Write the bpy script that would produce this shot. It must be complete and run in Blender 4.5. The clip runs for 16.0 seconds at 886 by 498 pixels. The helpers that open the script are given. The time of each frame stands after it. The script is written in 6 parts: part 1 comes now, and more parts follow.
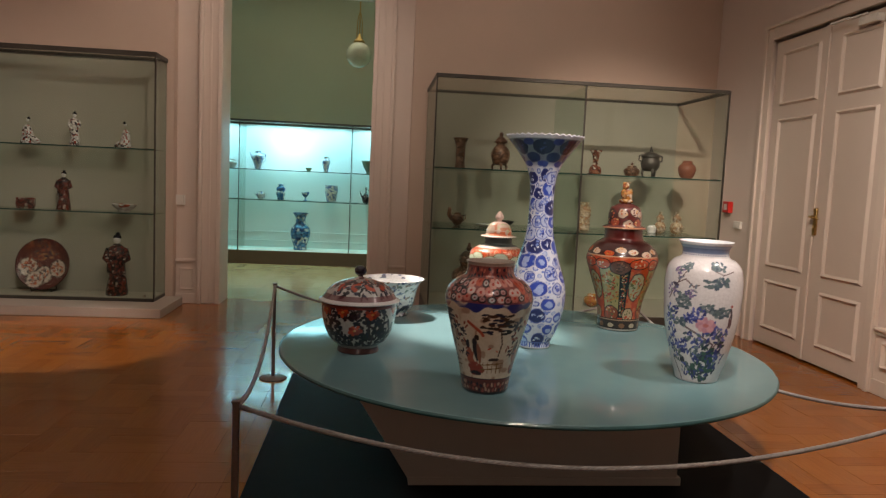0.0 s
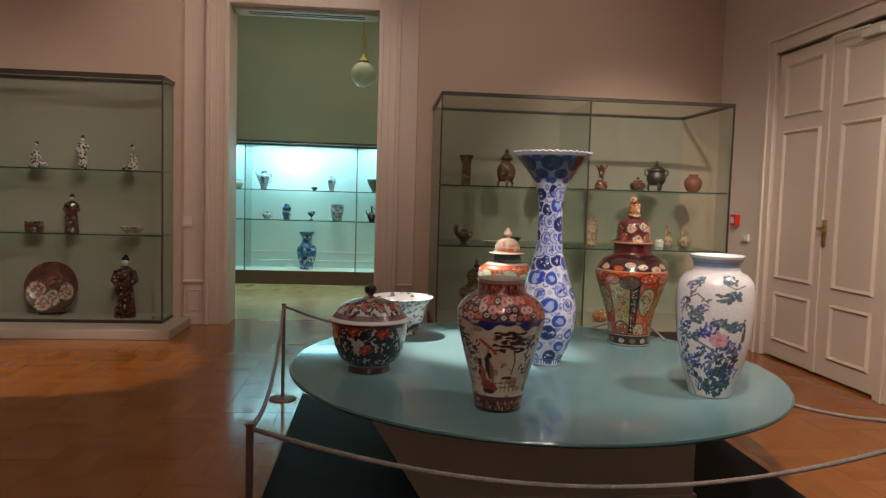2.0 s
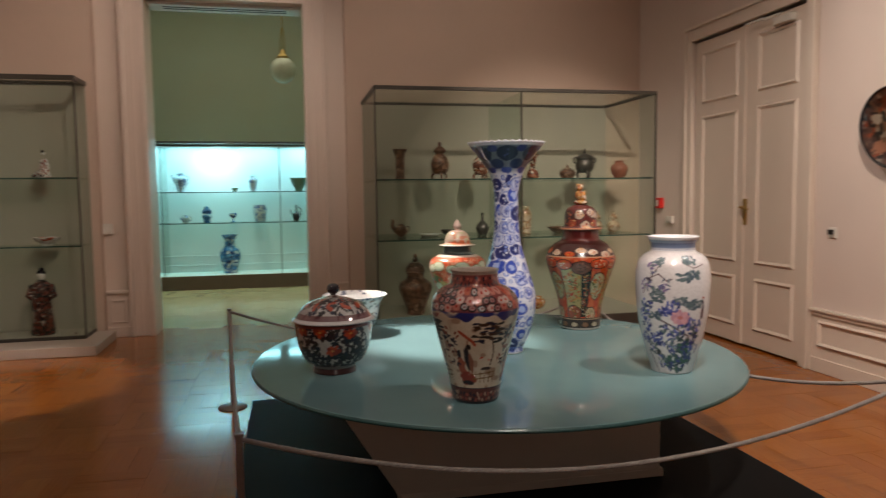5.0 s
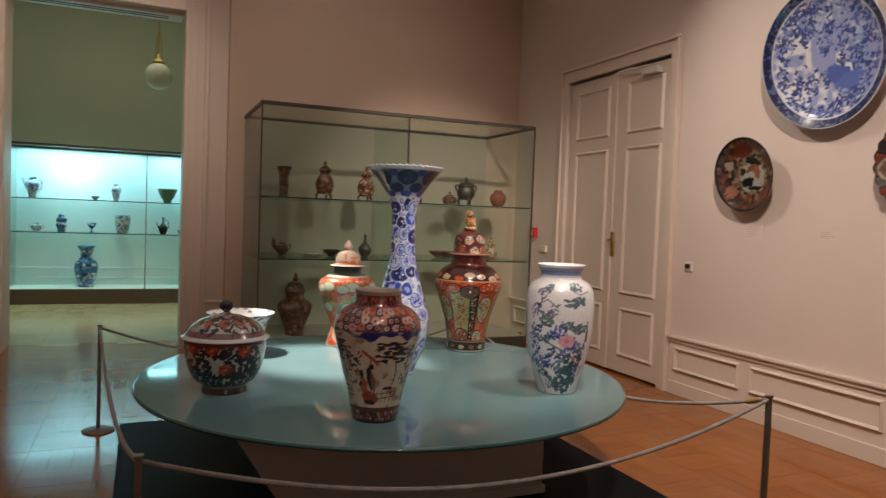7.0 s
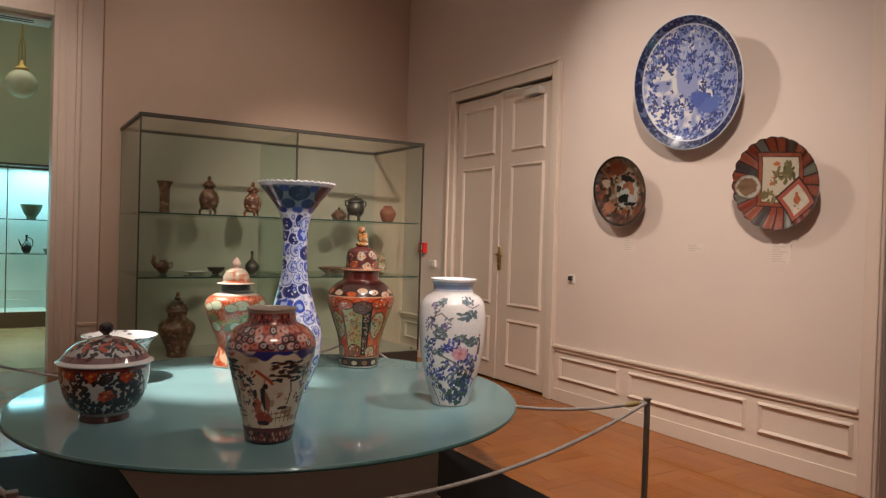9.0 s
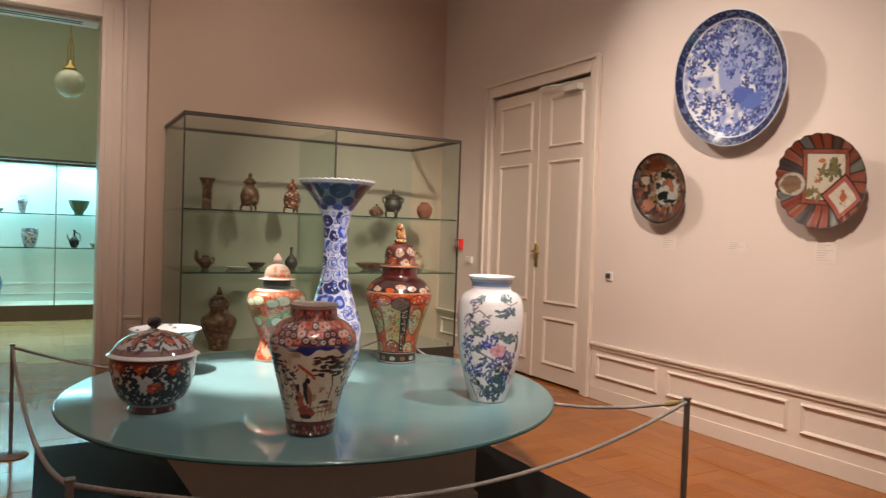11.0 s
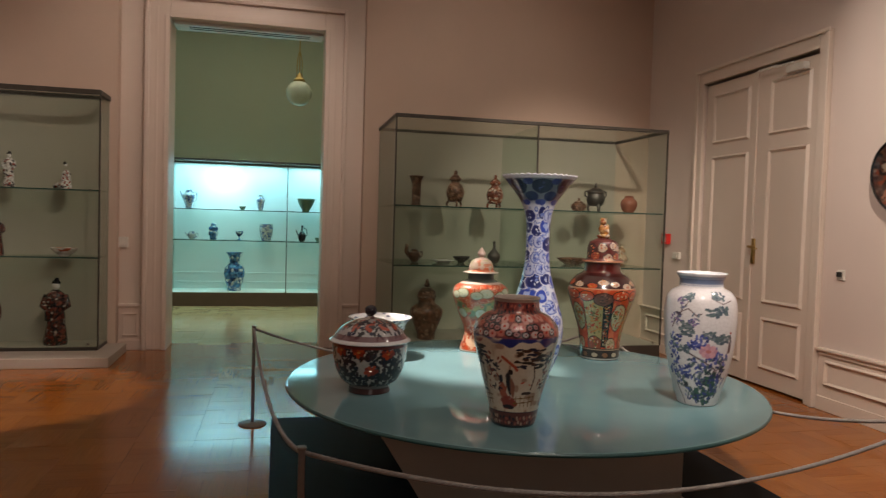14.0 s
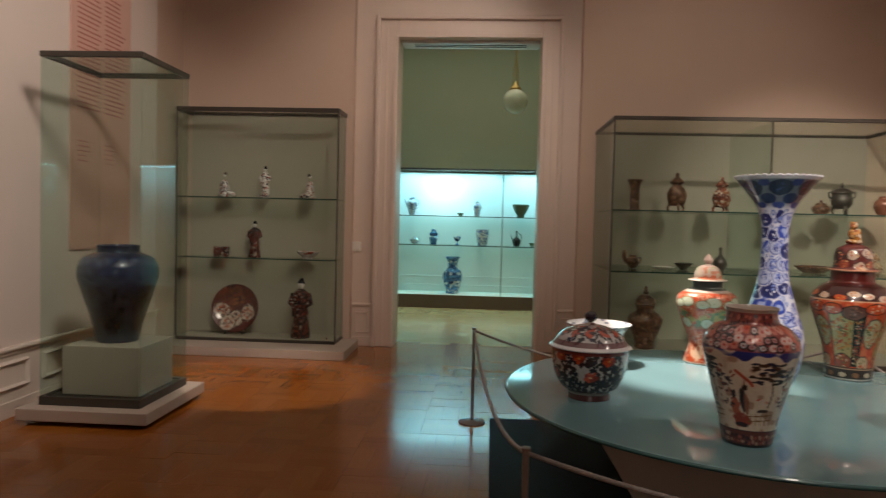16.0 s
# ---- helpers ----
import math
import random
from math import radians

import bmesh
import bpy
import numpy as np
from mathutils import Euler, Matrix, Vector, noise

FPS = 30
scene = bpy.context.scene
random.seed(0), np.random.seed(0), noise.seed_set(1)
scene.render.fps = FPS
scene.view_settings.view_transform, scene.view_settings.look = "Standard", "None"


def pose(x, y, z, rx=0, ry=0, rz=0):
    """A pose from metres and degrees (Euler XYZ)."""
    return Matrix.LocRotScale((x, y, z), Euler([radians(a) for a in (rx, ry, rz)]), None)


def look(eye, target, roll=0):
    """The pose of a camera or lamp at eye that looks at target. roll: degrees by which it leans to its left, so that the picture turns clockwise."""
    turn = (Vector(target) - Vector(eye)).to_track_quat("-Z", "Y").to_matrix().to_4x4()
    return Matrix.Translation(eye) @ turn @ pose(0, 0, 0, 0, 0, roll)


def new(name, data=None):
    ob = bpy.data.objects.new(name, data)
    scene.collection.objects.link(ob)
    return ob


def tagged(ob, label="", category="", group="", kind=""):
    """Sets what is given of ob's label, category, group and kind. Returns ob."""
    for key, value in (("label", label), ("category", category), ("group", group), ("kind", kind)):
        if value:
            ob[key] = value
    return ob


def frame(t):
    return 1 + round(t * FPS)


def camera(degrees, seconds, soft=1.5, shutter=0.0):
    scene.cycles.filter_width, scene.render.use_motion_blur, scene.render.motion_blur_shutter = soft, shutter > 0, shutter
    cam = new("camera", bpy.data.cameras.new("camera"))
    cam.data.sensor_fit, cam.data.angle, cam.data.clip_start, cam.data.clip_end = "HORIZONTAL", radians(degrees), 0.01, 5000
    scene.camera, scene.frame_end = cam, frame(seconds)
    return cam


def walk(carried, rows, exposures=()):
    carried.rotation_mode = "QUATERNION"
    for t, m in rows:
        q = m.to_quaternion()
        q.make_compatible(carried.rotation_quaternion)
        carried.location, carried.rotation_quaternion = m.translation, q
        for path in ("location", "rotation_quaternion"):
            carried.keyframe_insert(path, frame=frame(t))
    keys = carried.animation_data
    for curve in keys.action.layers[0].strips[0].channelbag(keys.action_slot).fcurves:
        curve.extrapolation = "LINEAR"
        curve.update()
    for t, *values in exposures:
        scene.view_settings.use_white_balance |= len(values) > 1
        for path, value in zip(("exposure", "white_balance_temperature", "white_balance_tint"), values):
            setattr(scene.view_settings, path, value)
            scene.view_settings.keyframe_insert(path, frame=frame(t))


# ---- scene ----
cam = camera(64.3, 16.0, soft=1.2, shutter=0.5)
PATH = [
    (0, (-0.721, 0.308, 1.321), (-0.52, 2.289, 1.136), 2.6),
    (0.5, (-0.733, 0.317, 1.323), (-0.489, 2.294, 1.14), 2.3),
    (1, (-0.736, 0.316, 1.325), (-0.476, 2.294, 1.176), 1.9),
    (1.5, (-0.738, 0.311, 1.325), (-0.495, 2.292, 1.19), 1.9),
    (2, (-0.743, 0.314, 1.325), (-0.557, 2.301, 1.187), 1.7),
    (2.5, (-0.74, 0.314, 1.323), (-0.618, 2.305, 1.17), 1.6),
    (3, (-0.744, 0.307, 1.32), (-0.726, 2.299, 1.146), 2.0),
    (3.5, (-0.769, 0.296, 1.315), (-0.836, 2.286, 1.12), 1.9),
    (4, (-0.753, 0.297, 1.311), (-0.972, 2.275, 1.114), 2.7),
    (4.5, (-0.809, 0.349, 1.306), (-0.812, 2.34, 1.114), 1.8),
    (5, (-0.959, 0.368, 1.317), (-0.533, 2.316, 1.166), -0.7),
    (5.2, (-0.997, 0.379, 1.311), (-0.508, 2.312, 1.154), -0.1),
    (7.3, (-1.129, 0.364, 1.314), (-0.27, 2.168, 1.248), 2.3),
    (7.5, (-1.136, 0.364, 1.313), (-0.223, 2.142, 1.251), 2.5),
    (8, (-1.149, 0.368, 1.318), (-0.156, 2.104, 1.264), 2.3),
    (8.5, (-1.152, 0.367, 1.31), (-0.091, 2.062, 1.278), 1.9),
    (8.7, (-1.155, 0.357, 1.314), (-0.087, 2.048, 1.286), 1.7),
    (10.8, (-1.184, 0.338, 1.321), (-0.173, 2.063, 1.273), 1.9),
    (11, (-1.187, 0.34, 1.324), (-0.204, 2.081, 1.28), 1.9),
    (11.5, (-1.191, 0.344, 1.323), (-0.301, 2.134, 1.276), 1.9),
    (12, (-1.195, 0.35, 1.32), (-0.386, 2.178, 1.268), 2.0),
    (12.5, (-1.201, 0.333, 1.323), (-0.499, 2.205, 1.267), 2.0),
    (13, (-1.201, 0.329, 1.322), (-0.584, 2.231, 1.251), 1.8),
    (13.5, (-1.201, 0.322, 1.325), (-0.667, 2.248, 1.252), 1.6),
    (14, (-1.203, 0.317, 1.324), (-0.745, 2.263, 1.247), 1.7),
    (14.5, (-1.208, 0.311, 1.325), (-0.867, 2.28, 1.245), 1.6),
    (15, (-1.212, 0.307, 1.322), (-0.977, 2.292, 1.242), 1.6),
    (15.5, (-1.236, 0.29, 1.328), (-1.184, 2.288, 1.243), 1.6),
    (16, (-1.246, 0.296, 1.323), (-1.379, 2.289, 1.245), 1.4),
]
EXPOSURES = [(0, 0.0), (4.5, 0.0), (7.5, -0.08), (8.7, 0.08), (10.8, 0.55), (11.5, 0.55), (12, 0.10), (12.5, -0.06), (13, -0.08), (16, 0.0)]
walk(cam, [(t, look(eye, target, roll)) for t, eye, target, roll in PATH], EXPOSURES)

# ---------------- light ----------------
world = bpy.data.worlds.new("world")
scene.world = world
world.use_nodes = True
world.node_tree.nodes["Background"].inputs[0].default_value = (1.0, 0.8, 0.65, 1)
world.node_tree.nodes["Background"].inputs[1].default_value = 0.01


def spot(name, eye, target, watts, angle, blend, colour, size=0.05):
    data = bpy.data.lights.new(name, "SPOT")
    data.energy, data.spot_size, data.spot_blend, data.color, data.shadow_soft_size = watts, radians(angle), blend, colour, size
    ob = new(name, data)
    ob.matrix_world = look(eye, target)
    return ob


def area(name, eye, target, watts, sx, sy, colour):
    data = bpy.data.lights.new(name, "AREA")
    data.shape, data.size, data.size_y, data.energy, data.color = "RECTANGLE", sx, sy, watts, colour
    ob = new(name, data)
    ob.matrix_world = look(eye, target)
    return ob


WARM = (1.0, 0.83, 0.70)
WARM2 = (1.0, 0.87, 0.77)
CYAN = (0.36, 0.86, 1.0)
# ceiling spots of the near room
spot("spot_dishes", (0.4, 5.0, 4.2), (2.8, 3.2, 1.6), 165, 64, 0.8, WARM2, 0.05)
spot("spot_right_wall", (-0.2, 1.2, 4.2), (2.5, 4.8, 0.0), 620, 66, 0.9, WARM, 0.10)
spot("spot_table_left", (-1.5, 5.7, 4.2), (-0.15, 4.15, 0.52), 3000, 15, 0.7, WARM2, 0.05)
spot("spot_table_right", (1.9, 2.4, 4.2), (0.3, 3.9, 0.5), 360, 32, 0.5, WARM2, 0.05)
for fx, fw in ((-1.5, 100), (-0.9, 130), (-0.35, 100)):
    spot("spot_front", (fx, -0.6, 4.2), (0.0, 3.6, 0.7), fw, 30, 0.8, WARM2, 0.09)
spot("spot_right_case", (1.05, 2.2, 4.2), (1.75, 7.4, 1.05), 620, 34, 0.9, WARM, 0.05)
spot("spot_case_side", (-0.6, 3.4, 4.2), (0.9, 7.48, 2.0), 115, 56, 0.9, WARM, 0.08)
spot("spot_left_case", (0.55, 5.4, 4.2), (-3.5, 7.4, 1.5), 75, 44, 0.8, WARM, 0.04)
spot("spot_doorway", (-1.2, 4.3, 4.2), (-2.1, 7.6, 2.2), 140, 60, 0.7, WARM, 0.10)
spot("spot_left_wall", (-1.6, 2.6, 4.2), (-4.3, 5.0, 2.0), 390, 62, 0.8, WARM2, 0.30)
spot("spot_left_floor", (-2.3, 4.4, 4.2), (-3.0, 5.85, 0.0), 320, 25, 0.35, WARM, 0.04)
# not a spot: broad area lamp added as ambient fill for the room
area("ambient_fill", (-0.8, 3.5, 4.3), (-0.8, 3.5, 0), 27, 5.0, 6.0, WARM)
# unseen fill lamp, added behind the camera to lift pedestal and vase fronts
area("rear_fill", (-0.6, -2.45, 1.5), (-0.2, 3.3, 0.9), 5, 1.6, 2.0, WARM2)
# tubes inside the lit cases of the far room, then its added fill lamps
for cx in (-3.53, -1.89, -0.25):
    area("case_tube", (cx, 11.30, 2.09), (cx, 11.34, 0), 19, 1.5, 0.42, CYAN)
spot("case_spot", (-2.0, 11.06, 2.05), (-2.0, 11.58, 1.62), 24, 100, 1.0, (0.6, 0.93, 1.0), 0.03)
# two unseen lamps added to brighten the far room's walls and floor
area("far_room_fill", (-1.5, 9.4, 4.3), (-1.5, 9.6, 0), 17, 3.0, 2.0, (1.0, 0.92, 0.66))
spot("far_floor_fill", (-1.6, 9.9, 4.25), (-1.6, 10.2, 0), 260, 54, 0.7, (1.0, 0.95, 0.72), 0.05)


# ---------------- materials ----------------
class Nodes:
    def __init__(self, name):
        self.mat = bpy.data.materials.new(name)
        self.mat.use_nodes = True
        self.t = self.mat.node_tree
        self.bsdf = self.t.nodes["Principled BSDF"]
        self.out = self.t.nodes["Material Output"]

    def add(self, kind, **values):
        n = self.t.nodes.new(kind)
        for key, v in values.items():
            setattr(n, key, v)
        return n

    def link(self, a, b):
        self.t.links.new(a, b)

    def coords(self, scale=1.0, kind="Object"):
        c = self.add("ShaderNodeTexCoord")
        m = self.add("ShaderNodeMapping")
        m.inputs["Scale"].default_value = (scale,) * 3 if not hasattr(scale, "__len__") else scale
        self.link(c.outputs[kind], m.inputs[0])
        return m.outputs[0]

    def noise(self, scale, detail=4, rough=0.55, vec=None):
        n = self.add("ShaderNodeTexNoise")
        n.inputs["Scale"].default_value, n.inputs["Detail"].default_value, n.inputs["Roughness"].default_value = scale, detail, rough
        if vec is not None:
            self.link(vec, n.inputs["Vector"])
        return n.outputs["Fac"]

    def ramp(self, fac, stops, mode="LINEAR"):
        r = self.add("ShaderNodeValToRGB")
        r.color_ramp.interpolation = mode
        while len(r.color_ramp.elements) < len(stops):
            r.color_ramp.elements.new(0.5)
        for e, (p, c) in zip(r.color_ramp.elements, stops):
            e.position, e.color = p, (*c, 1)
        self.link(fac, r.inputs[0])
        return r.outputs[0]

    def mix(self, fac, a, b, mode="MIX"):
        m = self.add("ShaderNodeMix", data_type="RGBA", blend_type=mode)
        for sock, v in ((m.inputs[0], fac), (m.inputs[6], a), (m.inputs[7], b)):
            if isinstance(v, (int, float)):
                sock.default_value = v
            elif isinstance(v, tuple):
                sock.default_value = (*v, 1)
            else:
                self.link(v, sock)
        return m.outputs[2]

    def math(self, op, a, b=0.0):
        m = self.add("ShaderNodeMath", operation=op)
        for sock, v in ((m.inputs[0], a), (m.inputs[1], b)):
            if isinstance(v, (int, float)):
                sock.default_value = v
            else:
                self.link(v, sock)
        return m.outputs[0]

    def set(self, base=None, rough=None, metal=None, coat=None, bump=None, strength=0.1, dist=0.01, spec=None):
        b = self.bsdf
        for key, v in (("Base Color", base), ("Roughness", rough), ("Metallic", metal), ("Coat Weight", coat), ("Specular IOR Level", spec)):
            if v is None:
                continue
            if isinstance(v, tuple):
                b.inputs[key].default_value = (*v, 1)
            elif isinstance(v, (int, float)):
                b.inputs[key].default_value = v
            else:
                self.link(v, b.inputs[key])
        if bump is not None:
            n = self.add("ShaderNodeBump")
            n.inputs["Strength"].default_value, n.inputs["Distance"].default_value = strength, dist
            self.link(bump, n.inputs["Height"])
            self.link(n.outputs[0], b.inputs["Normal"])
        return self.mat


def painted(name, colour, rough=0.55, stain=0.12, relief=0.08, kind="Object"):
    n = Nodes(name)
    v = n.coords(1.0, kind)
    big = n.noise(0.9, 5, 0.6, v)
    fine = n.noise(60, 3, 0.6, v)
    dark = tuple(c * (1 - stain) for c in colour)
    light = tuple(min(1, c * (1 + stain * 0.5)) for c in colour)
    col = n.ramp(big, [(0.3, dark), (0.7, light)])
    col = n.mix(0.12, col, n.ramp(fine, [(0.3, dark), (0.7, light)]))
    r = n.math("MULTIPLY_ADD", big, 0.2)
    n.t.nodes[-1].inputs[2].default_value = rough - 0.1
    return n.set(col, r, bump=n.math("ADD", n.math("MULTIPLY", big, 2.0), fine), strength=relief, dist=0.004)


def plain(name, colour, rough=0.4, metal=0.0, grain=80, amount=0.15, relief=0.05, coat=0.0):
    n = Nodes(name)
    v = n.coords(1.0)
    f = n.noise(grain, 4, 0.6, v)
    g = n.noise(grain * 0.08, 3, 0.5, v)
    col = n.ramp(n.math("MULTIPLY", n.math("ADD", f, g), 0.5), [(0.3, tuple(c * (1 - amount) for c in colour)), (0.7, tuple(min(1, c * (1 + amount)) for c in colour))])
    return n.set(col, rough, metal, coat, bump=f, strength=relief, dist=0.002)


def parquet(name, single, tones, streak):
    n = Nodes(name)
    v = n.coords((1, 1, 1), "Object")
    g = n.add("ShaderNodeNewGeometry")
    info = n.add("ShaderNodeObjectInfo")
    rnd = info.outputs["Random"] if single else g.outputs["Random Per Island"]
    # grain runs along the strip, which the colour attribute stores as its own length axis
    uv = n.add("ShaderNodeUVMap")
    m = n.add("ShaderNodeMapping")
    m.inputs["Scale"].default_value = (3.0, 60.0, 1.0)
    n.link(uv.outputs[0], m.inputs[0])
    off = n.add("ShaderNodeCombineXYZ")
    n.link(n.math("MULTIPLY", rnd, 37.0), off.inputs[0])
    n.link(n.math("MULTIPLY", rnd, 91.0), off.inputs[1])
    n.link(off.outputs[0], m.inputs["Location"])
    grain = n.noise(1.6, 6, 0.65, m.outputs[0])
    base = n.ramp(rnd, [(k / (len(tones) - 1), c) for k, c in enumerate(tones)])
    col = n.mix(0.28, base, n.ramp(grain, [(0.3, streak[0]), (0.65, streak[1])]))
    worn = n.noise(0.7, 4, 0.6, n.coords(1.0, "Object"))
    rough = n.ramp(n.math("ADD", n.math("MULTIPLY", grain, 0.35), n.math("MULTIPLY", worn, 0.65)), [(0.3, (0.10,) * 3), (0.7, (0.21,) * 3)])
    return n.set(col, rough, coat=0.10, bump=grain, strength=0.06, dist=0.002, spec=0.32)


def thin_glass(name, tint, gloss=1.0):
    n = Nodes(name)
    n.t.nodes.remove(n.bsdf)
    tr = n.add("ShaderNodeBsdfTransparent")
    tr.inputs[0].default_value = (*tint, 1)
    gl = n.add("ShaderNodeBsdfGlossy")
    gl.inputs["Roughness"].default_value = 0.02
    lw = n.add("ShaderNodeLayerWeight")
    lw.inputs[0].default_value = 0.5
    fr = n.math("MULTIPLY_ADD", n.math("POWER", lw.outputs["Facing"], 5.0), 0.9)
    n.t.nodes[-1].inputs[2].default_value = 0.035
    mx = n.add("ShaderNodeMixShader")
    n.link(n.math("MULTIPLY", fr, gloss), mx.inputs[0])
    n.link(tr.outputs[0], mx.inputs[1])
    n.link(gl.outputs[0], mx.inputs[2])
    n.link(mx.outputs[0], n.out.inputs[0])
    return n.mat


def glazed(name, rough=0.32, dirt=0.2):
    """Painted and fired porcelain: the decoration is a colour attribute, broken up by brush grain."""
    n = Nodes(name)
    a = n.add("ShaderNodeAttribute", attribute_name="glaze")
    v = n.coords(1.0)
    f = n.noise(90, 4, 0.65, v)
    g = n.noise(9, 3, 0.5, v)
    col = n.mix(dirt, a.outputs["Color"], n.ramp(f, [(0.35, (0.30, 0.28, 0.28)), (0.65, (1, 1, 1))]), "MULTIPLY")
    n.bsdf.inputs["Coat Roughness"].default_value = 0.09
    n.bsdf.inputs["Coat IOR"].default_value = 1.65
    return n.set(col, rough, coat=1.0, bump=g, strength=0.03, dist=0.004, spec=0.2)


def speckled(name, stops, scale, rough=0.2, metal=0.0, warp=6.0):
    """Small patterned wares: uneven patches of a few fired colours."""
    n = Nodes(name)
    v = n.coords(1.0)
    vo = n.add("ShaderNodeTexVoronoi")
    vo.inputs["Scale"].default_value = scale
    d = n.add("ShaderNodeVectorMath", operation="ADD")
    ns = n.add("ShaderNodeTexNoise")
    ns.inputs["Scale"].default_value = scale * 0.6
    sc = n.add("ShaderNodeVectorMath", operation="SCALE")
    sc.inputs["Scale"].default_value = warp / scale * 0.12
    n.link(v, ns.inputs["Vector"])
    n.link(ns.outputs["Color"], sc.inputs[0])
    n.link(v, d.inputs[0])
    n.link(sc.outputs[0], d.inputs[1])
    n.link(d.outputs[0], vo.inputs["Vector"])
    sep = n.add("ShaderNodeSeparateColor")
    n.link(vo.outputs["Color"], sep.inputs[0])
    col = n.ramp(sep.outputs[0], stops, "CONSTANT")
    edge = n.ramp(vo.outputs["Distance"], [(0.35, (1, 1, 1)), (0.7, (0.45, 0.42, 0.4))])
    col = n.mix(0.7, col, edge, "MULTIPLY")
    return n.set(col, rough, metal, coat=0.2, bump=n.noise(30, 3, 0.5, v), strength=0.08, dist=0.004)


M_WALL = painted("wall_paint", (0.60, 0.45, 0.36), 0.7, 0.06)
M_WALL_R = painted("wall_paint_pale", (0.68, 0.57, 0.51), 0.7, 0.05)
M_TRIM = painted("trim_paint", (0.71, 0.58, 0.50), 0.45, 0.06)
M_DOOR = painted("door_paint", (0.72, 0.615, 0.53), 0.40, 0.06)
M_CEIL = painted("ceiling_paint", (0.7, 0.66, 0.6), 0.8, 0.05)
M_FARWALL = painted("far_wall_paint", (0.50, 0.51, 0.40), 0.75, 0.06)
OAK = ((0.30, 0.086, 0.011), (0.34, 0.106, 0.015), (0.37, 0.124, 0.019), (0.30, 0.092, 0.013))
OAK_STREAK = ((0.17, 0.045, 0.007), (0.40, 0.14, 0.026))
PALE_OAK = ((0.40, 0.31, 0.15), (0.44, 0.35, 0.18), (0.47, 0.38, 0.20), (0.41, 0.32, 0.16))
PALE_STREAK = ((0.30, 0.22, 0.10), (0.50, 0.41, 0.23))
M_PARQ = parquet("oak_strip", True, OAK, OAK_STREAK)
M_PARQ_J = parquet("oak_strip_joined", False, OAK, OAK_STREAK)
M_PARQ_FAR = parquet("pale_oak_strip", False, PALE_OAK, PALE_STREAK)
M_JOINT = plain("dark_joint", (0.05, 0.02, 0.008), 0.7)
M_CASEGLASS = thin_glass("case_glass", (0.955, 0.982, 0.958), 0.45)
M_SIDEGLASS = thin_glass("thick_side_glass", (0.905, 0.955, 0.93), 0.55)
M_SHELFGLASS = thin_glass("shelf_glass", (0.86, 0.93, 0.90), 0.8)
M_SHELFEDGE = plain("shelf_edge", (0.03, 0.07, 0.06), 0.2)
M_FRAME = plain("dark_bronze_frame", (0.075, 0.066, 0.055), 0.42, 0.5)
M_BACK = painted("case_back", (0.35, 0.335, 0.27), 0.8, 0.05)
M_LITBACK = painted("lit_case_back", (0.75, 0.80, 0.80), 0.7, 0.03)
M_PLINTH = painted("plinth_paint", (0.50, 0.42, 0.36), 0.6, 0.08)
M_BLOCK = painted("block_linen", (0.38, 0.35, 0.28), 0.85, 0.05)
M_MAT = plain("black_mat", (0.007, 0.008, 0.009), 0.6, grain=200)
M_MAT.node_tree.nodes["Principled BSDF"].inputs["Specular IOR Level"].default_value = 0.07
M_PED = painted("pedestal_paint", (0.66, 0.58, 0.49), 0.6, 0.05)
M_POST = plain("grey_steel", (0.26, 0.225, 0.20), 0.4, 0.8)
M_ROPE = plain("rope_cord", (0.33, 0.295, 0.275), 0.85, grain=300, amount=0.3)
M_BRASS = plain("brass", (0.52, 0.36, 0.14), 0.35, 1.0)
M_WHITE = plain("white_plastic", (0.72, 0.68, 0.62), 0.4)
M_DARK = plain("dark_plastic", (0.02, 0.018, 0.016), 0.4)
M_RED = plain("red_plastic", (0.55, 0.02, 0.015), 0.35)
M_CARD = painted("label_card", (0.70, 0.60, 0.54), 0.8, 0.03)
M_INK = plain("label_ink", (0.56, 0.47, 0.42), 0.8)
M_PANEL = painted("text_panel", (0.64, 0.38, 0.31), 0.6, 0.05)
M_PANELINK = plain("panel_ink", (0.42, 0.16, 0.13), 0.7)
M_BROWN = plain("brown_lacquer", (0.09, 0.06, 0.04), 0.4)
M_TAPE = plain("yellow_tape", (0.34, 0.25, 0.09), 0.6)
M_OPAL = plain("opal_glass", (0.72, 0.74, 0.62), 0.15, coat=0.4)
M_GLAZE = glazed("painted_glaze")
M_GLAZE_S = glazed("painted_dish_glaze", 0.34, 0.15)


def table_glass():
    n = Nodes("table_glass")
    v = n.coords(1.0)
    big = n.noise(2.0, 4, 0.6, v)
    fine = n.noise(140, 2, 0.5, v)
    col = n.ramp(big, [(0.3, (0.108, 0.195, 0.212)), (0.7, (0.124, 0.222, 0.240))])
    rough = n.ramp(n.math("ADD", n.math("MULTIPLY", big, 0.7), n.math("MULTIPLY", fine, 0.3)), [(0.3, (0.03,) * 3), (0.7, (0.07,) * 3)])
    return n.set(col, rough, coat=0.0, spec=0.32)


M_TABLE = table_glass()
M_TABLE_EDGE = plain("glass_edge", (0.03, 0.09, 0.09), 0.45, coat=0.05)


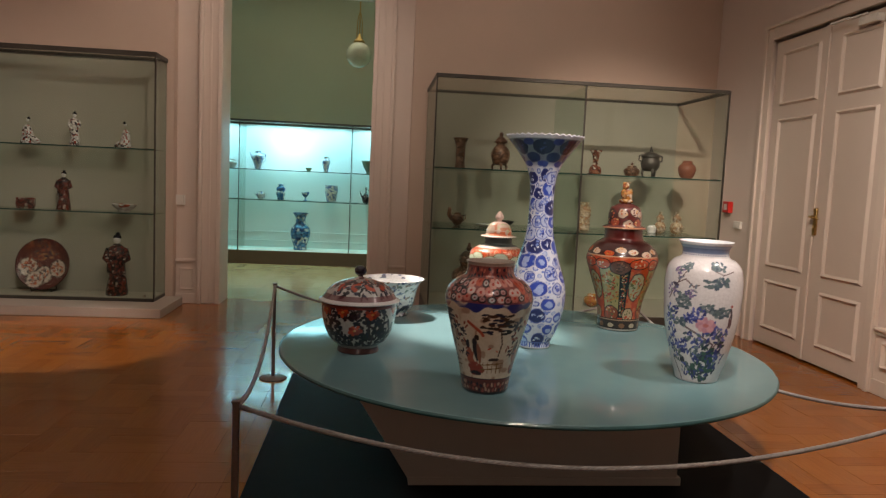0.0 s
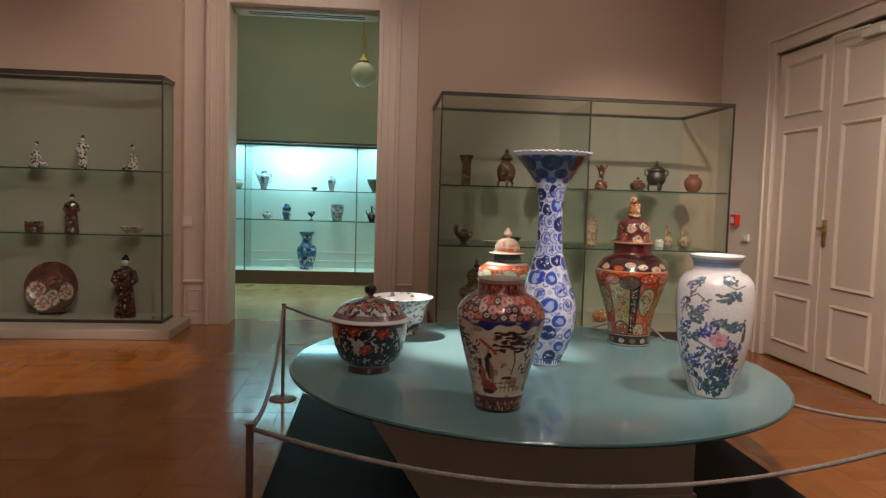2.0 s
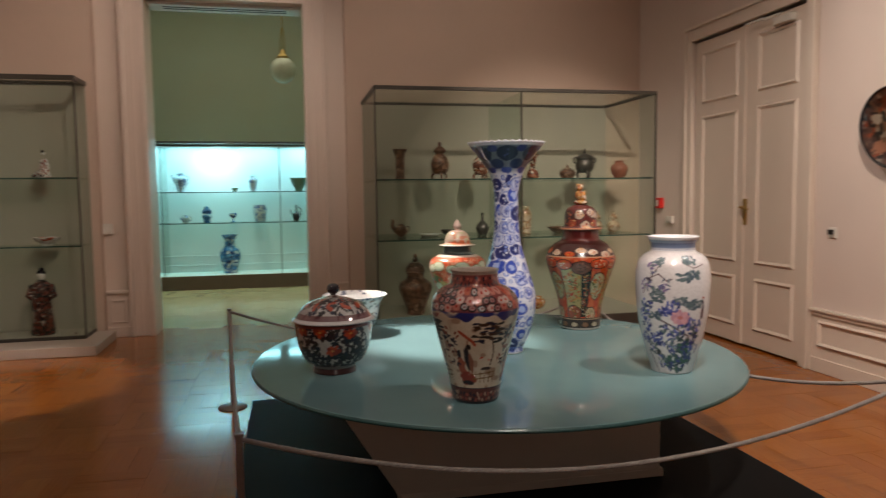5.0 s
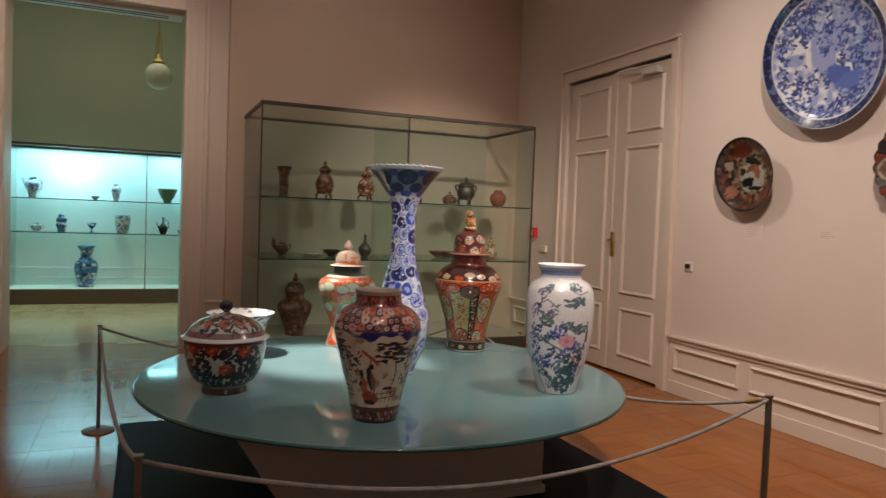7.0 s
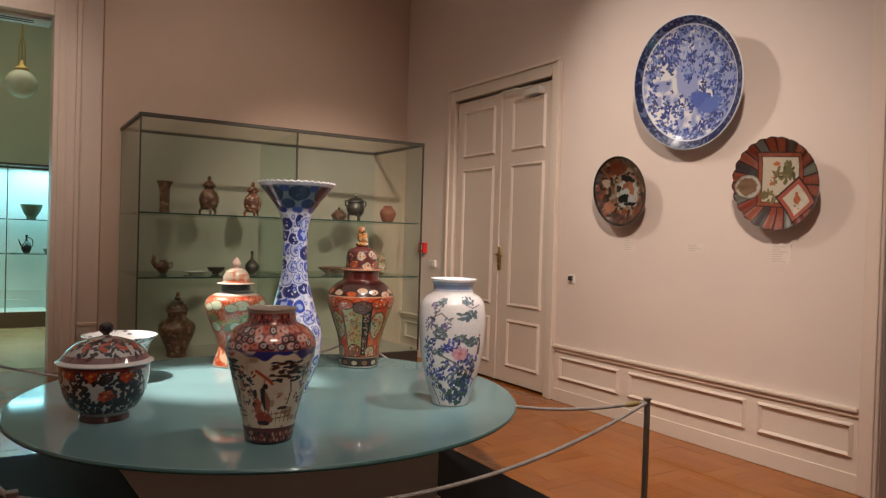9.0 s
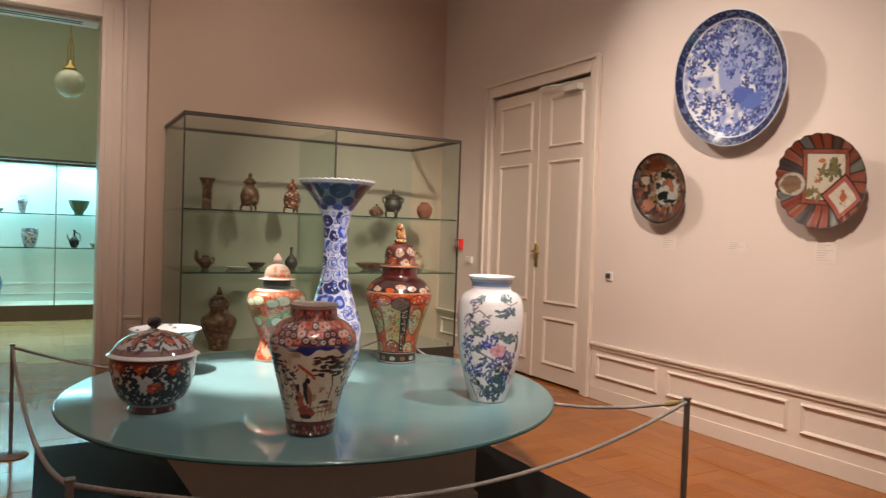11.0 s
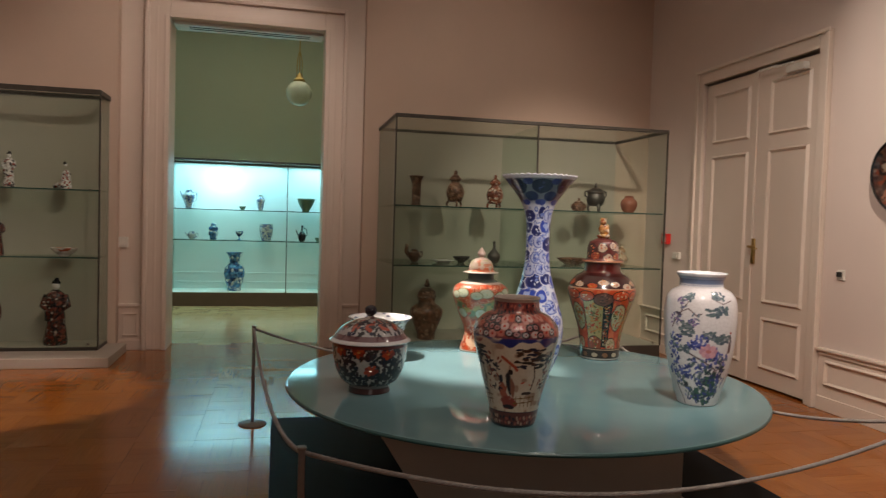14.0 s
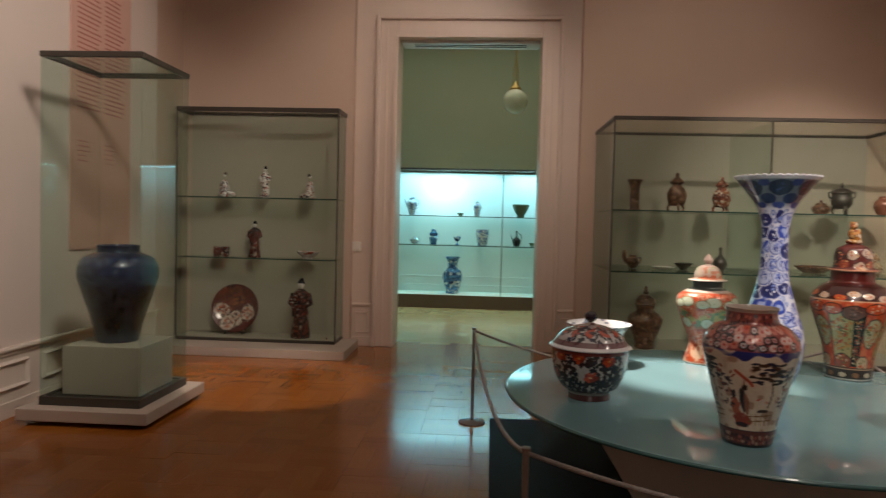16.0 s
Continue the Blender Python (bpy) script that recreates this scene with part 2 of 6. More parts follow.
# ---------------- mesh helpers ----------------
def box(bm, x0, x1, y0, y1, z0, z1, bevel=0.0):
    vs = [bm.verts.new((x, y, z)) for z in (z0, z1) for y in (y0, y1) for x in (x0, x1)]
    fs = [bm.faces.new([vs[i] for i in q]) for q in ((0, 2, 3, 1), (4, 5, 7, 6), (0, 1, 5, 4), (1, 3, 7, 5), (3, 2, 6, 7), (2, 0, 4, 6))]
    if bevel:
        es = list({e for f in fs for e in f.edges})
        bmesh.ops.bevel(bm, geom=es, offset=bevel, segments=2, affect="EDGES", profile=0.5)


def mesh_of(name, bm, material, smooth=False):
    bm.normal_update()
    me = bpy.data.meshes.new(name)
    bm.to_mesh(me)
    bm.free()
    me.materials.append(material)
    if smooth:
        for p in me.polygons:
            p.use_smooth = True
    return me


def part(name, bm, material, parent=None, label="", smooth=False):
    me = bm if isinstance(bm, bpy.types.Mesh) else mesh_of(name, bm, material, smooth)
    ob = new(name, me)
    if parent is not None:
        ob.parent = parent
    if label:
        ob["label"] = label
    return ob


def part_box(name, dims, material, parent=None, bevel=0.0, label=""):
    bm = bmesh.new()
    box(bm, *dims, bevel)
    return part(name, bm, material, parent, label)


def thing(name, at, label, category, group="", kind="", turn=0.0):
    ob = new(name)
    ob.empty_display_size = 0.05
    ob.matrix_basis = pose(*at, 0, 0, turn)
    return tagged(ob, label, category, group, kind)


def structure(name, dims, material, label, category="", bevel=0.0):
    ob = part_box(name, dims, material, None, bevel)
    return tagged(ob, label, category or name.split("_")[0], "", "structure")


def tube(bm, points, radius, sides=10):
    """A round bar along a line of points."""
    pts = [Vector(p) for p in points]
    rings = []
    for i, p in enumerate(pts):
        d = (pts[min(i + 1, len(pts) - 1)] - pts[max(i - 1, 0)]).normalized()
        a = d.orthogonal().normalized() if i == 0 else (rings[-1][1] - d * rings[-1][1].dot(d)).normalized()
        b = d.cross(a)
        r = radius[i] if hasattr(radius, "__len__") else radius
        rings.append(([bm.verts.new(p + (a * math.cos(2 * math.pi * k / sides) + b * math.sin(2 * math.pi * k / sides)) * r) for k in range(sides)], a))
    for (r0, _), (r1, _) in zip(rings, rings[1:]):
        for k in range(sides):
            bm.faces.new((r0[k], r0[(k + 1) % sides], r1[(k + 1) % sides], r1[k]))
    bm.faces.new(list(reversed(rings[0][0])))
    bm.faces.new(rings[-1][0])


def frame_bars(bm, y0, y1, z0, z1, x, width, depth, side=-1):
    """A raised picture-frame moulding on a wall that faces -x (side -1): four mitred bars."""
    xa, xb = x, x + side * depth
    outer = ((y0, z0), (y1, z0), (y1, z1), (y0, z1))
    inner = ((y0 + width, z0 + width), (y1 - width, z0 + width), (y1 - width, z1 - width), (y0 + width, z1 - width))
    mid = [((o[0] + i[0]) / 2, (o[1] + i[1]) / 2) for o, i in zip(outer, inner)]
    loops = [[bm.verts.new((xx, *p)) for p in l] for xx, l in ((xa, outer), (xb, mid), (xa + side * depth * 0.3, inner), (xa, inner))]
    for a, b in zip(loops, loops[1:]):
        for k in range(4):
            bm.faces.new((a[k], a[(k + 1) % 4], b[(k + 1) % 4], b[k]))


def spline(points, count):
    """A smooth curve through the points of a turned profile, sampled evenly along its length."""
    p = np.array(points, float)
    n = len(p)
    ext = np.vstack([2 * p[0] - p[1], p, 2 * p[-1] - p[-2]])
    out = []
    for i in range(n - 1):
        a, b, c, d = ext[i:i + 4]
        t = np.linspace(0, 1, 24, endpoint=False)[:, None]
        m1, m2 = 0.42 * (c - a), 0.42 * (d - b)
        out.append((2 * t**3 - 3 * t**2 + 1) * b + (t**3 - 2 * t**2 + t) * m1 + (-2 * t**3 + 3 * t**2) * c + (t**3 - t**2) * m2)
    out.append(p[-1:])
    c = np.vstack(out)
    l = np.r_[0, np.cumsum(np.hypot(*np.diff(c, axis=0).T))]
    s = np.linspace(0, l[-1], count)
    return np.c_[np.interp(s, l, c[:, 0]), np.interp(s, l, c[:, 1])]


def lathe(name, profile, material, rows=24, cols=28, paint=None, rim=None, raw=False):
    """A turned form. profile: radius and height from the foot upward (and down the inside). paint(u, z, x, y, inside) gives the glaze's colours;
    u is 0.5 where the piece faces its front. rim(u): how the outline swells with the turn, by the share of the way up."""
    c = np.array(profile, float) if raw else spline(profile, rows)
    rows = len(c)
    c[:, 0] = np.maximum(c[:, 0], 0.0004)
    u = np.arange(cols) / cols
    th = 2 * math.pi * u + math.pi / 2
    R = np.repeat(c[:, 0][:, None], cols, 1)
    Z = np.repeat(c[:, 1][:, None], cols, 1)
    U = np.repeat(u[None, :], rows, 0)
    if rim is not None:
        R, Z = rim(U, R, Z)
    X, Y = R * np.cos(th), R * np.sin(th)
    co = np.stack([X, Y, Z], -1).reshape(-1, 3)
    i = np.arange(rows - 1)[:, None] * cols
    j = np.arange(cols)[None, :]
    k = (j + 1) % cols
    quads = np.stack([i + j, i + k, i + cols + k, i + cols + j], -1).reshape(-1, 4)
    nf = len(quads)
    me = bpy.data.meshes.new(name)
    caps = [list(range(cols))[::-1], list(range((rows - 1) * cols, rows * cols))]
    me.vertices.add(len(co))
    me.vertices.foreach_set("co", co.ravel())
    loops = np.concatenate([quads.ravel(), np.array(caps[0]), np.array(caps[1])])
    starts = np.concatenate([np.arange(nf) * 4, [nf * 4, nf * 4 + cols]])
    me.loops.add(len(loops))
    me.loops.foreach_set("vertex_index", loops.astype(np.int32))
    me.polygons.add(nf + 2)
    me.polygons.foreach_set("loop_start", starts.astype(np.int32))
    me.update(calc_edges=True)
    me.validate()
    me.polygons.foreach_set("use_smooth", np.ones(len(me.polygons), bool))
    me.materials.append(material)
    if paint is not None:
        top = int(np.argmax(c[:, 1]))
        inside = np.repeat((np.arange(rows) > top)[:, None], cols, 1)
        col = paint(U, Z, X, Y, inside)
        rgba = np.ones((rows * cols, 4), np.float32)
        rgba[:, :3] = np.clip(col.reshape(-1, 3), 0, 1)
        at = me.color_attributes.new("glaze", "FLOAT_COLOR", "POINT")
        at.data.foreach_set("color", rgba.ravel())
    return me


def placed(name, me, at, label, category, group="", turn=0.0):
    ob = new(name, me)
    ob.matrix_basis = pose(*at, 0, 0, turn)
    return tagged(ob, label, category, group)


# ---------------- the near room: shell ----------------
RX, BY, LX, FY, CZ = 2.8, 7.48, -4.3, -2.6, 4.4   # right wall, back wall, left wall, wall behind, ceiling
OX0, OX1, OZ = -2.24, -0.77, 3.2                    # the opening to the far room
NX0, NX1, NY = -2.68, -0.37, 7.60                   # the shallow niche round it
WY = 7.95                                           # far face of that wall

structure("ceiling", (LX - 0.4, RX + 0.3, FY - 0.2, WY, CZ, CZ + 0.2), M_CEIL, "plain pale ceiling of the exhibition room", "ceiling")
structure("wall_back_left", (LX - 0.4, NX0, BY, WY, 0, CZ), M_WALL, "pinkish painted wall behind the figurine case", "wall")
structure("wall_back_right", (NX1, RX + 0.3, BY, WY, 0, CZ), M_WALL, "pinkish painted wall behind the wide glass case", "wall")
structure("wall_niche_left", (NX0, OX0, NY, WY - 0.002, 0, CZ), M_TRIM, "pale painted reveal beside the tall doorway", "wall")
structure("wall_niche_right", (OX1, NX1, NY, WY - 0.002, 0, CZ), M_TRIM, "pale painted reveal beside the tall doorway", "wall")
structure("wall_niche_top", (OX0, OX1, NY, WY - 0.002, OZ, CZ), M_TRIM, "pale painted wall above the tall doorway", "wall")
structure("wall_left", (LX - 0.2, LX, FY, 6.55, 0, CZ), M_WALL_R, "pale painted side wall behind the tall vitrine", "wall")
structure("wall_left_recess", (LX - 0.4, LX - 0.17, 6.55, BY, 0, CZ), M_WALL, "stepped-back end of the pale side wall", "wall")
structure("wall_behind", (LX - 0.2, RX + 0.3, FY - 0.2, FY, 0, CZ), M_WALL_R, "plain wall closing the room", "wall")
# right wall with the white double door (4.93 to 6.42) and the end by a dark opening (below 2.24)
structure("wall_right_corner", (RX, RX + 0.3, 6.43, BY, 0, CZ), M_WALL_R, "pale painted wall between door and corner", "wall")
structure("wall_right_main", (RX, RX + 0.3, 2.24, 4.92, 0, CZ), M_WALL_R, "pale painted wall with three hanging dishes", "wall")
structure("wall_right_above_door", (RX, RX + 0.3, 4.92, 6.43, 2.74, CZ), M_WALL_R, "pale painted wall above the double door", "wall")
structure("wall_right_above_passage", (RX, RX + 0.3, 0.8, 2.24, 2.74, CZ), M_WALL_R, "pale painted wall above the passage", "wall")
structure("wall_right_near", (RX, RX + 0.3, FY, 0.8, 0, CZ), M_WALL_R, "pale painted wall near the entrance", "wall")
# added dark brown sheet, stands in for the darkness beyond the trim
structure("passage_back", (RX + 0.9, RX + 1.0, 0.6, 2.5, 0, 2.9), M_BROWN, "added dark sheet closing the opening at the wall's end", "wall")
bm = bmesh.new()
box(bm, RX - 0.03, RX, 2.24, 2.34, 0, 2.84, 0.006)
box(bm, RX - 0.045, RX - 0.03, 2.255, 2.275, 0, 2.83, 0.004)
tagged(part("trim_passage", bm, M_TRIM), "white moulded trim at the wall's end", "trim", "", "structure")


# floor: strips laid in square blocks, alternately turned
def strip_mesh(name, w, l):
    bm = bmesh.new()
    box(bm, -l / 2, l / 2, -w / 2, w / 2, -0.02, 0.0)
    uv = bm.loops.layers.uv.new("UVMap")
    for f in bm.faces:
        for lp in f.loops:
            lp[uv].uv = (lp.vert.co.x, lp.vert.co.y)
    return mesh_of(name, bm, M_PARQ)


def lay_floor():
    block, n, gap = 0.33, 3, 0.0009
    w = block / n
    base = structure("floor", (LX - 0.4, RX + 1.0, FY - 0.2, 12.0, -0.15, -0.012), M_JOINT, "glossy oak parquet laid in square blocks", "floor")
    one = strip_mesh("oak_strip", w - gap, block - gap)
    cells = []
    for bx in range(int((LX - 0.4) / block) - 1, int((RX + 1.0) / block) + 1):
        for by in range(int(FY / block) - 1, int(12.0 / block) + 1):
            for s in range(n):
                a = (s + 0.5) * w
                if (bx + by) % 2:
                    x, y, r = bx * block + block / 2, by * block + a, 0
                else:
                    x, y, r = bx * block + a, by * block + block / 2, 1
                if LX - 0.2 < x < RX + 0.9 and FY < y < 11.6:
                    cells.append((x, y, r, random.uniform(-0.0006, 0.0006)))
    cells.sort(key=lambda c: (c[0] + 1.9)**2 + (c[1] - 3.4)**2)
    for x, y, r, dz in cells[:300]:
        ob = new("strip", one)
        ob.parent = base
        ob.matrix_basis = pose(x, y, dz, 0, 0, 90 * r)
    # the rest in one mesh a room
    for name, label, material, rest in (("strips", "further oak parquet strips", M_PARQ_J, [c for c in cells[300:] if c[1] < 7.78]),
                                        ("pale_strips", "paler oak strips of the far room", M_PARQ_FAR, [c for c in cells[300:] if c[1] >= 7.78])):
        join_strips(base, name, label, material, rest, (w - gap) / 2, (block - gap) / 2)


def join_strips(base, name, label, material, cells, hw, hl):
    co, faces, fuv = [], [], []
    for x, y, r, dz in cells:
        ax, ay = (hl, hw) if not r else (hw, hl)
        q = [(x - ax, y - ay), (x + ax, y - ay), (x + ax, y + ay), (x - ax, y + ay)]
        o = len(co)
        co += [(*p, -0.02) for p in q] + [(*p, dz) for p in q]
        t = [(-hl, -hw), (hl, -hw), (hl, hw), (-hl, hw)] if not r else [(-hl, hw), (-hl, -hw), (hl, -hw), (hl, hw)]
        for f in ((4, 5, 6, 7), (0, 1, 5, 4), (1, 2, 6, 5), (2, 3, 7, 6), (3, 0, 4, 7)):
            faces.append([o + k for k in f])
            fuv += [t[k % 4] for k in f]
    me = bpy.data.meshes.new(name)
    me.from_pydata(co, [], faces)
    layer = me.uv_layers.new(name="UVMap")
    layer.data.foreach_set("uv", np.array(fuv, np.float32).ravel())
    me.materials.append(material)
    ob = new(name, me)
    ob.parent = base
    ob["kind"] = "stuff"
    ob["label"] = label


# mouldings round the tall doorway
def architrave():
    bm = bmesh.new()
    for x0, x1 in ((OX0 - 0.22, OX0), (OX1, OX1 + 0.22)):
        box(bm, x0, x1, NY - 0.035, NY, 0, OZ + 0.22, 0.008)
        inner, outer = (x1 - 0.045, x0) if x0 < -1.5 else (x0, x1 - 0.04)
        box(bm, inner, inner + 0.045, NY - 0.062, NY - 0.034, 0, OZ + 0.02, 0.006)
        box(bm, outer, outer + 0.04, NY - 0.085, NY - 0.034, 0.0, OZ + 0.22, 0.008)
        box(bm, x0 + 0.09, x0 + 0.115, NY - 0.043, NY - 0.034, 0.0, OZ + 0.1, 0.004)
    box(bm, OX0, OX1, NY - 0.035, NY, OZ, OZ + 0.22, 0.008)
    box(bm, OX0, OX1, NY - 0.062, NY - 0.034, OZ, OZ + 0.045, 0.006)
    box(bm, OX0 - 0.18, OX1 + 0.18, NY - 0.085, NY - 0.034, OZ + 0.18, OZ + 0.22, 0.008)
    tagged(part("trim_doorway", bm, M_TRIM), "pale pink moulded architrave round the tall doorway", "trim", "", "structure")
    # small dado blocks in the strips left and right
    for k, (x0, x1) in enumerate(((NX0 + 0.005, OX0 - 0.225), (OX1 + 0.225, NX1 - 0.005))):
        bm = bmesh.new()
        box(bm, x0, x1, NY - 0.03, NY, 0, 0.42, 0.004)
        box(bm, x0, x1, NY - 0.045, NY - 0.029, 0, 0.10, 0.005)
        box(bm, x0, x1, NY - 0.05, NY, 0.42, 0.45, 0.008)
        fx0, fx1 = x0 + 0.04, x1 - 0.035
        for a in ((fx0, fx1, 0.14, 0.155), (fx0, fx1, 0.345, 0.36), (fx0, fx0 + 0.015, 0.155, 0.345), (fx1 - 0.015, fx1, 0.155, 0.345)):
            box(bm, a[0], a[1], NY - 0.042, NY - 0.029, a[2], a[3], 0.004)
        tagged(part("trim_dado_block_%d" % (k + 1), bm, M_TRIM), "small panelled dado block beside the doorway", "trim", "", "structure")
    # slotted air strip in the head of the doorway, and battens in the jamb
    vent = thing("ceiling_vent", (0, 0, OZ), "white slotted air vent in the doorway's head", "vent")
    part_box("vent_plate", (OX0 + 0.02, OX1 - 0.02, 7.66, 7.92, -0.03, -0.002), M_WHITE, vent, 0.004)
    for k in range(2):
        part_box("slot", (OX0 + 0.15, OX1 - 0.15, 7.73 + 0.07 * k, 7.75 + 0.07 * k, -0.034, -0.0305), M_DARK, vent)


def dado(y0, y1, panels, number):
    bm = bmesh.new()
    x = RX
    box(bm, x - 0.022, x, y0, y1, 0, 0.105, 0.004)
    box(bm, x - 0.012, x, y0, y1, 0.105, 0.43, 0.0)
    box(bm, x - 0.045, x, y0, y1, 0.444, 0.470, 0.008)
    box(bm, x - 0.028, x, y0, y1, 0.415, 0.443, 0.006)
    for a, b in panels:
        frame_bars(bm, a, b, 0.19, 0.38, x - 0.012, 0.026, 0.022)
    tagged(part("trim_dado_%d" % number, bm, M_DOOR), "white panelled dado with a moulded cap", "trim", "", "structure")


lay_floor()
architrave()
dado(2.34, 4.81, ((2.37, 2.94), (3.02, 3.985), (4.08, 4.74)), 1)
dado(6.64, BY, ((6.74, 7.36),), 2)
# left wall: the same dado mirrored
bm = bmesh.new()
box(bm, LX, LX + 0.022, FY, 6.55, 0, 0.105, 0.004)
box(bm, LX, LX + 0.012, FY, 6.55, 0.105, 0.43)
box(bm, LX, LX + 0.045, FY, 6.55, 0.432, 0.458, 0.008)
box(bm, LX, LX + 0.028, FY, 6.55, 0.405, 0.431, 0.006)
for a, b in ((2.6, 3.6), (3.75, 4.75), (4.9, 5.9)):
    frame_bars(bm, a, b, 0.18, 0.365, LX + 0.012, 0.026, 0.022, 1)
tagged(part("trim_dado_3", bm, M_DOOR), "white panelled dado with a moulded cap", "trim", "", "structure")


# white double door
def double_door():
    bm = bmesh.new()
    y0, y1, zt = 4.93, 6.42, 2.70
    for a, b in ((y0 - 0.11, y0), (y1, y1 + 0.11)):
        box(bm, RX - 0.03, RX, a, b, 0, zt + 0.15, 0.006)
    box(bm, RX - 0.03, RX, y0, y1, zt + 0.02, zt + 0.15, 0.006)
    for a, b in ((y0 - 0.11, y0 - 0.075), (y1 + 0.075, y1 + 0.11)):
        box(bm, RX - 0.05, RX - 0.029, a, b, 0, zt + 0.15, 0.006)
    box(bm, RX - 0.055, RX - 0.029, y0 - 0.12, y1 + 0.12, zt + 0.125, zt + 0.155, 0.008)
    box(bm, RX - 0.04, RX - 0.029, y0, y1, zt + 0.02, zt + 0.045, 0.004)
    tagged(part("trim_door", bm, M_DOOR), "white moulded frame of the double door", "trim", "", "structure")
    # added dark sheet behind the leaves, its colour gives the gaps their shadow
    part_box("door_shadow_gap", (RX + 0.10, RX + 0.12, y0, y1, 0, zt + 0.02), M_BROWN).parent = None
    d = bpy.data.objects["door_shadow_gap"]
    d.name = "wall_door_backing"
    tagged(d, "added dark sheet showing as shadow in the double door's gaps", "wall", "", "structure")
    mid = 5.69
    door = thing("door_1", (RX, mid, 0), "closed white panelled double door with a brass handle", "door", "", "structure")
    for a, b in ((y0 + 0.004, mid - 0.003), (mid + 0.003, y1 - 0.004)):
        a, b = a - mid, b - mid
        bm = bmesh.new()
        box(bm, 0.012, 0.055, a, b, 0.02, zt, 0.003)
        for z0, z1 in ((0.16, 0.60), (0.715, 2.02), (2.13, 2.60)):
            frame_bars(bm, a + (0.10 if b < 0.1 else 0.07), b - (0.18 if b < 0.1 else 0.12), z0, z1, 0.012, 0.035, 0.020)
        if b < 0.1 and a < -0.3:
            box(bm, -0.006, 0.011, b - 0.035, b + 0.02, 0.02, zt, 0.006)
        part("leaf", bm, M_DOOR, door)
    bm = bmesh.new()
    box(bm, -0.008, 0.0115, -0.075, -0.035, 1.04, 1.26, 0.006)
    tube(bm, [(-0.008, -0.055, 1.19), (-0.05, -0.055, 1.19)], 0.009, 10)
    tube(bm, [(-0.05, -0.05, 1.19), (-0.052, -0.085, 1.185), (-0.05, -0.125, 1.175), (-0.045, -0.165, 1.175)], [0.010, 0.009, 0.009, 0.006], 10)
    tube(bm, [(-0.008, -0.055, 1.09), (-0.014, -0.055, 1.09)], 0.010, 10)
    part("handle", bm, M_BRASS, door, "brass lever handle on a long plate", True)
    bm = bmesh.new()
    box(bm, -0.05, 0.0115, -0.62, -0.42, 2.60, 2.66, 0.008)
    box(bm, -0.06, -0.045, -0.52, -0.30, 2.665, 2.68, 0.003)
    box(bm, -0.06, -0.045, -0.32, -0.10, 2.672, 2.69, 0.003)
    part("door_closer", bm, M_WHITE, door, "white overhead door closer")
    for a in (y0 + 0.012, y1 - 0.012):
        for z in (0.35, 1.35, 2.35):
            bm = bmesh.new()
            tube(bm, [(0.002, a - mid, z - 0.05), (0.002, a - mid, z + 0.05)], 0.009, 8)
            part("hinge", bm, M_DOOR, door)


double_door()


# small fittings on the walls
def fitting(name, at, dims, material, label, category, extra=None):
    ob = thing(name, at, label, category)
    part_box("body", dims, material, ob, 0.004)
    if extra:
        part_box(extra[0], extra[1], extra[2], ob, 0.003)
    return ob


fitting("light_switch", (NX0 + 0.04, NY, 1.04), (-0.045, 0.045, -0.03, -0.0005, -0.05, 0.05), M_WHITE, "white light switch in the doorway's reveal", "switch", ("rocker", (-0.025, 0.025, -0.036, -0.030, -0.03, 0.03), M_WHITE))
fitting("light_switch", (RX, 6.80, 1.05), (-0.03, -0.0005, -0.06, 0.06, -0.035, 0.035), M_WHITE, "white double switch beside the door frame", "switch", ("rocker", (-0.036, -0.030, -0.03, 0.03, -0.02, 0.02), M_WHITE))
fitting("fire_alarm", (RX, 7.00, 1.215), (-0.05, -0.0005, -0.055, 0.055, -0.055, 0.055), M_RED, "red fire alarm call point on the wall", "alarm", ("call_plate", (-0.054, -0.050, -0.03, 0.03, -0.03, 0.03), M_CARD))
fitting("wall_socket", (RX, 4.634, 1.02), (-0.012, -0.0005, -0.035, 0.035, -0.035, 0.04), M_WHITE, "small white wall plate with a dark sensor", "socket", ("sensor", (-0.035, -0.012, -0.015, 0.02, -0.01, 0.025), M_DARK))


def wall_label(y0, y1, z0, z1, lines):
    ob = thing("wall_label", (RX, (y0 + y1) / 2, (z0 + z1) / 2), "small pale caption card fixed to the wall", "label", "captions of the hanging dishes")
    w, h = (y1 - y0) / 2, (z1 - z0) / 2
    part_box("card", (-0.004, -0.0005, -w, w, -h, h), M_CARD, ob)
    for k in range(lines):
        z = h - (k + 0.8) * 2 * h / (lines + 0.8)
        e = random.uniform(0.35, 0.95)
        part_box("text_bar", (-0.0052, -0.004, w * 0.85 - 1.7 * w * e, w * 0.85, z - 0.0028, z + 0.0028), M_INK, ob)


wall_label(3.96, 4.10, 1.262, 1.357, 5)
wall_label(3.37, 3.515, 1.275, 1.335, 4)
wall_label(2.77, 2.90, 1.225, 1.34, 7)


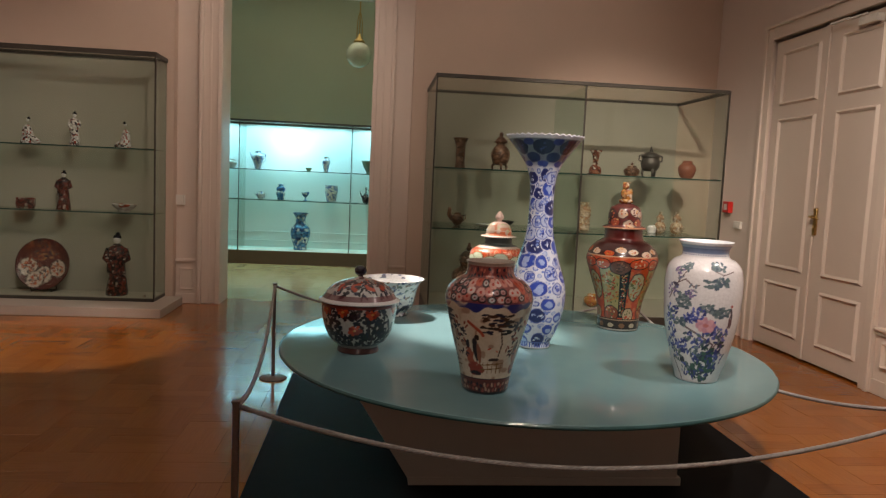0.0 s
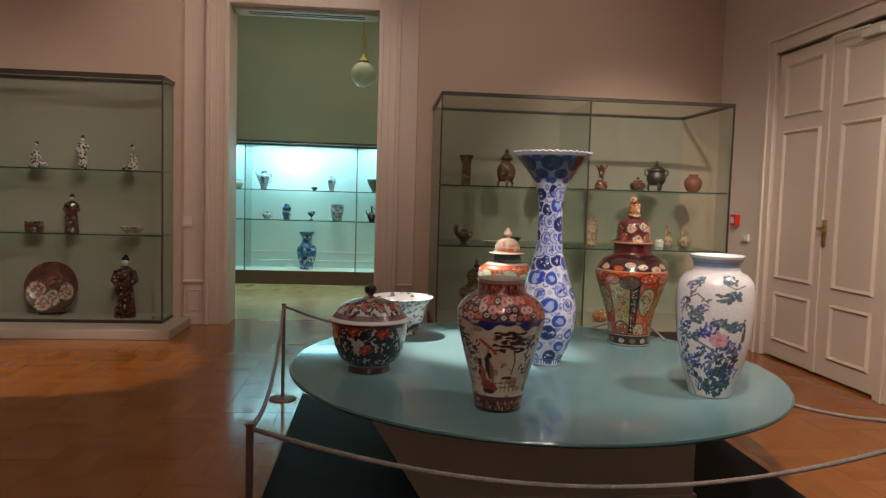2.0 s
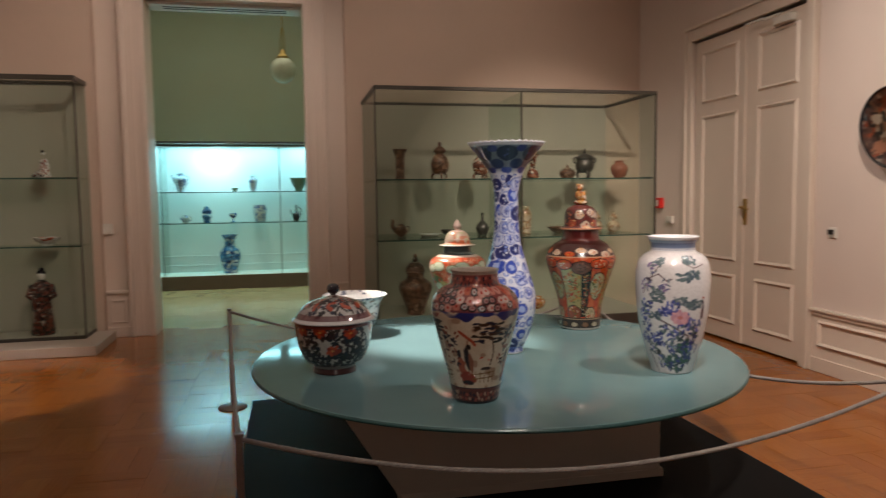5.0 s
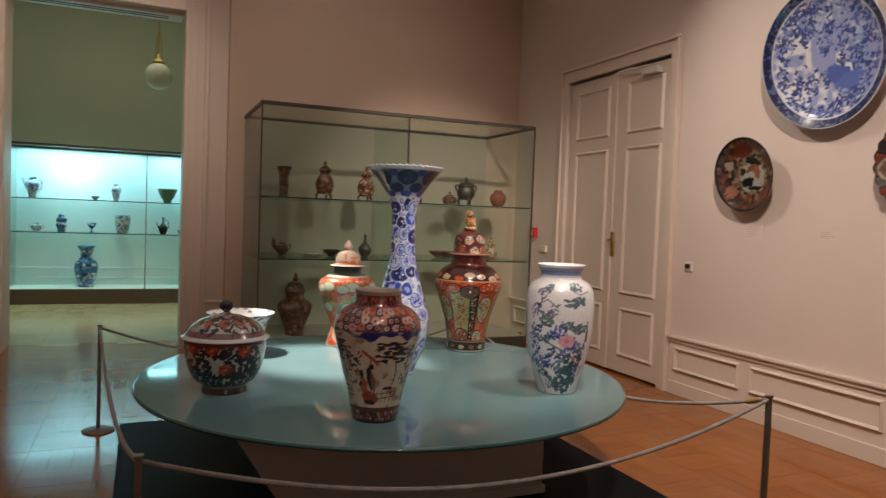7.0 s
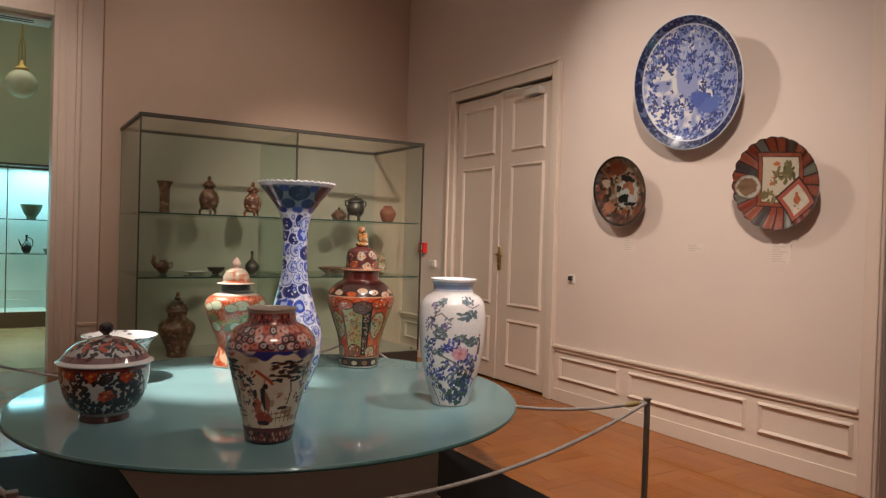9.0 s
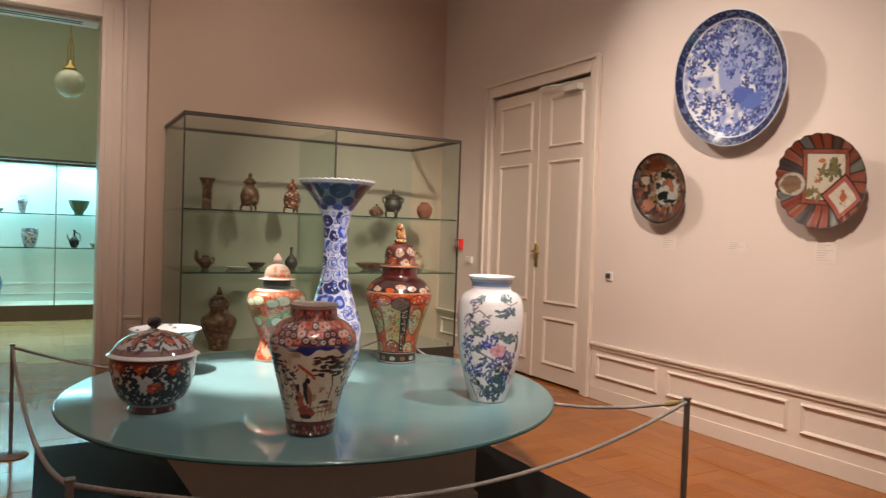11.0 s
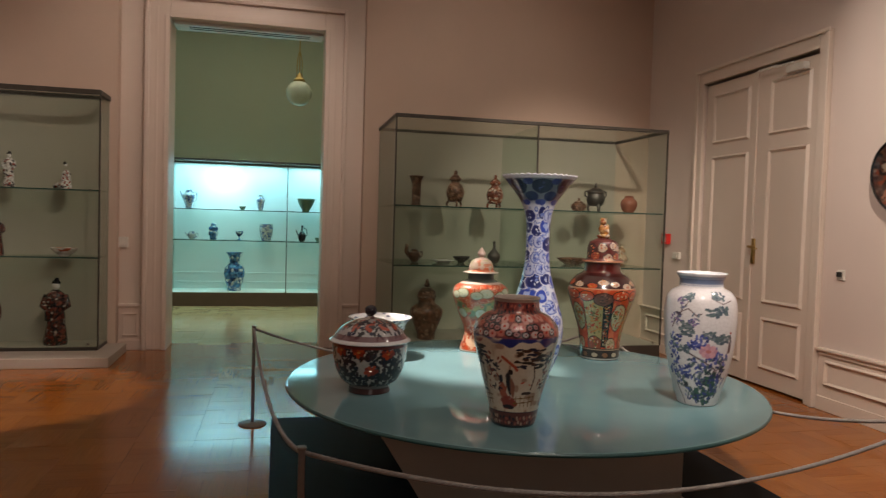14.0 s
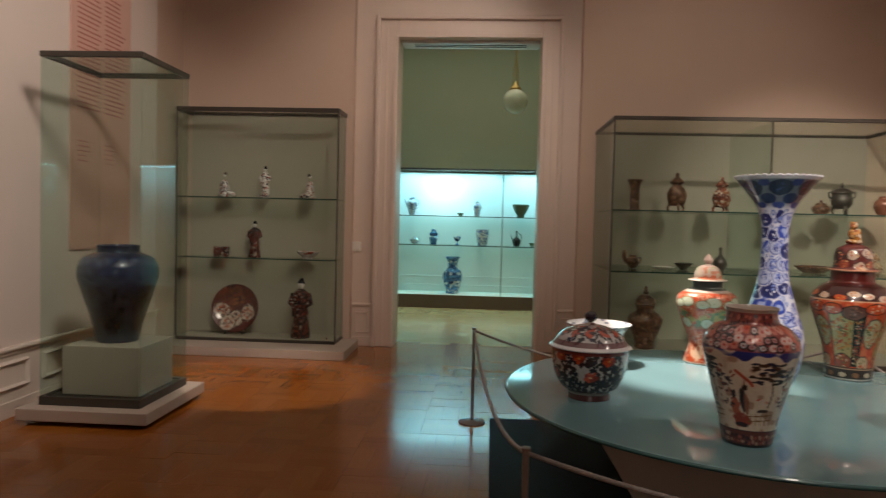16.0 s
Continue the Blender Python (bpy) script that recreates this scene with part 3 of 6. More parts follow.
# tall printed panel on the left wall
def text_panel():
    ob = thing("text_panel", (LX, 5.64, 1.05), "tall pink printed text panel on the side wall", "panel")
    part_box("board", (0.0005, 0.012, -0.42, 0.42, 0, 2.35), M_PANEL, ob)
    rows = [(2.16, 0.05, 0.62), (2.08, 0.05, 0.44)] + [(1.95 - 0.036 * k, 0.011, 0.0) for k in range(26)] + [(0.8 - 0.036 * k, 0.009, -1) for k in range(5)]
    for z, h, w in rows:
        if w > 0:
            spans = [(0.34 - w, 0.34)]
        elif w == 0:
            spans = [(0.02 + random.uniform(0, 0.06), 0.34), (-0.34 + random.uniform(0, 0.1), -0.03)]
        else:
            spans = [(0.16 + random.uniform(0, 0.08), 0.34), (-0.2 + random.uniform(0, 0.06), -0.03)]
        for a, b in spans:
            part_box("text_bar", (0.012, 0.0135, -b, -a, z, z + h), M_PANELINK, ob)


text_panel()


# ---------------- cases ----------------
def pane(name, dims, parent, material):
    return part_box(name, dims, material, parent)


def wall_case(name, at, units, unit_w, depth, z0, z1, shelves, label, group, base_h, lit=False, back=M_BACK, plinth=None):
    """A glazed case standing against a wall: at is its front-left foot."""
    w = units * unit_w
    ob = thing(name, at, label, "display case", group)
    bt = 0.03
    if plinth:
        part_box("plinth", plinth, M_PLINTH, ob, 0.006, "low painted plinth")
    part_box("base", (0.0, w, 0.0, depth, z0, z0 + base_h), M_BROWN if lit else M_FRAME, ob, 0.004)
    part_box("floor_panel", (0.012, w - 0.012, 0.012, depth - 0.012, z0 + base_h, z0 + base_h + 0.006), M_LITBACK if lit else M_BACK, ob)
    part_box("back_panel", (0.004, w - 0.004, depth - 0.02, depth, z0 + base_h, z1 - 0.03), back, ob)
    if lit:
        for z in (0.30, 0.44):
            part_box("back_moulding", (0.01, w - 0.01, depth - 0.032, depth - 0.0205, z, z + 0.018), M_LITBACK, ob, 0.004)
    # top: a dark rim round a recessed board
    bm = bmesh.new()
    rim = 0.042 if depth < 0.5 else 0.03
    box(bm, -0.008, w + 0.008, -0.008, 0.03, z1 - rim, z1, 0.003)
    box(bm, -0.008, w + 0.008, depth - 0.02, depth, z1 - rim, z1, 0.003)
    box(bm, -0.008, 0.02, 0.03, depth - 0.02, z1 - rim, z1, 0.003)
    box(bm, w - 0.02, w + 0.008, 0.03, depth - 0.02, z1 - rim, z1, 0.003)
    part("top_rim", bm, M_FRAME, ob, "dark metal top rim")
    pane("top_pane", (0.03, w - 0.03, 0.03, depth - 0.03, z1 - 0.02, z1 - 0.01), ob, M_CASEGLASS).visible_shadow = False
    zb = z0 + base_h
    for k in range(units):
        p = pane("front_pane", (k * unit_w + 0.006, (k + 1) * unit_w - 0.006, 0.0, 0.008, zb, z1 - rim - 0.001), ob, M_CASEGLASS)
        p.visible_shadow = False
    for x in (0.0, w - 0.008):
        pane("side_pane", (x, x + 0.008, 0.012, depth - 0.024, zb, z1 - rim - 0.001), ob, M_SIDEGLASS).visible_shadow = False
    for k in range(1, units):
        pane("divider_pane", (k * unit_w - 0.004, k * unit_w + 0.004, 0.012, depth - 0.024, zb, z1 - rim - 0.001), ob, M_SIDEGLASS).visible_shadow = False
    for k in range(units + 1):
        x = k * unit_w
        part_box("upright", (x - 0.006, x + 0.006, -0.004, 0.012, zb, z1 - rim - 0.001), M_FRAME, ob)
    for z in shelves:
        for k in range(units):
            s = part_box("shelf", (k * unit_w + 0.012, (k + 1) * unit_w - 0.012, 0.03, depth - 0.03, z - 0.010, z), M_SHELFGLASS, ob)
            s.visible_shadow = True
            part_box("shelf_edge", (k * unit_w + 0.012, (k + 1) * unit_w - 0.012, 0.026, 0.0295, z - 0.011, z + 0.001), M_SHELFEDGE, s)
            for q in (0.05, 0.95):
                part_box("shelf_clip", ((k + q) * unit_w - 0.012, (k + q) * unit_w + 0.012, 0.018, 0.0255, z - 0.014, z + 0.006), M_FRAME, s)
    for x in (0.08, w - 0.08):
        bm = bmesh.new()
        tube(bm, [(x, -0.002, zb + 0.03), (x, -0.010, zb + 0.03)], 0.012, 12)
        part("lock", bm, M_POST, ob)
    return ob


RC_Y, RC_D = 6.39, 1.07
wall_case("display_case", (-0.218, RC_Y, 0), 2, 1.305, RC_D, 0.0, 2.255, (1.463, 0.935), "wide dark-framed glass case with two shelves of old wares", "wall display cases", 0.20)
LC_Y = 7.10
wall_case("display_case", (-4.36, LC_Y, 0), 1, 1.615, 0.37, 0.085, 2.395, (1.515, 0.915), "dark-framed glass case with porcelain figures on a low plinth", "wall display cases", 0.03, plinth=(-0.10, 1.78, -0.35, 0.375, 0.0, 0.085))
wall_case("display_case", (-4.35, 11.0, 0), 3, 1.64, 0.58, 0.0, 2.13, (1.41, 0.962), "brightly lit blue-white glass case in the far room", "lit display cases", 0.20, lit=True, back=M_LITBACK)


# free-standing vitrine
def vitrine():
    x0, x1, y0, y1 = -4.06, -3.40, 4.52, 5.20
    ob = thing("display_case", (x0, y0, 0), "tall free-standing glass vitrine on a pale slab", "display case")
    w, d, h = x1 - x0, y1 - y0, 2.32
    part_box("slab", (-0.09, w + 0.09, -0.10, d + 0.10, 0.03, 0.105), M_PLINTH, ob, 0.006, "low pale slab")
    part_box("recessed_foot", (0.0, w, 0.0, d, 0.0, 0.03), M_DARK, ob)
    bm = bmesh.new()
    for dims in ((0, w, 0, 0.03), (0, w, d - 0.03, d), (0, 0.03, 0.03, d - 0.03), (w - 0.03, w, 0.03, d - 0.03)):
        box(bm, *dims, 0.105, 0.16, 0.003)
    part("base_rim", bm, M_FRAME, ob, "dark metal base rim")
    part_box("base_board", (0.03, w - 0.03, 0.03, d - 0.03, 0.105, 0.15), M_FRAME, ob)
    bm = bmesh.new()
    for dims in ((0, w, 0, 0.03), (0, w, d - 0.03, d), (0, 0.03, 0.03, d - 0.03), (w - 0.03, w, 0.03, d - 0.03)):
        box(bm, *dims, h - 0.035, h, 0.003)
    part("top_rim", bm, M_FRAME, ob, "dark metal top rim")
    for dims in ((0.004, w - 0.004, 0.004, 0.012), (0.004, w - 0.004, d - 0.012, d - 0.004), (0.004, 0.012, 0.013, d - 0.013), (w - 0.012, w - 0.004, 0.013, d - 0.013)):
        part_box("glass_pane", (*dims, 0.161, h - 0.036), M_SIDEGLASS, ob).visible_shadow = False
    part_box("glass_pane", (0.03, w - 0.03, 0.03, d - 0.03, h - 0.02, h - 0.012), M_SIDEGLASS, ob).visible_shadow = False
    bm = bmesh.new()
    box(bm, 0.09, w - 0.06, 0.10, d - 0.10, 0.151, 0.47, 0.006)
    tagged(part("display_block", bm, M_BLOCK), "square beige block inside the vitrine", "display block").location = (x0, y0, 0)


vitrine()


# ---------------- the round table and its barrier ----------------
TX, TY, TZ, TR = 0.046, 3.776, 0.52, 1.196
def round_table():
    ob = thing("round_table", (TX, TY, 0), "large round greenish glass table on a pale pedestal", "table")
    me = lathe("table_top", [(0.001, -0.02), (TR - 0.012, -0.02), (TR - 0.004, -0.018), (TR, -0.012), (TR, -0.008), (TR - 0.004, -0.002), (TR - 0.010, 0.0), (0.001, 0.0)], M_TABLE, cols=160, raw=True)
    me.materials.append(M_TABLE_EDGE)
    for p in me.polygons:
        c = p.center
        p.use_smooth = False
        if c.xy.length > TR - 0.03 and c.z < -0.004:
            p.material_index = 1
    top = part("tabletop", me, M_TABLE, ob)
    top.location = (0, 0, TZ)
    bm = bmesh.new()
    zt, zb = TZ - 0.0205, 0.012
    lo = [(-0.56, -0.52), (0.64, -0.52), (0.64, 0.50), (-0.56, 0.50)]
    hi = [(-0.86, -0.56), (0.62, -0.56), (0.62, 0.54), (-0.86, 0.54)]
    a = [bm.verts.new((*p, zb)) for p in lo]
    b = [bm.verts.new((*p, zt)) for p in hi]
    for k in range(4):
        bm.faces.new((a[k], a[(k + 1) % 4], b[(k + 1) % 4], b[k]))
    bm.faces.new(a[::-1])
    bm.faces.new(b)
    bmesh.ops.bevel(bm, geom=list(bm.edges), offset=0.006, segments=2, affect="EDGES")
    part("pedestal", bm, M_PED, ob, "pale slanted box pedestal")
    part_box("pedestal_skirting", (-0.575, 0.655, -0.527, 0.515, 0.012, 0.05), M_PED, ob, 0.004)


round_table()
mat = part_box("floor_mat", (-1.22, 1.25, 2.50, 5.0, 0.0015, 0.012), M_MAT, None, 0.003)
tagged(mat, "shiny black square mat under the round table", "floor mat")

POSTS = ((-1.118, 2.47), (1.314, 2.514), (0.98, 4.81), (-1.335, 4.91))
PZ = 0.625
for x, y in POSTS:
    ob = thing("barrier_post", (x, y, 0), "slim grey steel barrier post on a round foot", "barrier post", "posts round the table")
    part("foot", lathe("foot", [(0.001, 0.0), (0.085, 0.0), (0.088, 0.004), (0.084, 0.009), (0.02, 0.013), (0.012, 0.018)], M_POST, cols=32, raw=True), M_POST, ob)
    bm = bmesh.new()
    box(bm, -0.010, 0.010, -0.010, 0.010, 0.012, PZ, 0.002)
    part("shaft", bm, M_POST, ob)
    bm = bmesh.new()
    box(bm, -0.014, 0.014, -0.014, 0.014, PZ - 0.004, PZ + 0.006, 0.003)
    part("cap", bm, M_POST, ob)


def rope(a, b, sag, tape=False):
    """A twisted cord between two posts."""
    ob = thing("barrier_rope", (*a, 0), "sagging grey twisted cord between barrier posts", "rope", "ropes round the table")
    n = 60
    A, B = Vector((*a, PZ - 0.012)), Vector((*b, PZ - 0.012))
    line = [A.lerp(B, k / n) - Vector((0, 0, sag * 4 * (k / n) * (1 - k / n))) for k in range(n + 1)]
    bm = bmesh.new()
    length = (B - A).length
    m = int(length / 0.012)
    side = (B - A).cross(Vector((0, 0, 1))).normalized()
    for s in range(3):
        pts = []
        for k in range(m + 1):
            f = k / m
            p = A.lerp(B, f) - Vector((0, 0, sag * 4 * f * (1 - f)))
            an = 2 * math.pi * (f * length / 0.06 + s / 3)
            pts.append(p + (side * math.cos(an) + Vector((0, 0, 1)) * math.sin(an)) * 0.0030 - Vector((*a, 0)))
        tube(bm, pts, 0.0060, 6)
    part("cord", bm, M_ROPE, ob, "", True)
    if tape:
        f0, f1 = tape
        pts = [A.lerp(B, f) - Vector((0, 0, sag * 4 * f * (1 - f))) - Vector((*a, 0)) for f in (f0, (f0 + f1) / 2, f1)]
        bm = bmesh.new()
        tube(bm, pts, 0.0118, 10)
        part("tape_wrap", bm, M_TAPE, ob, "yellow tape wrapped round the cord")


rope(POSTS[0], POSTS[1], 0.205)
rope(POSTS[1], POSTS[2], 0.20, (0.015, 0.045))
rope(POSTS[2], POSTS[3], 0.22)
rope(POSTS[3], POSTS[0], 0.16)


# ---------------- the far room ----------------
structure("wall_far_back", (-5.2, 1.6, 11.58, 11.8, 0, CZ), M_FARWALL, "olive-green painted wall above the lit cases", "wall")
structure("wall_far_left", (-5.4, -5.2, WY, 11.8, 0, CZ), M_FARWALL, "olive-green painted side wall of the far room", "wall")
structure("wall_far_right", (1.6, 1.8, WY, 11.8, 0, CZ), M_FARWALL, "olive-green painted side wall of the far room", "wall")
structure("ceiling_far", (-5.4, 1.8, WY, 11.8, CZ, CZ + 0.2), M_CEIL, "plain ceiling of the far room", "ceiling")


def globe_lamp():
    ob = thing("pendant_lamp", (-0.972, 9.53, 2.90), "unlit opal glass globe hanging from a brass rod", "pendant lamp")
    part("globe", lathe("globe", [(0.16 * math.sin(math.pi * k / 20) + 0.0005, -0.16 * math.cos(math.pi * k / 20)) for k in range(20)], M_OPAL, cols=36, raw=True), M_OPAL, ob)
    part("fitter", lathe("fitter", [(0.07, 0.145), (0.075, 0.155), (0.06, 0.185), (0.03, 0.20), (0.02, 0.24), (0.012, 0.26)], M_BRASS, cols=24, raw=True), M_BRASS, ob)
    for dx in (-0.035, 0.035):
        bm = bmesh.new()
        tube(bm, [(dx, 0, 0.18), (dx * 0.8, 0, 0.42), (dx * 0.2, 0, 0.52)], 0.006, 8)
        part("stem_arm", bm, M_BRASS, ob)
    bm = bmesh.new()
    tube(bm, [(0, 0, 0.25), (0, 0, CZ - 2.90)], 0.008, 10)
    part("rod", bm, M_BRASS, ob)


globe_lamp()


# ---------------- painted porcelain ----------------
def lattice(a, b, seed):
    """Smooth value noise of two coordinates, 0 to 1."""
    ia, ib = np.floor(a).astype(np.int64), np.floor(b).astype(np.int64)
    fa, fb = a - ia, b - ib
    fa, fb = fa * fa * (3 - 2 * fa), fb * fb * (3 - 2 * fb)

    def h(i, j):
        n = (i * 374761393 + j * 668265263 + seed * 974711) & 0x7FFFFFFF
        n = ((n ^ (n >> 13)) * 1274126177) & 0x7FFFFFFF
        return ((n ^ (n >> 16)) & 0xFFFF) / 65535.0
    return (h(ia, ib) * (1 - fa) + h(ia + 1, ib) * fa) * (1 - fb) + (h(ia, ib + 1) * (1 - fa) + h(ia + 1, ib + 1) * fa) * fb


class Brush:
    """Paints decoration on a form unrolled to s (round it, metres) and h (up it, metres)."""

    def __init__(self, s, h, ground, length=None, seed=1):
        self.s, self.h, self.length, self.seed = s, h, length, seed
        self.c = np.empty((*s.shape, 3))
        self.c[:] = ground
        self.rng = random.Random(seed)

    def ds(self, s0):
        d = self.s - s0
        return d if self.length is None else (d + self.length / 2) % self.length - self.length / 2

    def n(self, freq, k=0):
        return lattice(self.s * freq + 50, self.h * freq + 50, self.seed * 7 + k)

    def lay(self, mask, colour, strength=1.0):
        m = np.clip(mask, 0, 1)[..., None] * strength
        self.c = self.c * (1 - m) + np.array(colour) * m

    def band(self, h0, h1, colour, soft=0.0015, strength=1.0):
        self.lay(np.clip((self.h - h0) / soft + 0.5, 0, 1) * np.clip((h1 - self.h) / soft + 0.5, 0, 1), colour, strength)

    def blot(self, s0, h0, rx, ry, colour, rot=0.0, wob=0.0, soft=0.18, freq=60):
        d, e = self.ds(s0), self.h - h0
        reach = max(rx, ry) * (1.1 + soft + wob)
        at = np.nonzero((np.abs(d) < reach) & (np.abs(e) < reach))
        if not len(at[0]):
            return
        d, e = d[at], e[at]
        ca, sa = math.cos(radians(rot)), math.sin(radians(rot))
        q = np.sqrt(((d * ca + e * sa) / rx)**2 + ((-d * sa + e * ca) / ry)**2)
        if wob:
            q = q + wob * (lattice(self.s[at] * freq + 50, self.h[at] * freq + 50, self.seed * 7 + int(s0 * 971 + h0 * 677) % 97) - 0.5) * 2
        m = np.clip((1 - q) / soft + 0.5, 0, 1)[:, None]
        self.c[at] = self.c[at] * (1 - m) + np.array(colour) * m

    def stroke(self, pts, w, colour):
        for (a, b), (c, d) in zip(pts, pts[1:]):
            px, py = self.ds(a), self.h - b
            vx, vy = c - a, d - b
            reach = math.hypot(vx, vy) + 2 * w
            at = np.nonzero((np.abs(px) < reach) & (np.abs(py) < reach))
            if not len(at[0]):
                continue
            px, py = px[at], py[at]
            t = np.clip((px * vx + py * vy) / (vx * vx + vy * vy + 1e-12), 0, 1)
            m = np.clip((w - np.hypot(px - t * vx, py - t * vy)) / (0.3 * w) + 0.5, 0, 1)[:, None]
            self.c[at] = self.c[at] * (1 - m) + np.array(colour) * m

    def floret(self, s0, h0, r, petal, core, n=5, turn=0.0):
        for k in range(n):
            a = 2 * math.pi * (k / n) + turn
            self.blot(s0 + 0.55 * r * math.cos(a), h0 + 0.55 * r * math.sin(a), 0.5 * r, 0.5 * r, petal)
        self.blot(s0, h0, 0.32 * r, 0.32 * r, core)

    def leaves(self, s0, h0, spread, count, size, colours):
        g = self.rng
        for _ in range(count):
            a, d = g.uniform(0, 2 * math.pi), spread * math.sqrt(g.random())
            self.blot(s0 + d * math.cos(a), h0 + d * math.sin(a), size * g.uniform(0.7, 1.5), size * g.uniform(0.4, 0.7), g.choice(colours), g.uniform(0, 180), 0.25)

    def scatter(self, s0, s1, h0, h1, gap):
        """Places about gap apart, in a jittered lattice."""
        out, row, h = [], 0, h0
        while h <= h1:
            s = s0 + (gap / 2 if row % 2 else 0)
            while s <= s1:
                out.append((s + self.rng.uniform(-0.2, 0.2) * gap, h + self.rng.uniform(-0.2, 0.2) * gap))
                s += gap
            h += gap * 0.87
            row += 1
        return out


BLUE, DEEP, PALE, WHITE = (0.05, 0.10, 0.42), (0.012, 0.022, 0.13), (0.30, 0.40, 0.66), (0.74, 0.76, 0.80)
RED, BRICK, ROSE, BLACK, CREAM = (0.50, 0.075, 0.03), (0.30, 0.04, 0.025), (0.55, 0.22, 0.19), (0.014, 0.012, 0.016), (0.62, 0.54, 0.45)
GREEN, OLIVE, GOLD = (0.10, 0.22, 0.13), (0.17, 0.19, 0.08), (0.42, 0.24, 0.07)


def unrolled(R, ground, seed):
    def begin(U, Z):
        return Brush((U - 0.5) * 2 * math.pi * R, Z, ground, 2 * math.pi * R, seed)
    return begin


# --- the landscape vase in front
def paint_landscape(U, Z, X, Y, inside):
    R, H = 0.160, 0.51
    b = unrolled(R, CREAM, 3)(U, Z)
    L = 2 * math.pi * R
    b.lay(b.n(9) * 0.5, (0.46, 0.35, 0.26))
    b.lay(np.clip((b.n(30, 8) - 0.62) * 5, 0, 0.6), (0.30, 0.16, 0.10))
    for q in range(4):
        o = q * L / 4
        # tree crown with dark layered foliage
        for k in range(44):
            b.blot(o + 0.055 + b.rng.uniform(-0.06, 0.06), 0.255 + 0.016 * (k % 5) + b.rng.uniform(-0.008, 0.008), 0.015, 0.0048, b.rng.choice(((0.04, 0.03, 0.03), (0.02, 0.03, 0.07), (0.10, 0.05, 0.03))), b.rng.uniform(-12, 12), 0.4)
        b.stroke([(o + 0.07, 0.27), (o + 0.085, 0.21), (o + 0.075, 0.16)], 0.003, (0.12, 0.06, 0.03))
        # red parasol shape and dark robe shapes, plain
        b.stroke([(o - 0.062, 0.292), (o - 0.012, 0.255), (o - 0.002, 0.242)], 0.006, (0.42, 0.11, 0.06))
        b.stroke([(o - 0.028, 0.265), (o - 0.05, 0.17)], 0.0018, (0.30, 0.13, 0.06))
        b.blot(o - 0.036, 0.185, 0.013, 0.045, (0.05, 0.035, 0.04), 8, 0.2)
        b.blot(o - 0.028, 0.232, 0.010, 0.011, (0.03, 0.02, 0.025), 30, 0.3)
        b.blot(o - 0.020, 0.165, 0.010, 0.045, (0.33, 0.16, 0.10), 4, 0.3)
        b.blot(o - 0.075, 0.20, 0.008, 0.018, (0.06, 0.04, 0.05), 0, 0.3)
        b.blot(o - 0.068, 0.155, 0.020, 0.030, (0.42, 0.15, 0.09), 0, 0.4)
        b.blot(o - 0.045, 0.105, 0.045, 0.022, (0.34, 0.09, 0.06), 0, 0.4)
        b.blot(o - 0.04, 0.088, 0.032, 0.008, (0.06, 0.03, 0.04), 0, 0.4)
        # balustrade
        for z in (0.103, 0.122):
            b.stroke([(o - 0.015, z), (o + 0.11, z + 0.008)], 0.0022, (0.26, 0.15, 0.05))
        for k in range(5):
            b.stroke([(o + 0.0 + 0.025 * k, 0.09), (o + 0.0 + 0.025 * k, 0.132)], 0.002, (0.26, 0.15, 0.05))
        # flowers at the edge of the scene
        b.leaves(o - 0.105, 0.27, 0.04, 24, 0.008, ((0.05, 0.04, 0.06), (0.30, 0.10, 0.06), (0.10, 0.08, 0.10)))
        b.leaves(o - 0.11, 0.19, 0.045, 22, 0.007, ((0.05, 0.04, 0.06), (0.30, 0.10, 0.06)))
        b.blot(o + 0.03, 0.19, 0.010, 0.004, RED, 20, 0.4)
        b.blot(o + 0.065, 0.18, 0.009, 0.004, RED, -30, 0.4)
        b.blot(o + 0.055, 0.145, 0.026, 0.006, (0.10, 0.06, 0.05), 0, 0.5)
    # cloud band under the shoulder
    edge = 0.345 + 0.010 * np.sin(b.s * 38) + 0.006 * np.sin(b.s * 91 + 1)
    b.lay((b.h < 0.368) * np.clip((b.h - edge) / 0.002 + 0.5, 0, 1) * np.clip((b.n(26, 4) - 0.36) * 7, 0, 1), (0.035, 0.055, 0.20))
    b.lay((b.h < 0.368) * np.clip((b.h - edge) / 0.002 + 0.5, 0, 1) * np.clip((0.36 - b.n(26, 4)) * 9, 0, 1), (0.34, 0.13, 0.11))
    b.band(0.366, 0.371, (0.22, 0.08, 0.10))
    # shoulder strewn with florets
    b.band(0.371, 0.452, (0.30, 0.11, 0.10))
    for s, h in b.scatter(-L / 2, L / 2 - 0.02, 0.384, 0.449, 0.031):
        k = b.rng.random()
        if k < 0.36:
            b.blot(s, h, 0.0165, 0.0145, (0.018, 0.013, 0.022), 0, 0.06)
            b.blot(s, h, 0.0105, 0.0090, b.rng.choice(((0.46, 0.42, 0.42), (0.42, 0.26, 0.26))), 0, 0.15)
            b.blot(s, h, 0.0040, 0.0034, (0.26, 0.07, 0.06), 0, 0.3)
        elif k < 0.80:
            b.floret(s, h, 0.0165, b.rng.choice(((0.52, 0.24, 0.20), (0.50, 0.15, 0.09), (0.56, 0.34, 0.30))), (0.42, 0.05, 0.03), 6)
        else:
            b.blot(s, h, 0.0150, 0.0130, (0.58, 0.46, 0.43), 0, 0.2)
            b.blot(s, h, 0.0050, 0.0045, RED)
    # neck, foot band, mouth
    b.band(0.452, 0.498, (0.24, 0.07, 0.06))
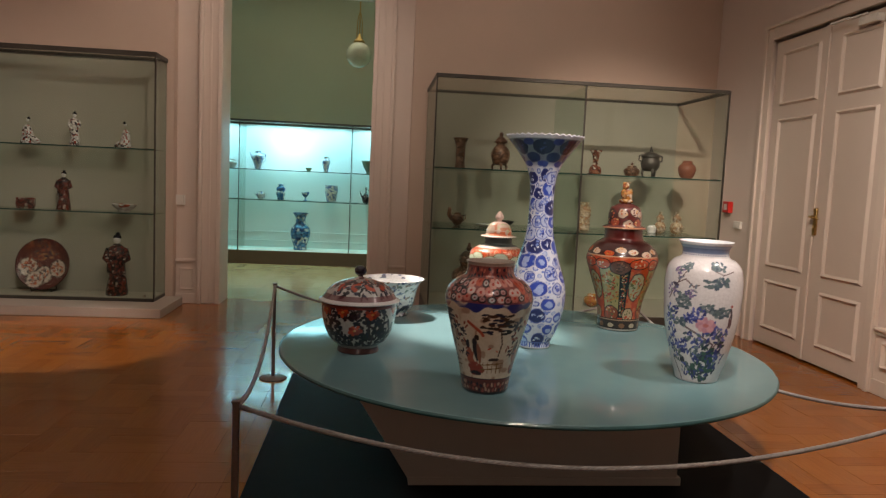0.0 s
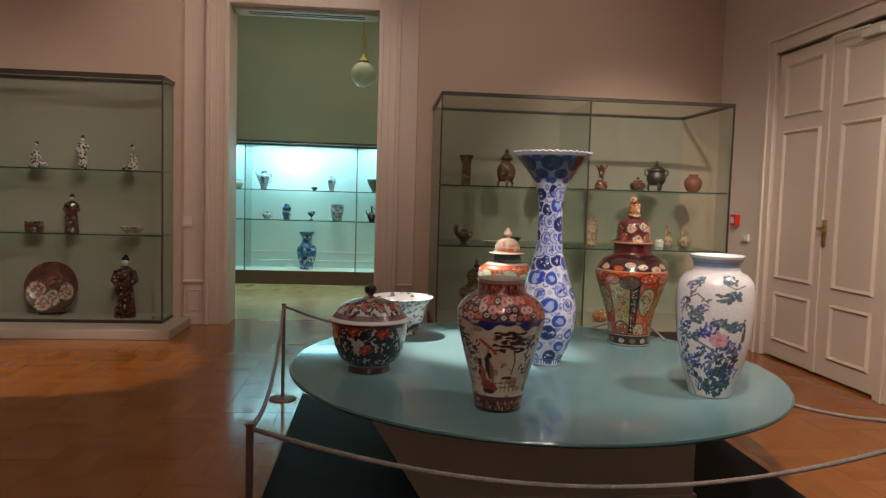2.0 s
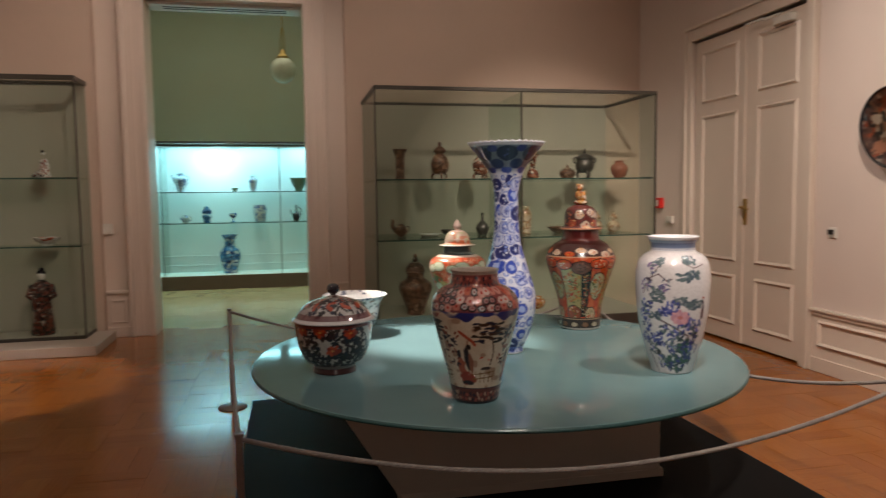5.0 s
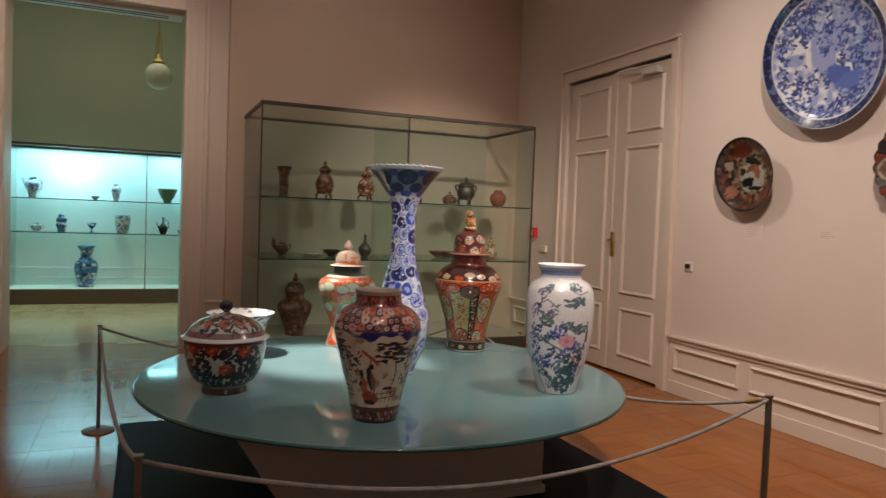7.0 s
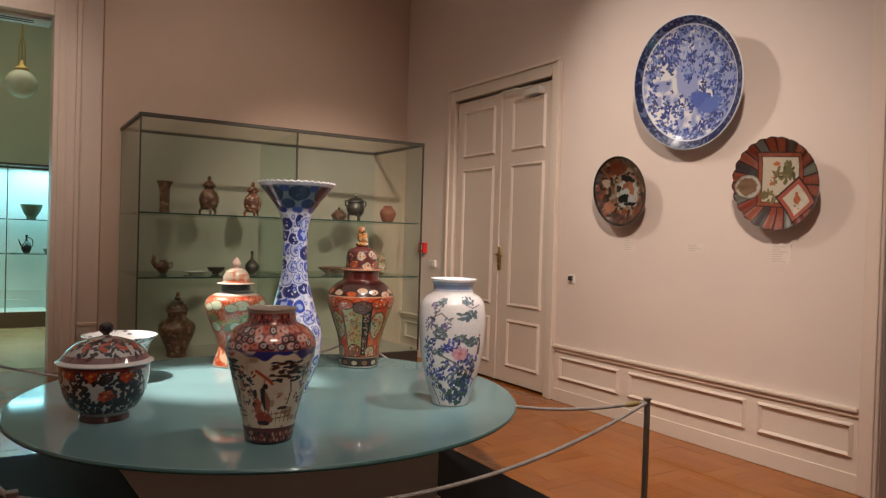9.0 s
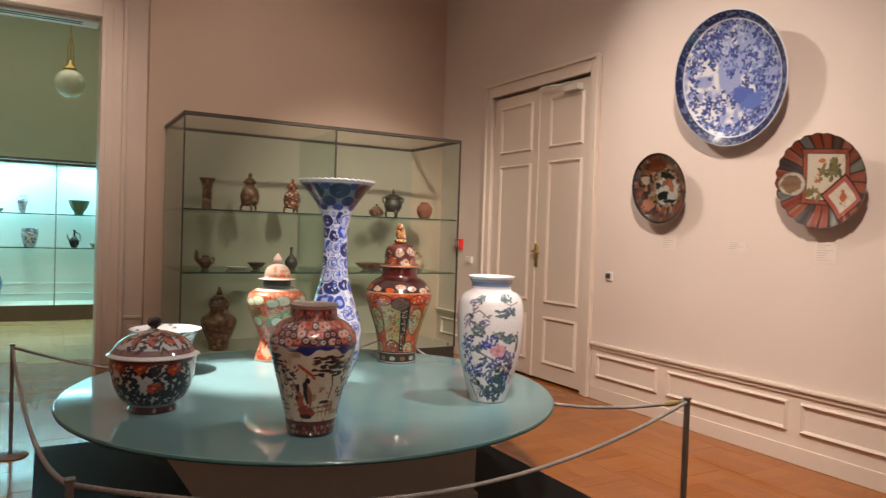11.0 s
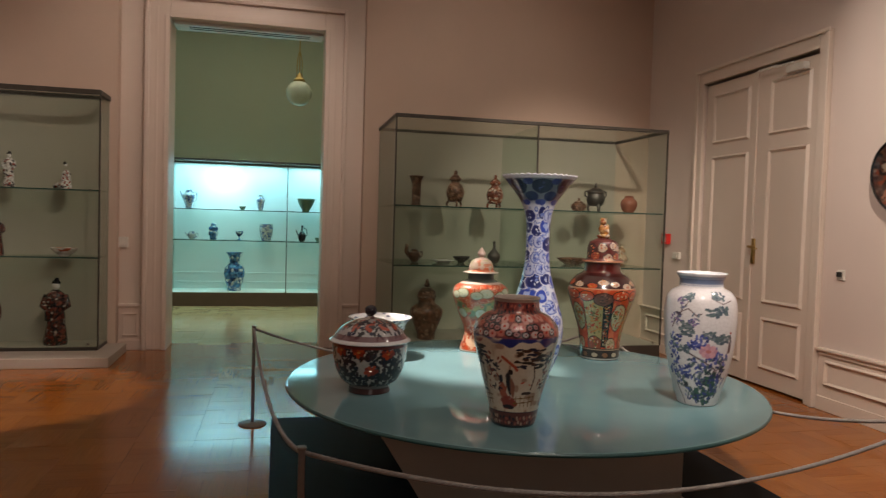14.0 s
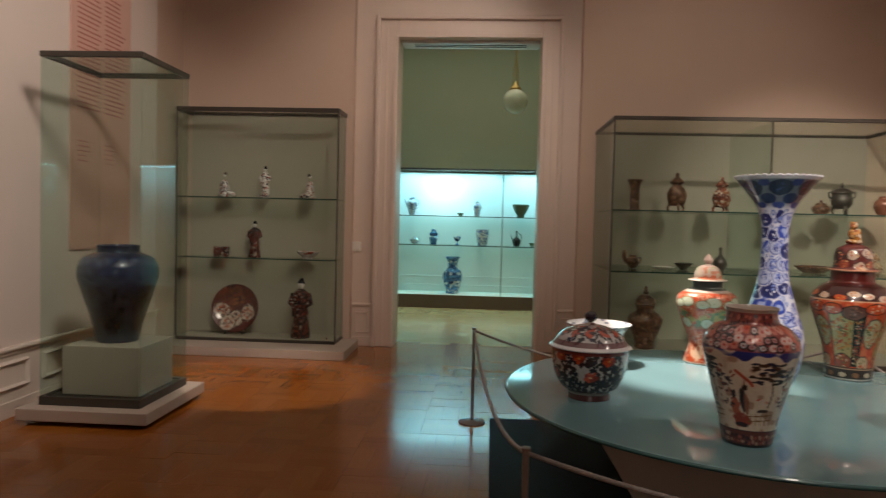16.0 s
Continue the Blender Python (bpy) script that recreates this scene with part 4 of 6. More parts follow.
    for s, h in b.scatter(-L / 2, L / 2, 0.46, 0.49, 0.026):
        b.blot(s, h, 0.010, 0.006, b.rng.choice(((0.03, 0.02, 0.04), (0.42, 0.16, 0.12))), b.rng.uniform(0, 180), 0.3)
    b.band(0.497, 0.53, (0.40, 0.30, 0.25))
    b.band(0.0, 0.066, (0.17, 0.06, 0.05))
    for s, h in b.scatter(-L / 2, L / 2, 0.022, 0.056, 0.022):
        b.blot(s, h, 0.008, 0.006, b.rng.choice(((0.05, 0.03, 0.05), (0.34, 0.12, 0.09), (0.42, 0.28, 0.22))), b.rng.uniform(0, 180), 0.4)
    b.band(0.064, 0.067, (0.05, 0.03, 0.05))
    b.band(-0.01, 0.012, (0.035, 0.025, 0.03))
    b.lay(inside * 1.0, (0.40, 0.34, 0.30))
    return np.clip(b.c, 0, 1)**1.4


V1 = [(a * 1.03, z) for a, z in [(0.080, 0.0), (0.086, 0.006), (0.092, 0.03), (0.104, 0.10), (0.130, 0.20), (0.155, 0.30), (0.166, 0.362), (0.158, 0.405), (0.128, 0.438), (0.096, 0.455), (0.089, 0.475), (0.088, 0.498), (0.093, 0.510), (0.087, 0.509), (0.082, 0.49), (0.085, 0.46), (0.12, 0.43), (0.14, 0.38)]]
placed("vase", lathe("vase", V1, M_GLAZE, 230, 288, paint_landscape), (-0.257, 3.008, TZ), "cream and iron-red porcelain vase painted with a garden scene", "vase", "porcelain on the table", -15)


# --- the tall trumpet-mouthed vase
def paint_medallions(U, Z, X, Y, inside):
    R = 0.095
    L = 2 * math.pi * R
    b = unrolled(R, (0.56, 0.59, 0.70), 11)(U, Z)
    g = b.rng
    for s, h in b.scatter(-L / 2, L / 2 - 0.02, 0.05, 0.90, 0.042):
        rr = g.uniform(0.007, 0.014)
        b.blot(s, h, rr, rr, g.choice(((0.10, 0.15, 0.46), (0.26, 0.33, 0.60), (0.05, 0.08, 0.32))), 0, 0.25)
        b.blot(s, h, rr * 0.55, rr * 0.55, (0.42, 0.47, 0.66), 0, 0.4)
    for s, h in b.scatter(-L / 2, L / 2 - 0.03, 0.04, 0.915, 0.078):
        rr = 0.035 * g.uniform(0.75, 1.15)
        sc = 0.7 if 0.44 < h < 0.86 else 1.0
        wide = 1.55 if 0.44 < h < 0.86 else 0.85
        kind = g.random()
        edge = (0.045, 0.075, 0.33)
        b.blot(s, h, (rr + 0.004) * wide, rr + 0.004, (0.60, 0.63, 0.74), 0, 0.10, 0.1)
        b.blot(s, h, rr * wide, rr, edge, 0, 0.10, 0.1)
        if kind < 0.34:
            b.blot(s, h, rr * wide * 0.86, rr * 0.86, (0.03, 0.065, 0.38), 0, 0.1)
            b.blot(s + 0.004, h - 0.004, rr * wide * 0.5, rr * 0.42, (0.30, 0.38, 0.66), g.uniform(0, 90), 0.7)
        elif kind < 0.58:
            b.blot(s, h, rr * wide * 0.9, rr * 0.9, (0.014, 0.022, 0.12), 0, 0.1)
            b.leaves(s, h - 0.005, rr * 0.55, 5, 0.006, ((0.60, 0.64, 0.78), (0.3, 0.36, 0.6)))
        else:
            b.blot(s, h, rr * wide * 0.84, rr * 0.84, (0.40, 0.45, 0.66), 0, 0.1)
            b.leaves(s, h, rr * 0.65, 14, 0.007, ((0.06, 0.10, 0.42), (0.12, 0.18, 0.52), (0.03, 0.05, 0.25)))
        for _ in range(3):
            a = g.uniform(0, 6.28)
            b.blot(s + 0.042 * wide * math.cos(a), h + 0.038 * math.sin(a), 0.006 * wide, 0.005, (0.14, 0.20, 0.52), 0, 0.4)
    # trumpet mouth: large dark roundels on grey-blue
    b.lay(np.clip((b.h - 0.90) / 0.03, 0, 1) * (~inside), (0.13, 0.145, 0.20))
    for k in range(7):
        s = (k - 2.95) * L / 7
        b.blot(s, 0.998, 0.034, 0.036, (0.006, 0.009, 0.05), 0, 0.05, 0.05)
        b.leaves(s, 0.997, 0.022, 4, 0.006, ((0.03, 0.05, 0.2), (0.02, 0.03, 0.12)))
        b.blot(s + L / 14, 0.948, 0.030, 0.024, (0.010, 0.016, 0.09), 0, 0.08)
        b.blot(s, 0.918, 0.030, 0.014, (0.03, 0.05, 0.24), 0, 0.2)
        b.blot(s + L / 14, 1.02, 0.016, 0.016, (0.02, 0.03, 0.17), 0, 0.1)
    b.band(1.036, 1.08, (0.72, 0.74, 0.82), 0.004)
    # foot
    for k in range(40):
        b.stroke([(-L / 2 + k * L / 40, 0.012), (-L / 2 + k * L / 40, 0.030)], 0.0035, (0.06, 0.10, 0.36))
    b.band(-0.01, 0.008, (0.55, 0.56, 0.6))
    b.band(0.033, 0.037, (0.08, 0.13, 0.42))
    b.lay(inside * 1.0, (0.62, 0.65, 0.74))
    return b.c


def scallop_mouth(U, R, Z):
    k = np.clip((Z - 0.90) / 0.15, 0, 1)**3
    w = np.cos(2 * math.pi * U * 36)
    lobes = np.cos(2 * math.pi * U * 8)
    body = np.clip(1 - np.abs(Z - 0.30) / 0.35, 0, 1)
    return R * (1 + 0.013 * k * w + 0.012 * body * lobes), Z + 0.0035 * k * w


V2 = [(0.076, 0.0), (0.081, 0.006), (0.083, 0.03), (0.104, 0.075), (0.130, 0.15), (0.144, 0.24), (0.139, 0.32), (0.106, 0.43), (0.071, 0.56), (0.061, 0.68), (0.062, 0.80), (0.072, 0.87), (0.098, 0.93), (0.142, 0.99), (0.186, 1.045), (0.192, 1.052), (0.186, 1.053), (0.138, 1.0), (0.092, 0.93), (0.064, 0.86), (0.056, 0.8)]
placed("vase", lathe("vase", V2, M_GLAZE, 300, 300, paint_medallions, scallop_mouth), (0.114, 3.77, TZ), "tall blue-and-white porcelain vase with a scalloped trumpet mouth", "vase", "porcelain on the table", -18)


# --- the white vase with flowering branches
def paint_branches(U, Z, X, Y, inside):
    R = 0.150
    L = 2 * math.pi * R
    b = unrolled(R, (0.58, 0.56, 0.57), 17)(U, Z)
    g = b.rng
    GG = ((0.09, 0.13, 0.14), (0.14, 0.18, 0.20), (0.06, 0.09, 0.12))
    DG = ((0.02, 0.05, 0.045), (0.03, 0.08, 0.06), (0.02, 0.03, 0.06))
    BL = ((0.05, 0.07, 0.27), (0.11, 0.13, 0.36), (0.025, 0.035, 0.15))
    for o in (0.0, L / 2):
        f = 1 if o == 0 else -1
        # boughs
        b.stroke([(o + f * 0.10, 0.06), (o + f * 0.05, 0.13), (o + f * 0.075, 0.18), (o + f * 0.01, 0.22), (o - f * 0.05, 0.25)], 0.0035, (0.10, 0.06, 0.07))
        b.stroke([(o - f * 0.13, 0.36), (o - f * 0.09, 0.43), (o - f * 0.055, 0.45), (o - f * 0.02, 0.42), (o + f * 0.0, 0.43)], 0.0026, (0.12, 0.07, 0.08))
        b.stroke([(o - f * 0.09, 0.43), (o - f * 0.05, 0.49)], 0.002, (0.12, 0.07, 0.08))
        b.stroke([(o + f * 0.04, 0.50), (o + f * 0.09, 0.475), (o + f * 0.14, 0.49)], 0.002, (0.12, 0.07, 0.08))
        b.stroke([(o + f * 0.05, 0.13), (o + f * 0.13, 0.24), (o + f * 0.135, 0.30)], 0.0028, (0.12, 0.06, 0.06))
        b.stroke([(o - f * 0.13, 0.10), (o - f * 0.09, 0.01)], 0.003, (0.08, 0.06, 0.08))
        # soft grey-green clumps
        for s, h in ((0.085, 0.445), (0.05, 0.435), (0.075, 0.505), (-0.055, 0.375), (-0.06, 0.345), (-0.075, 0.27), (0.03, 0.335), (0.075, 0.325), (0.10, 0.315), (-0.065, 0.50)):
            for _ in range(26):
                b.blot(o + f * s + g.uniform(-0.030, 0.030), h + g.uniform(-0.017, 0.017), g.uniform(0.005, 0.010), g.uniform(0.004, 0.007), g.choice(GG), 0, 0.3)
        # sprays of blue blossom
        for s, h, n in ((0.0, 0.31, 9), (-0.025, 0.285, 10), (0.055, 0.255, 12), (0.08, 0.23, 9), (-0.13, 0.27, 9), (-0.12, 0.22, 8), (-0.08, 0.17, 10), (-0.055, 0.155, 8), (0.015, 0.18, 6), (-0.14, 0.16, 8), (-0.03, 0.40, 4), (-0.09, 0.47, 5), (-0.11, 0.40, 5)):
            b.leaves(o + f * s, h, 0.028, int(n * 2.8), 0.0075, BL if h < 0.38 else ((0.10, 0.10, 0.22), (0.2, 0.14, 0.28), (0.14, 0.16, 0.2)))
        # peony
        for k in range(8):
            a = k * 0.8
            b.blot(o + f * 0.034 + 0.021 * math.cos(a), 0.262 + 0.017 * math.sin(a), 0.017, 0.013, (0.56, 0.30, 0.34) if k % 2 else (0.46, 0.24, 0.30), a * 57, 0.3)
        b.blot(o + f * 0.034, 0.262, 0.010, 0.008, (0.46, 0.16, 0.16), 0, 0.4)
        # dark foliage round the foot
        for s, h, n in ((0.02, 0.10, 10), (-0.01, 0.055, 10), (0.075, 0.12, 9), (0.05, 0.045, 10), (0.10, 0.17, 7), (0.085, 0.07, 9), (0.04, 0.145, 6)):
            b.leaves(o + f * s, h, 0.032, int(n * 3.0), 0.0110, DG + (BL[2],))
        b.blot(o - f * 0.07, 0.10, 0.014, 0.017, (0.025, 0.03, 0.04), 0, 0.2)
        for s, h in ((-0.03, 0.20), (0.0, 0.145), (-0.10, 0.12), (0.11, 0.22), (-0.11, 0.31), (0.03, 0.21), (-0.055, 0.06), (0.12, 0.12)):
            b.leaves(o + f * s, h, 0.030, 16, 0.009, BL + GG)
        # small bird shapes
        b.blot(o + f * 0.142, 0.31, 0.006, 0.025, (0.05, 0.035, 0.05), 10, 0.2)
        b.blot(o + f * 0.14, 0.27, 0.009, 0.022, (0.10, 0.05, 0.06), 0, 0.3)
        b.blot(o + f * 0.139, 0.345, 0.007, 0.006, (0.32, 0.05, 0.04))
        b.blot(o - f * 0.10, 0.425, 0.017, 0.006, (0.06, 0.05, 0.08), -15, 0.3)
    b.lay((Z > 0.545) & (Z < 0.59), (0.62, 0.64, 0.68))
    b.band(0.556, 0.580, (0.13, 0.17, 0.28))
    for k in range(60):
        b.blot(-L / 2 + k * L / 60, 0.550, 0.004, 0.003, (0.12, 0.15, 0.24))
    b.band(0.578, 0.59, (0.25, 0.30, 0.42))
    b.lay((Z > 0.594) * 1.0, (0.76, 0.77, 0.82))
    b.band(-0.01, 0.005, (0.5, 0.5, 0.52))
    b.lay(inside * 1.0, (0.70, 0.72, 0.78))
    return b.c


V4 = [(a * 1.04, z) for a, z in [(0.082, 0.0), (0.086, 0.006), (0.092, 0.03), (0.107, 0.08), (0.128, 0.16), (0.147, 0.27), (0.155, 0.38), (0.154, 0.44), (0.146, 0.49), (0.124, 0.522), (0.096, 0.538), (0.092, 0.555), (0.094, 0.575), (0.107, 0.600), (0.108, 0.605), (0.103, 0.604), (0.088, 0.575), (0.085, 0.55), (0.11, 0.52), (0.135, 0.48)]]
placed("vase", lathe("vase", V4, M_GLAZE, 230, 300, paint_branches), (0.715, 3.215, TZ), "white porcelain vase painted with blue flowering branches", "vase", "porcelain on the table", -31)


# --- the covered jar with a gilded finial
def panels_red(seed, R, h0, h1):
    def paint(U, Z, X, Y, inside):
        L = 2 * math.pi * R
        b = unrolled(R, (0.44, 0.105, 0.040), seed)(U, Z)
        g = b.rng
        ink = (0.016, 0.010, 0.012)
        gold, moss, rust, bone = (0.44, 0.25, 0.08), (0.15, 0.17, 0.07), (0.40, 0.09, 0.035), (0.52, 0.44, 0.34)

        def ringed(s, h, rx, ry, fill, line=0.005, wob=0.06):
            b.blot(s, h, rx + line, ry + line, ink, 0, wob, 0.08)
            b.blot(s, h, rx, ry, fill, 0, wob, 0.08)

        def slab(s0, s1, z0, z1, fill):
            d = b.ds((s0 + s1) / 2)
            w = (s1 - s0) / 2
            b.lay((np.abs(d) < w + 0.0035) & (b.h > z0) & (b.h < z1), ink)
            b.lay((np.abs(d) < w) & (b.h > z0) & (b.h < z1), fill)

        b.lay(np.clip((b.n(60) - 0.55) * 6, 0, 0.6), (0.52, 0.24, 0.12))
        for k in range(4):
            o = (k - 2) * L / 4 - 0.02
            slab(o - 0.075, o + 0.028, 0.08, 0.385, (0.37, 0.34, 0.18))
            b.leaves(o - 0.024, 0.30, 0.05, 44, 0.008, (moss, gold, rust, (0.46, 0.42, 0.26)))
            b.leaves(o - 0.024, 0.21, 0.05, 44, 0.008, (moss, gold, rust, (0.30, 0.29, 0.14)))
            slab(o + 0.032, o + 0.078, 0.08, 0.385, (0.030, 0.018, 0.014))
            for q in range(15):
                b.leaves(o + 0.055, 0.10 + 0.02 * q, 0.016, 5, 0.0055, (gold, rust, bone, moss))
            ringed(o + 0.130, 0.265, 0.044, 0.080, (0.40, 0.40, 0.28))
            b.leaves(o + 0.130, 0.285, 0.036, 26, 0.008, (moss, rust, gold))
            b.leaves(o + 0.130, 0.225, 0.030, 16, 0.007, (moss, rust, gold))
            # lobed cartouches over and under the panels
            ringed(o - 0.025, 0.100, 0.054, 0.045, (0.26, 0.10, 0.05))
            b.leaves(o - 0.025, 0.105, 0.036, 18, 0.008, (gold, rust, moss, bone))
            ringed(o + 0.105, 0.095, 0.040, 0.040, (0.42, 0.36, 0.26))
            b.leaves(o + 0.105, 0.095, 0.026, 12, 0.007, (rust, moss))
            ringed(o + 0.030, 0.375, 0.046, 0.036, (0.20, 0.11, 0.085))
            b.leaves(o + 0.030, 0.375, 0.030, 16, 0.007, ((0.34, 0.20, 0.14), (0.12, 0.07, 0.06)))
            ringed(o - 0.055, 0.392, 0.036, 0.028, (0.46, 0.13, 0.06))
            b.leaves(o - 0.055, 0.392, 0.022, 8, 0.006, (bone, gold))
            ringed(o + 0.120, 0.398, 0.046, 0.026, (0.48, 0.12, 0.045))
            b.leaves(o + 0.120, 0.398, 0.028, 10, 0.006, (bone, (0.30, 0.05, 0.03)))
        # shoulder: dark, strewn with cream and orange roundels
        b.band(0.438, 0.55, (0.085, 0.024, 0.022))
        for s, h in b.scatter(-L / 2, L / 2 - 0.03, 0.462, 0.512, 0.066):
            ringed(s, h, 0.026, 0.016, g.choice(((0.54, 0.44, 0.37), (0.52, 0.40, 0.32), (0.50, 0.13, 0.045))), 0.003, 0.2)
            b.leaves(s, h, 0.013, 6, 0.0045, (rust, (0.5, 0.28, 0.1)))
        b.band(0.434, 0.440, (0.52, 0.36, 0.26))
        # foot zone
        b.band(-0.01, 0.064, (0.060, 0.042, 0.036))
        for k in range(12):
            ringed(-L / 2 + (k + 0.5) * L / 12, 0.034, 0.024, 0.014, (0.42, 0.38, 0.30) if k % 2 else (0.24, 0.15, 0.09), 0.003, 0.15)
        b.band(0.062, 0.068, (0.36, 0.28, 0.20))
        b.band(0.068, 0.073, ink)
        b.band(-0.01, 0.012, (0.62, 0.58, 0.54))
        b.band(h1 + 0.008, h1 + 0.2, (0.15, 0.03, 0.025))
        b.lay(inside * 1.0, (0.5, 0.45, 0.4))
        return np.clip(b.c, 0, 1)**1.45
    return paint


def paint_lid_red(U, Z, X, Y, inside):
    b = unrolled(0.09, (0.10, 0.022, 0.02), 31)(U, Z)
    L = 2 * math.pi * 0.09
    for s, h in b.scatter(-L / 2, L / 2 - 0.02, 0.035, 0.12, 0.062):
        b.blot(s, h, 0.033, 0.027, (0.016, 0.010, 0.012), 0, 0.2)
        b.blot(s, h, 0.029, 0.023, b.rng.choice(((0.26, 0.05, 0.025), (0.46, 0.36, 0.30), (0.42, 0.31, 0.24), (0.05, 0.02, 0.02))), 0, 0.3)
        b.leaves(s, h, 0.018, 9, 0.006, ((0.10, 0.03, 0.03), (0.36, 0.09, 0.04), (0.5, 0.3, 0.14)))
    b.band(-0.01, 0.012, (0.44, 0.20, 0.12))
    return b.c


GILT = speckled("gilded_glaze", [(0.0, (0.40, 0.17, 0.04)), (0.4, (0.30, 0.07, 0.03)), (0.6, (0.52, 0.32, 0.14)), (0.85, (0.55, 0.44, 0.34))], 60, 0.25)


def lump(bm, at, r, squash=(1, 1, 1), seg=12):
    bmesh.ops.create_uvsphere(bm, u_segments=seg, v_segments=max(6, seg - 4), radius=1.0, matrix=Matrix.Translation(at) @ Matrix.Diagonal((r * squash[0], r * squash[1], r * squash[2], 1)))


jar = thing("covered_jar", (0.738, 4.29, TZ), "red, black and gold porcelain jar with a lion finial", "jar", "porcelain on the table", "", -25)
J3 = [(a * 1.06, z * 1.025) for a, z in [(0.100, 0.0), (0.108, 0.004), (0.113, 0.02), (0.114, 0.06), (0.118, 0.12), (0.134, 0.20), (0.163, 0.29), (0.188, 0.37), (0.194, 0.405), (0.180, 0.45), (0.145, 0.492), (0.108, 0.515), (0.102, 0.545), (0.102, 0.572)]]
part("body", lathe("body", J3, M_GLAZE, 220, 280, panels_red(23, 0.165, 0.0, 0.515)), M_GLAZE, jar)
lid = part("lid", lathe("lid", [(0.100, 0.0), (0.115, 0.002), (0.117, 0.010), (0.108, 0.016), (0.092, 0.022), (0.090, 0.05), (0.088, 0.09), (0.076, 0.122), (0.045, 0.138), (0.040, 0.142), (0.002, 0.146)], M_GLAZE, 90, 140, paint_lid_red), M_GLAZE, jar)
lid.location = (0, 0, 0.5863)
lid.scale = (1.06, 1.06, 1.025)
bm = bmesh.new()
lump(bm, (0, 0, 0.012), 0.040, (1, 1, 0.4))
lump(bm, (0.004, 0, 0.045), 0.030, (0.9, 1, 1.2))
lump(bm, (-0.012, -0.012, 0.055), 0.018, (1, 1, 1.5))
lump(bm, (0.016, -0.010, 0.035), 0.016, (1, 1, 1.6))
lump(bm, (-0.006, -0.004, 0.098), 0.021, (0.95, 1.05, 1.1))
lump(bm, (-0.008, -0.020, 0.092), 0.011)
for dx in (-0.018, 0.012):
    lump(bm, (dx, -0.022, 0.018), 0.011, (1, 1.4, 0.8))
    lump(bm, (dx, 0.004, 0.116), 0.006)
lump(bm, (0.022, 0.014, 0.06), 0.012, (0.8, 0.8, 2.0))
f = part("finial", bm, GILT, lid, "gilded seated lion finial", True)
f.location = (0, 0, 0.144)


# --- the orange jar behind
def paint_orange(U, Z, X, Y, inside):
    R = 0.145
    L = 2 * math.pi * R
    b = unrolled(R, (0.40, 0.27, 0.18), 41)(U, Z)
    g = b.rng
    cream = (0.58, 0.43, 0.32)
    b.lay(np.ones_like(b.h), (0.50, 0.115, 0.040))
    n1 = 0.6 * b.n(26, 1) + 0.4 * b.n(58, 2)
    for lev in (0.36, 0.46, 0.56, 0.66):
        b.lay(np.clip(1.3 - np.abs(n1 - lev) / 0.020, 0, 1) * 0.85, cream)
    b.lay(np.clip((b.n(70, 3) - 0.66) * 8, 0, 0.8), (0.30, 0.06, 0.025))
    # a yellow-green garland round the middle
    mid = np.clip(1 - np.abs(b.h - 0.275 - 0.022 * np.sin(b.s / R * 4)) / 0.045, 0, 1)
    b.lay(np.clip(mid * 2.2, 0, 1) * np.clip((b.n(34, 5) - 0.30) * 5, 0, 0.9), (0.40, 0.40, 0.19))
    b.lay(np.clip(mid * 2.0, 0, 1) * np.clip((b.n(52, 6) - 0.52) * 6, 0, 0.9), (0.16, 0.27, 0.16))
    for k in range(7):
        s = -L / 2 + (k + 0.42) * L / 7
        for ds, h, rx, ry in ((0.030, 0.372, 0.036, 0.027), (-0.020, 0.358, 0.030, 0.022), (0.004, 0.245, 0.034, 0.027)):
            b.blot(s + ds, h, rx + 0.004, ry + 0.004, (0.22, 0.20, 0.10), 0, 0.06, 0.1)
            b.blot(s + ds, h, rx, ry, (0.50, 0.54, 0.44), 0, 0.06, 0.1)
            b.leaves(s + ds, h, 0.012, 3, 0.005, ((0.36, 0.42, 0.30), (0.56, 0.52, 0.40)))
    b.lay(np.clip((0.115 - b.h) / 0.006, 0, 1) * np.clip((b.n(44, 7) - 0.5) * 6, 0, 1), cream)
    b.band(-0.01, 0.012, (0.55, 0.48, 0.42))
    b.band(0.435, 0.51, (0.10, 0.12, 0.11))
    b.band(0.425, 0.437, (0.60, 0.52, 0.46))
    b.lay(inside * 1.0, (0.5, 0.46, 0.42))
    return np.clip(b.c, 0, 1)**1.4


def paint_lid_orange(U, Z, X, Y, inside):
    b = unrolled(0.07, (0.42, 0.33, 0.26), 43)(U, Z)
    b.lay(np.clip((0.040 - b.h) / 0.006, 0, 1) * np.clip((b.n(60) - 0.40) * 7, 0, 1), (0.48, 0.11, 0.04))
    b.lay(np.clip((b.n(55) - 0.60) * 7, 0, 0.8), (0.44, 0.13, 0.06))
    b.lay(np.clip((b.n(50, 3) - 0.60) * 7, 0, 0.8), (0.34, 0.36, 0.20))
    b.band(-0.01, 0.010, (0.60, 0.52, 0.46))
    b.band(0.085, 0.2, (0.58, 0.42, 0.36))
    return b.c


jar = thing("covered_jar", (0.055, 4.59, TZ), "orange and green porcelain jar with a domed lid", "jar", "porcelain on the table", "", -12)
J5 = [(a * 1.06, z) for a, z in [(0.112, 0.0), (0.118, 0.004), (0.113, 0.03), (0.098, 0.075), (0.090, 0.115), (0.103, 0.17), (0.135, 0.25), (0.161, 0.33), (0.166, 0.365), (0.154, 0.405), (0.110, 0.435), (0.082, 0.447), (0.078, 0.47), (0.079, 0.489)]]
part("body", lathe("body", J5, M_GLAZE, 170, 220, paint_orange), M_GLAZE, jar)
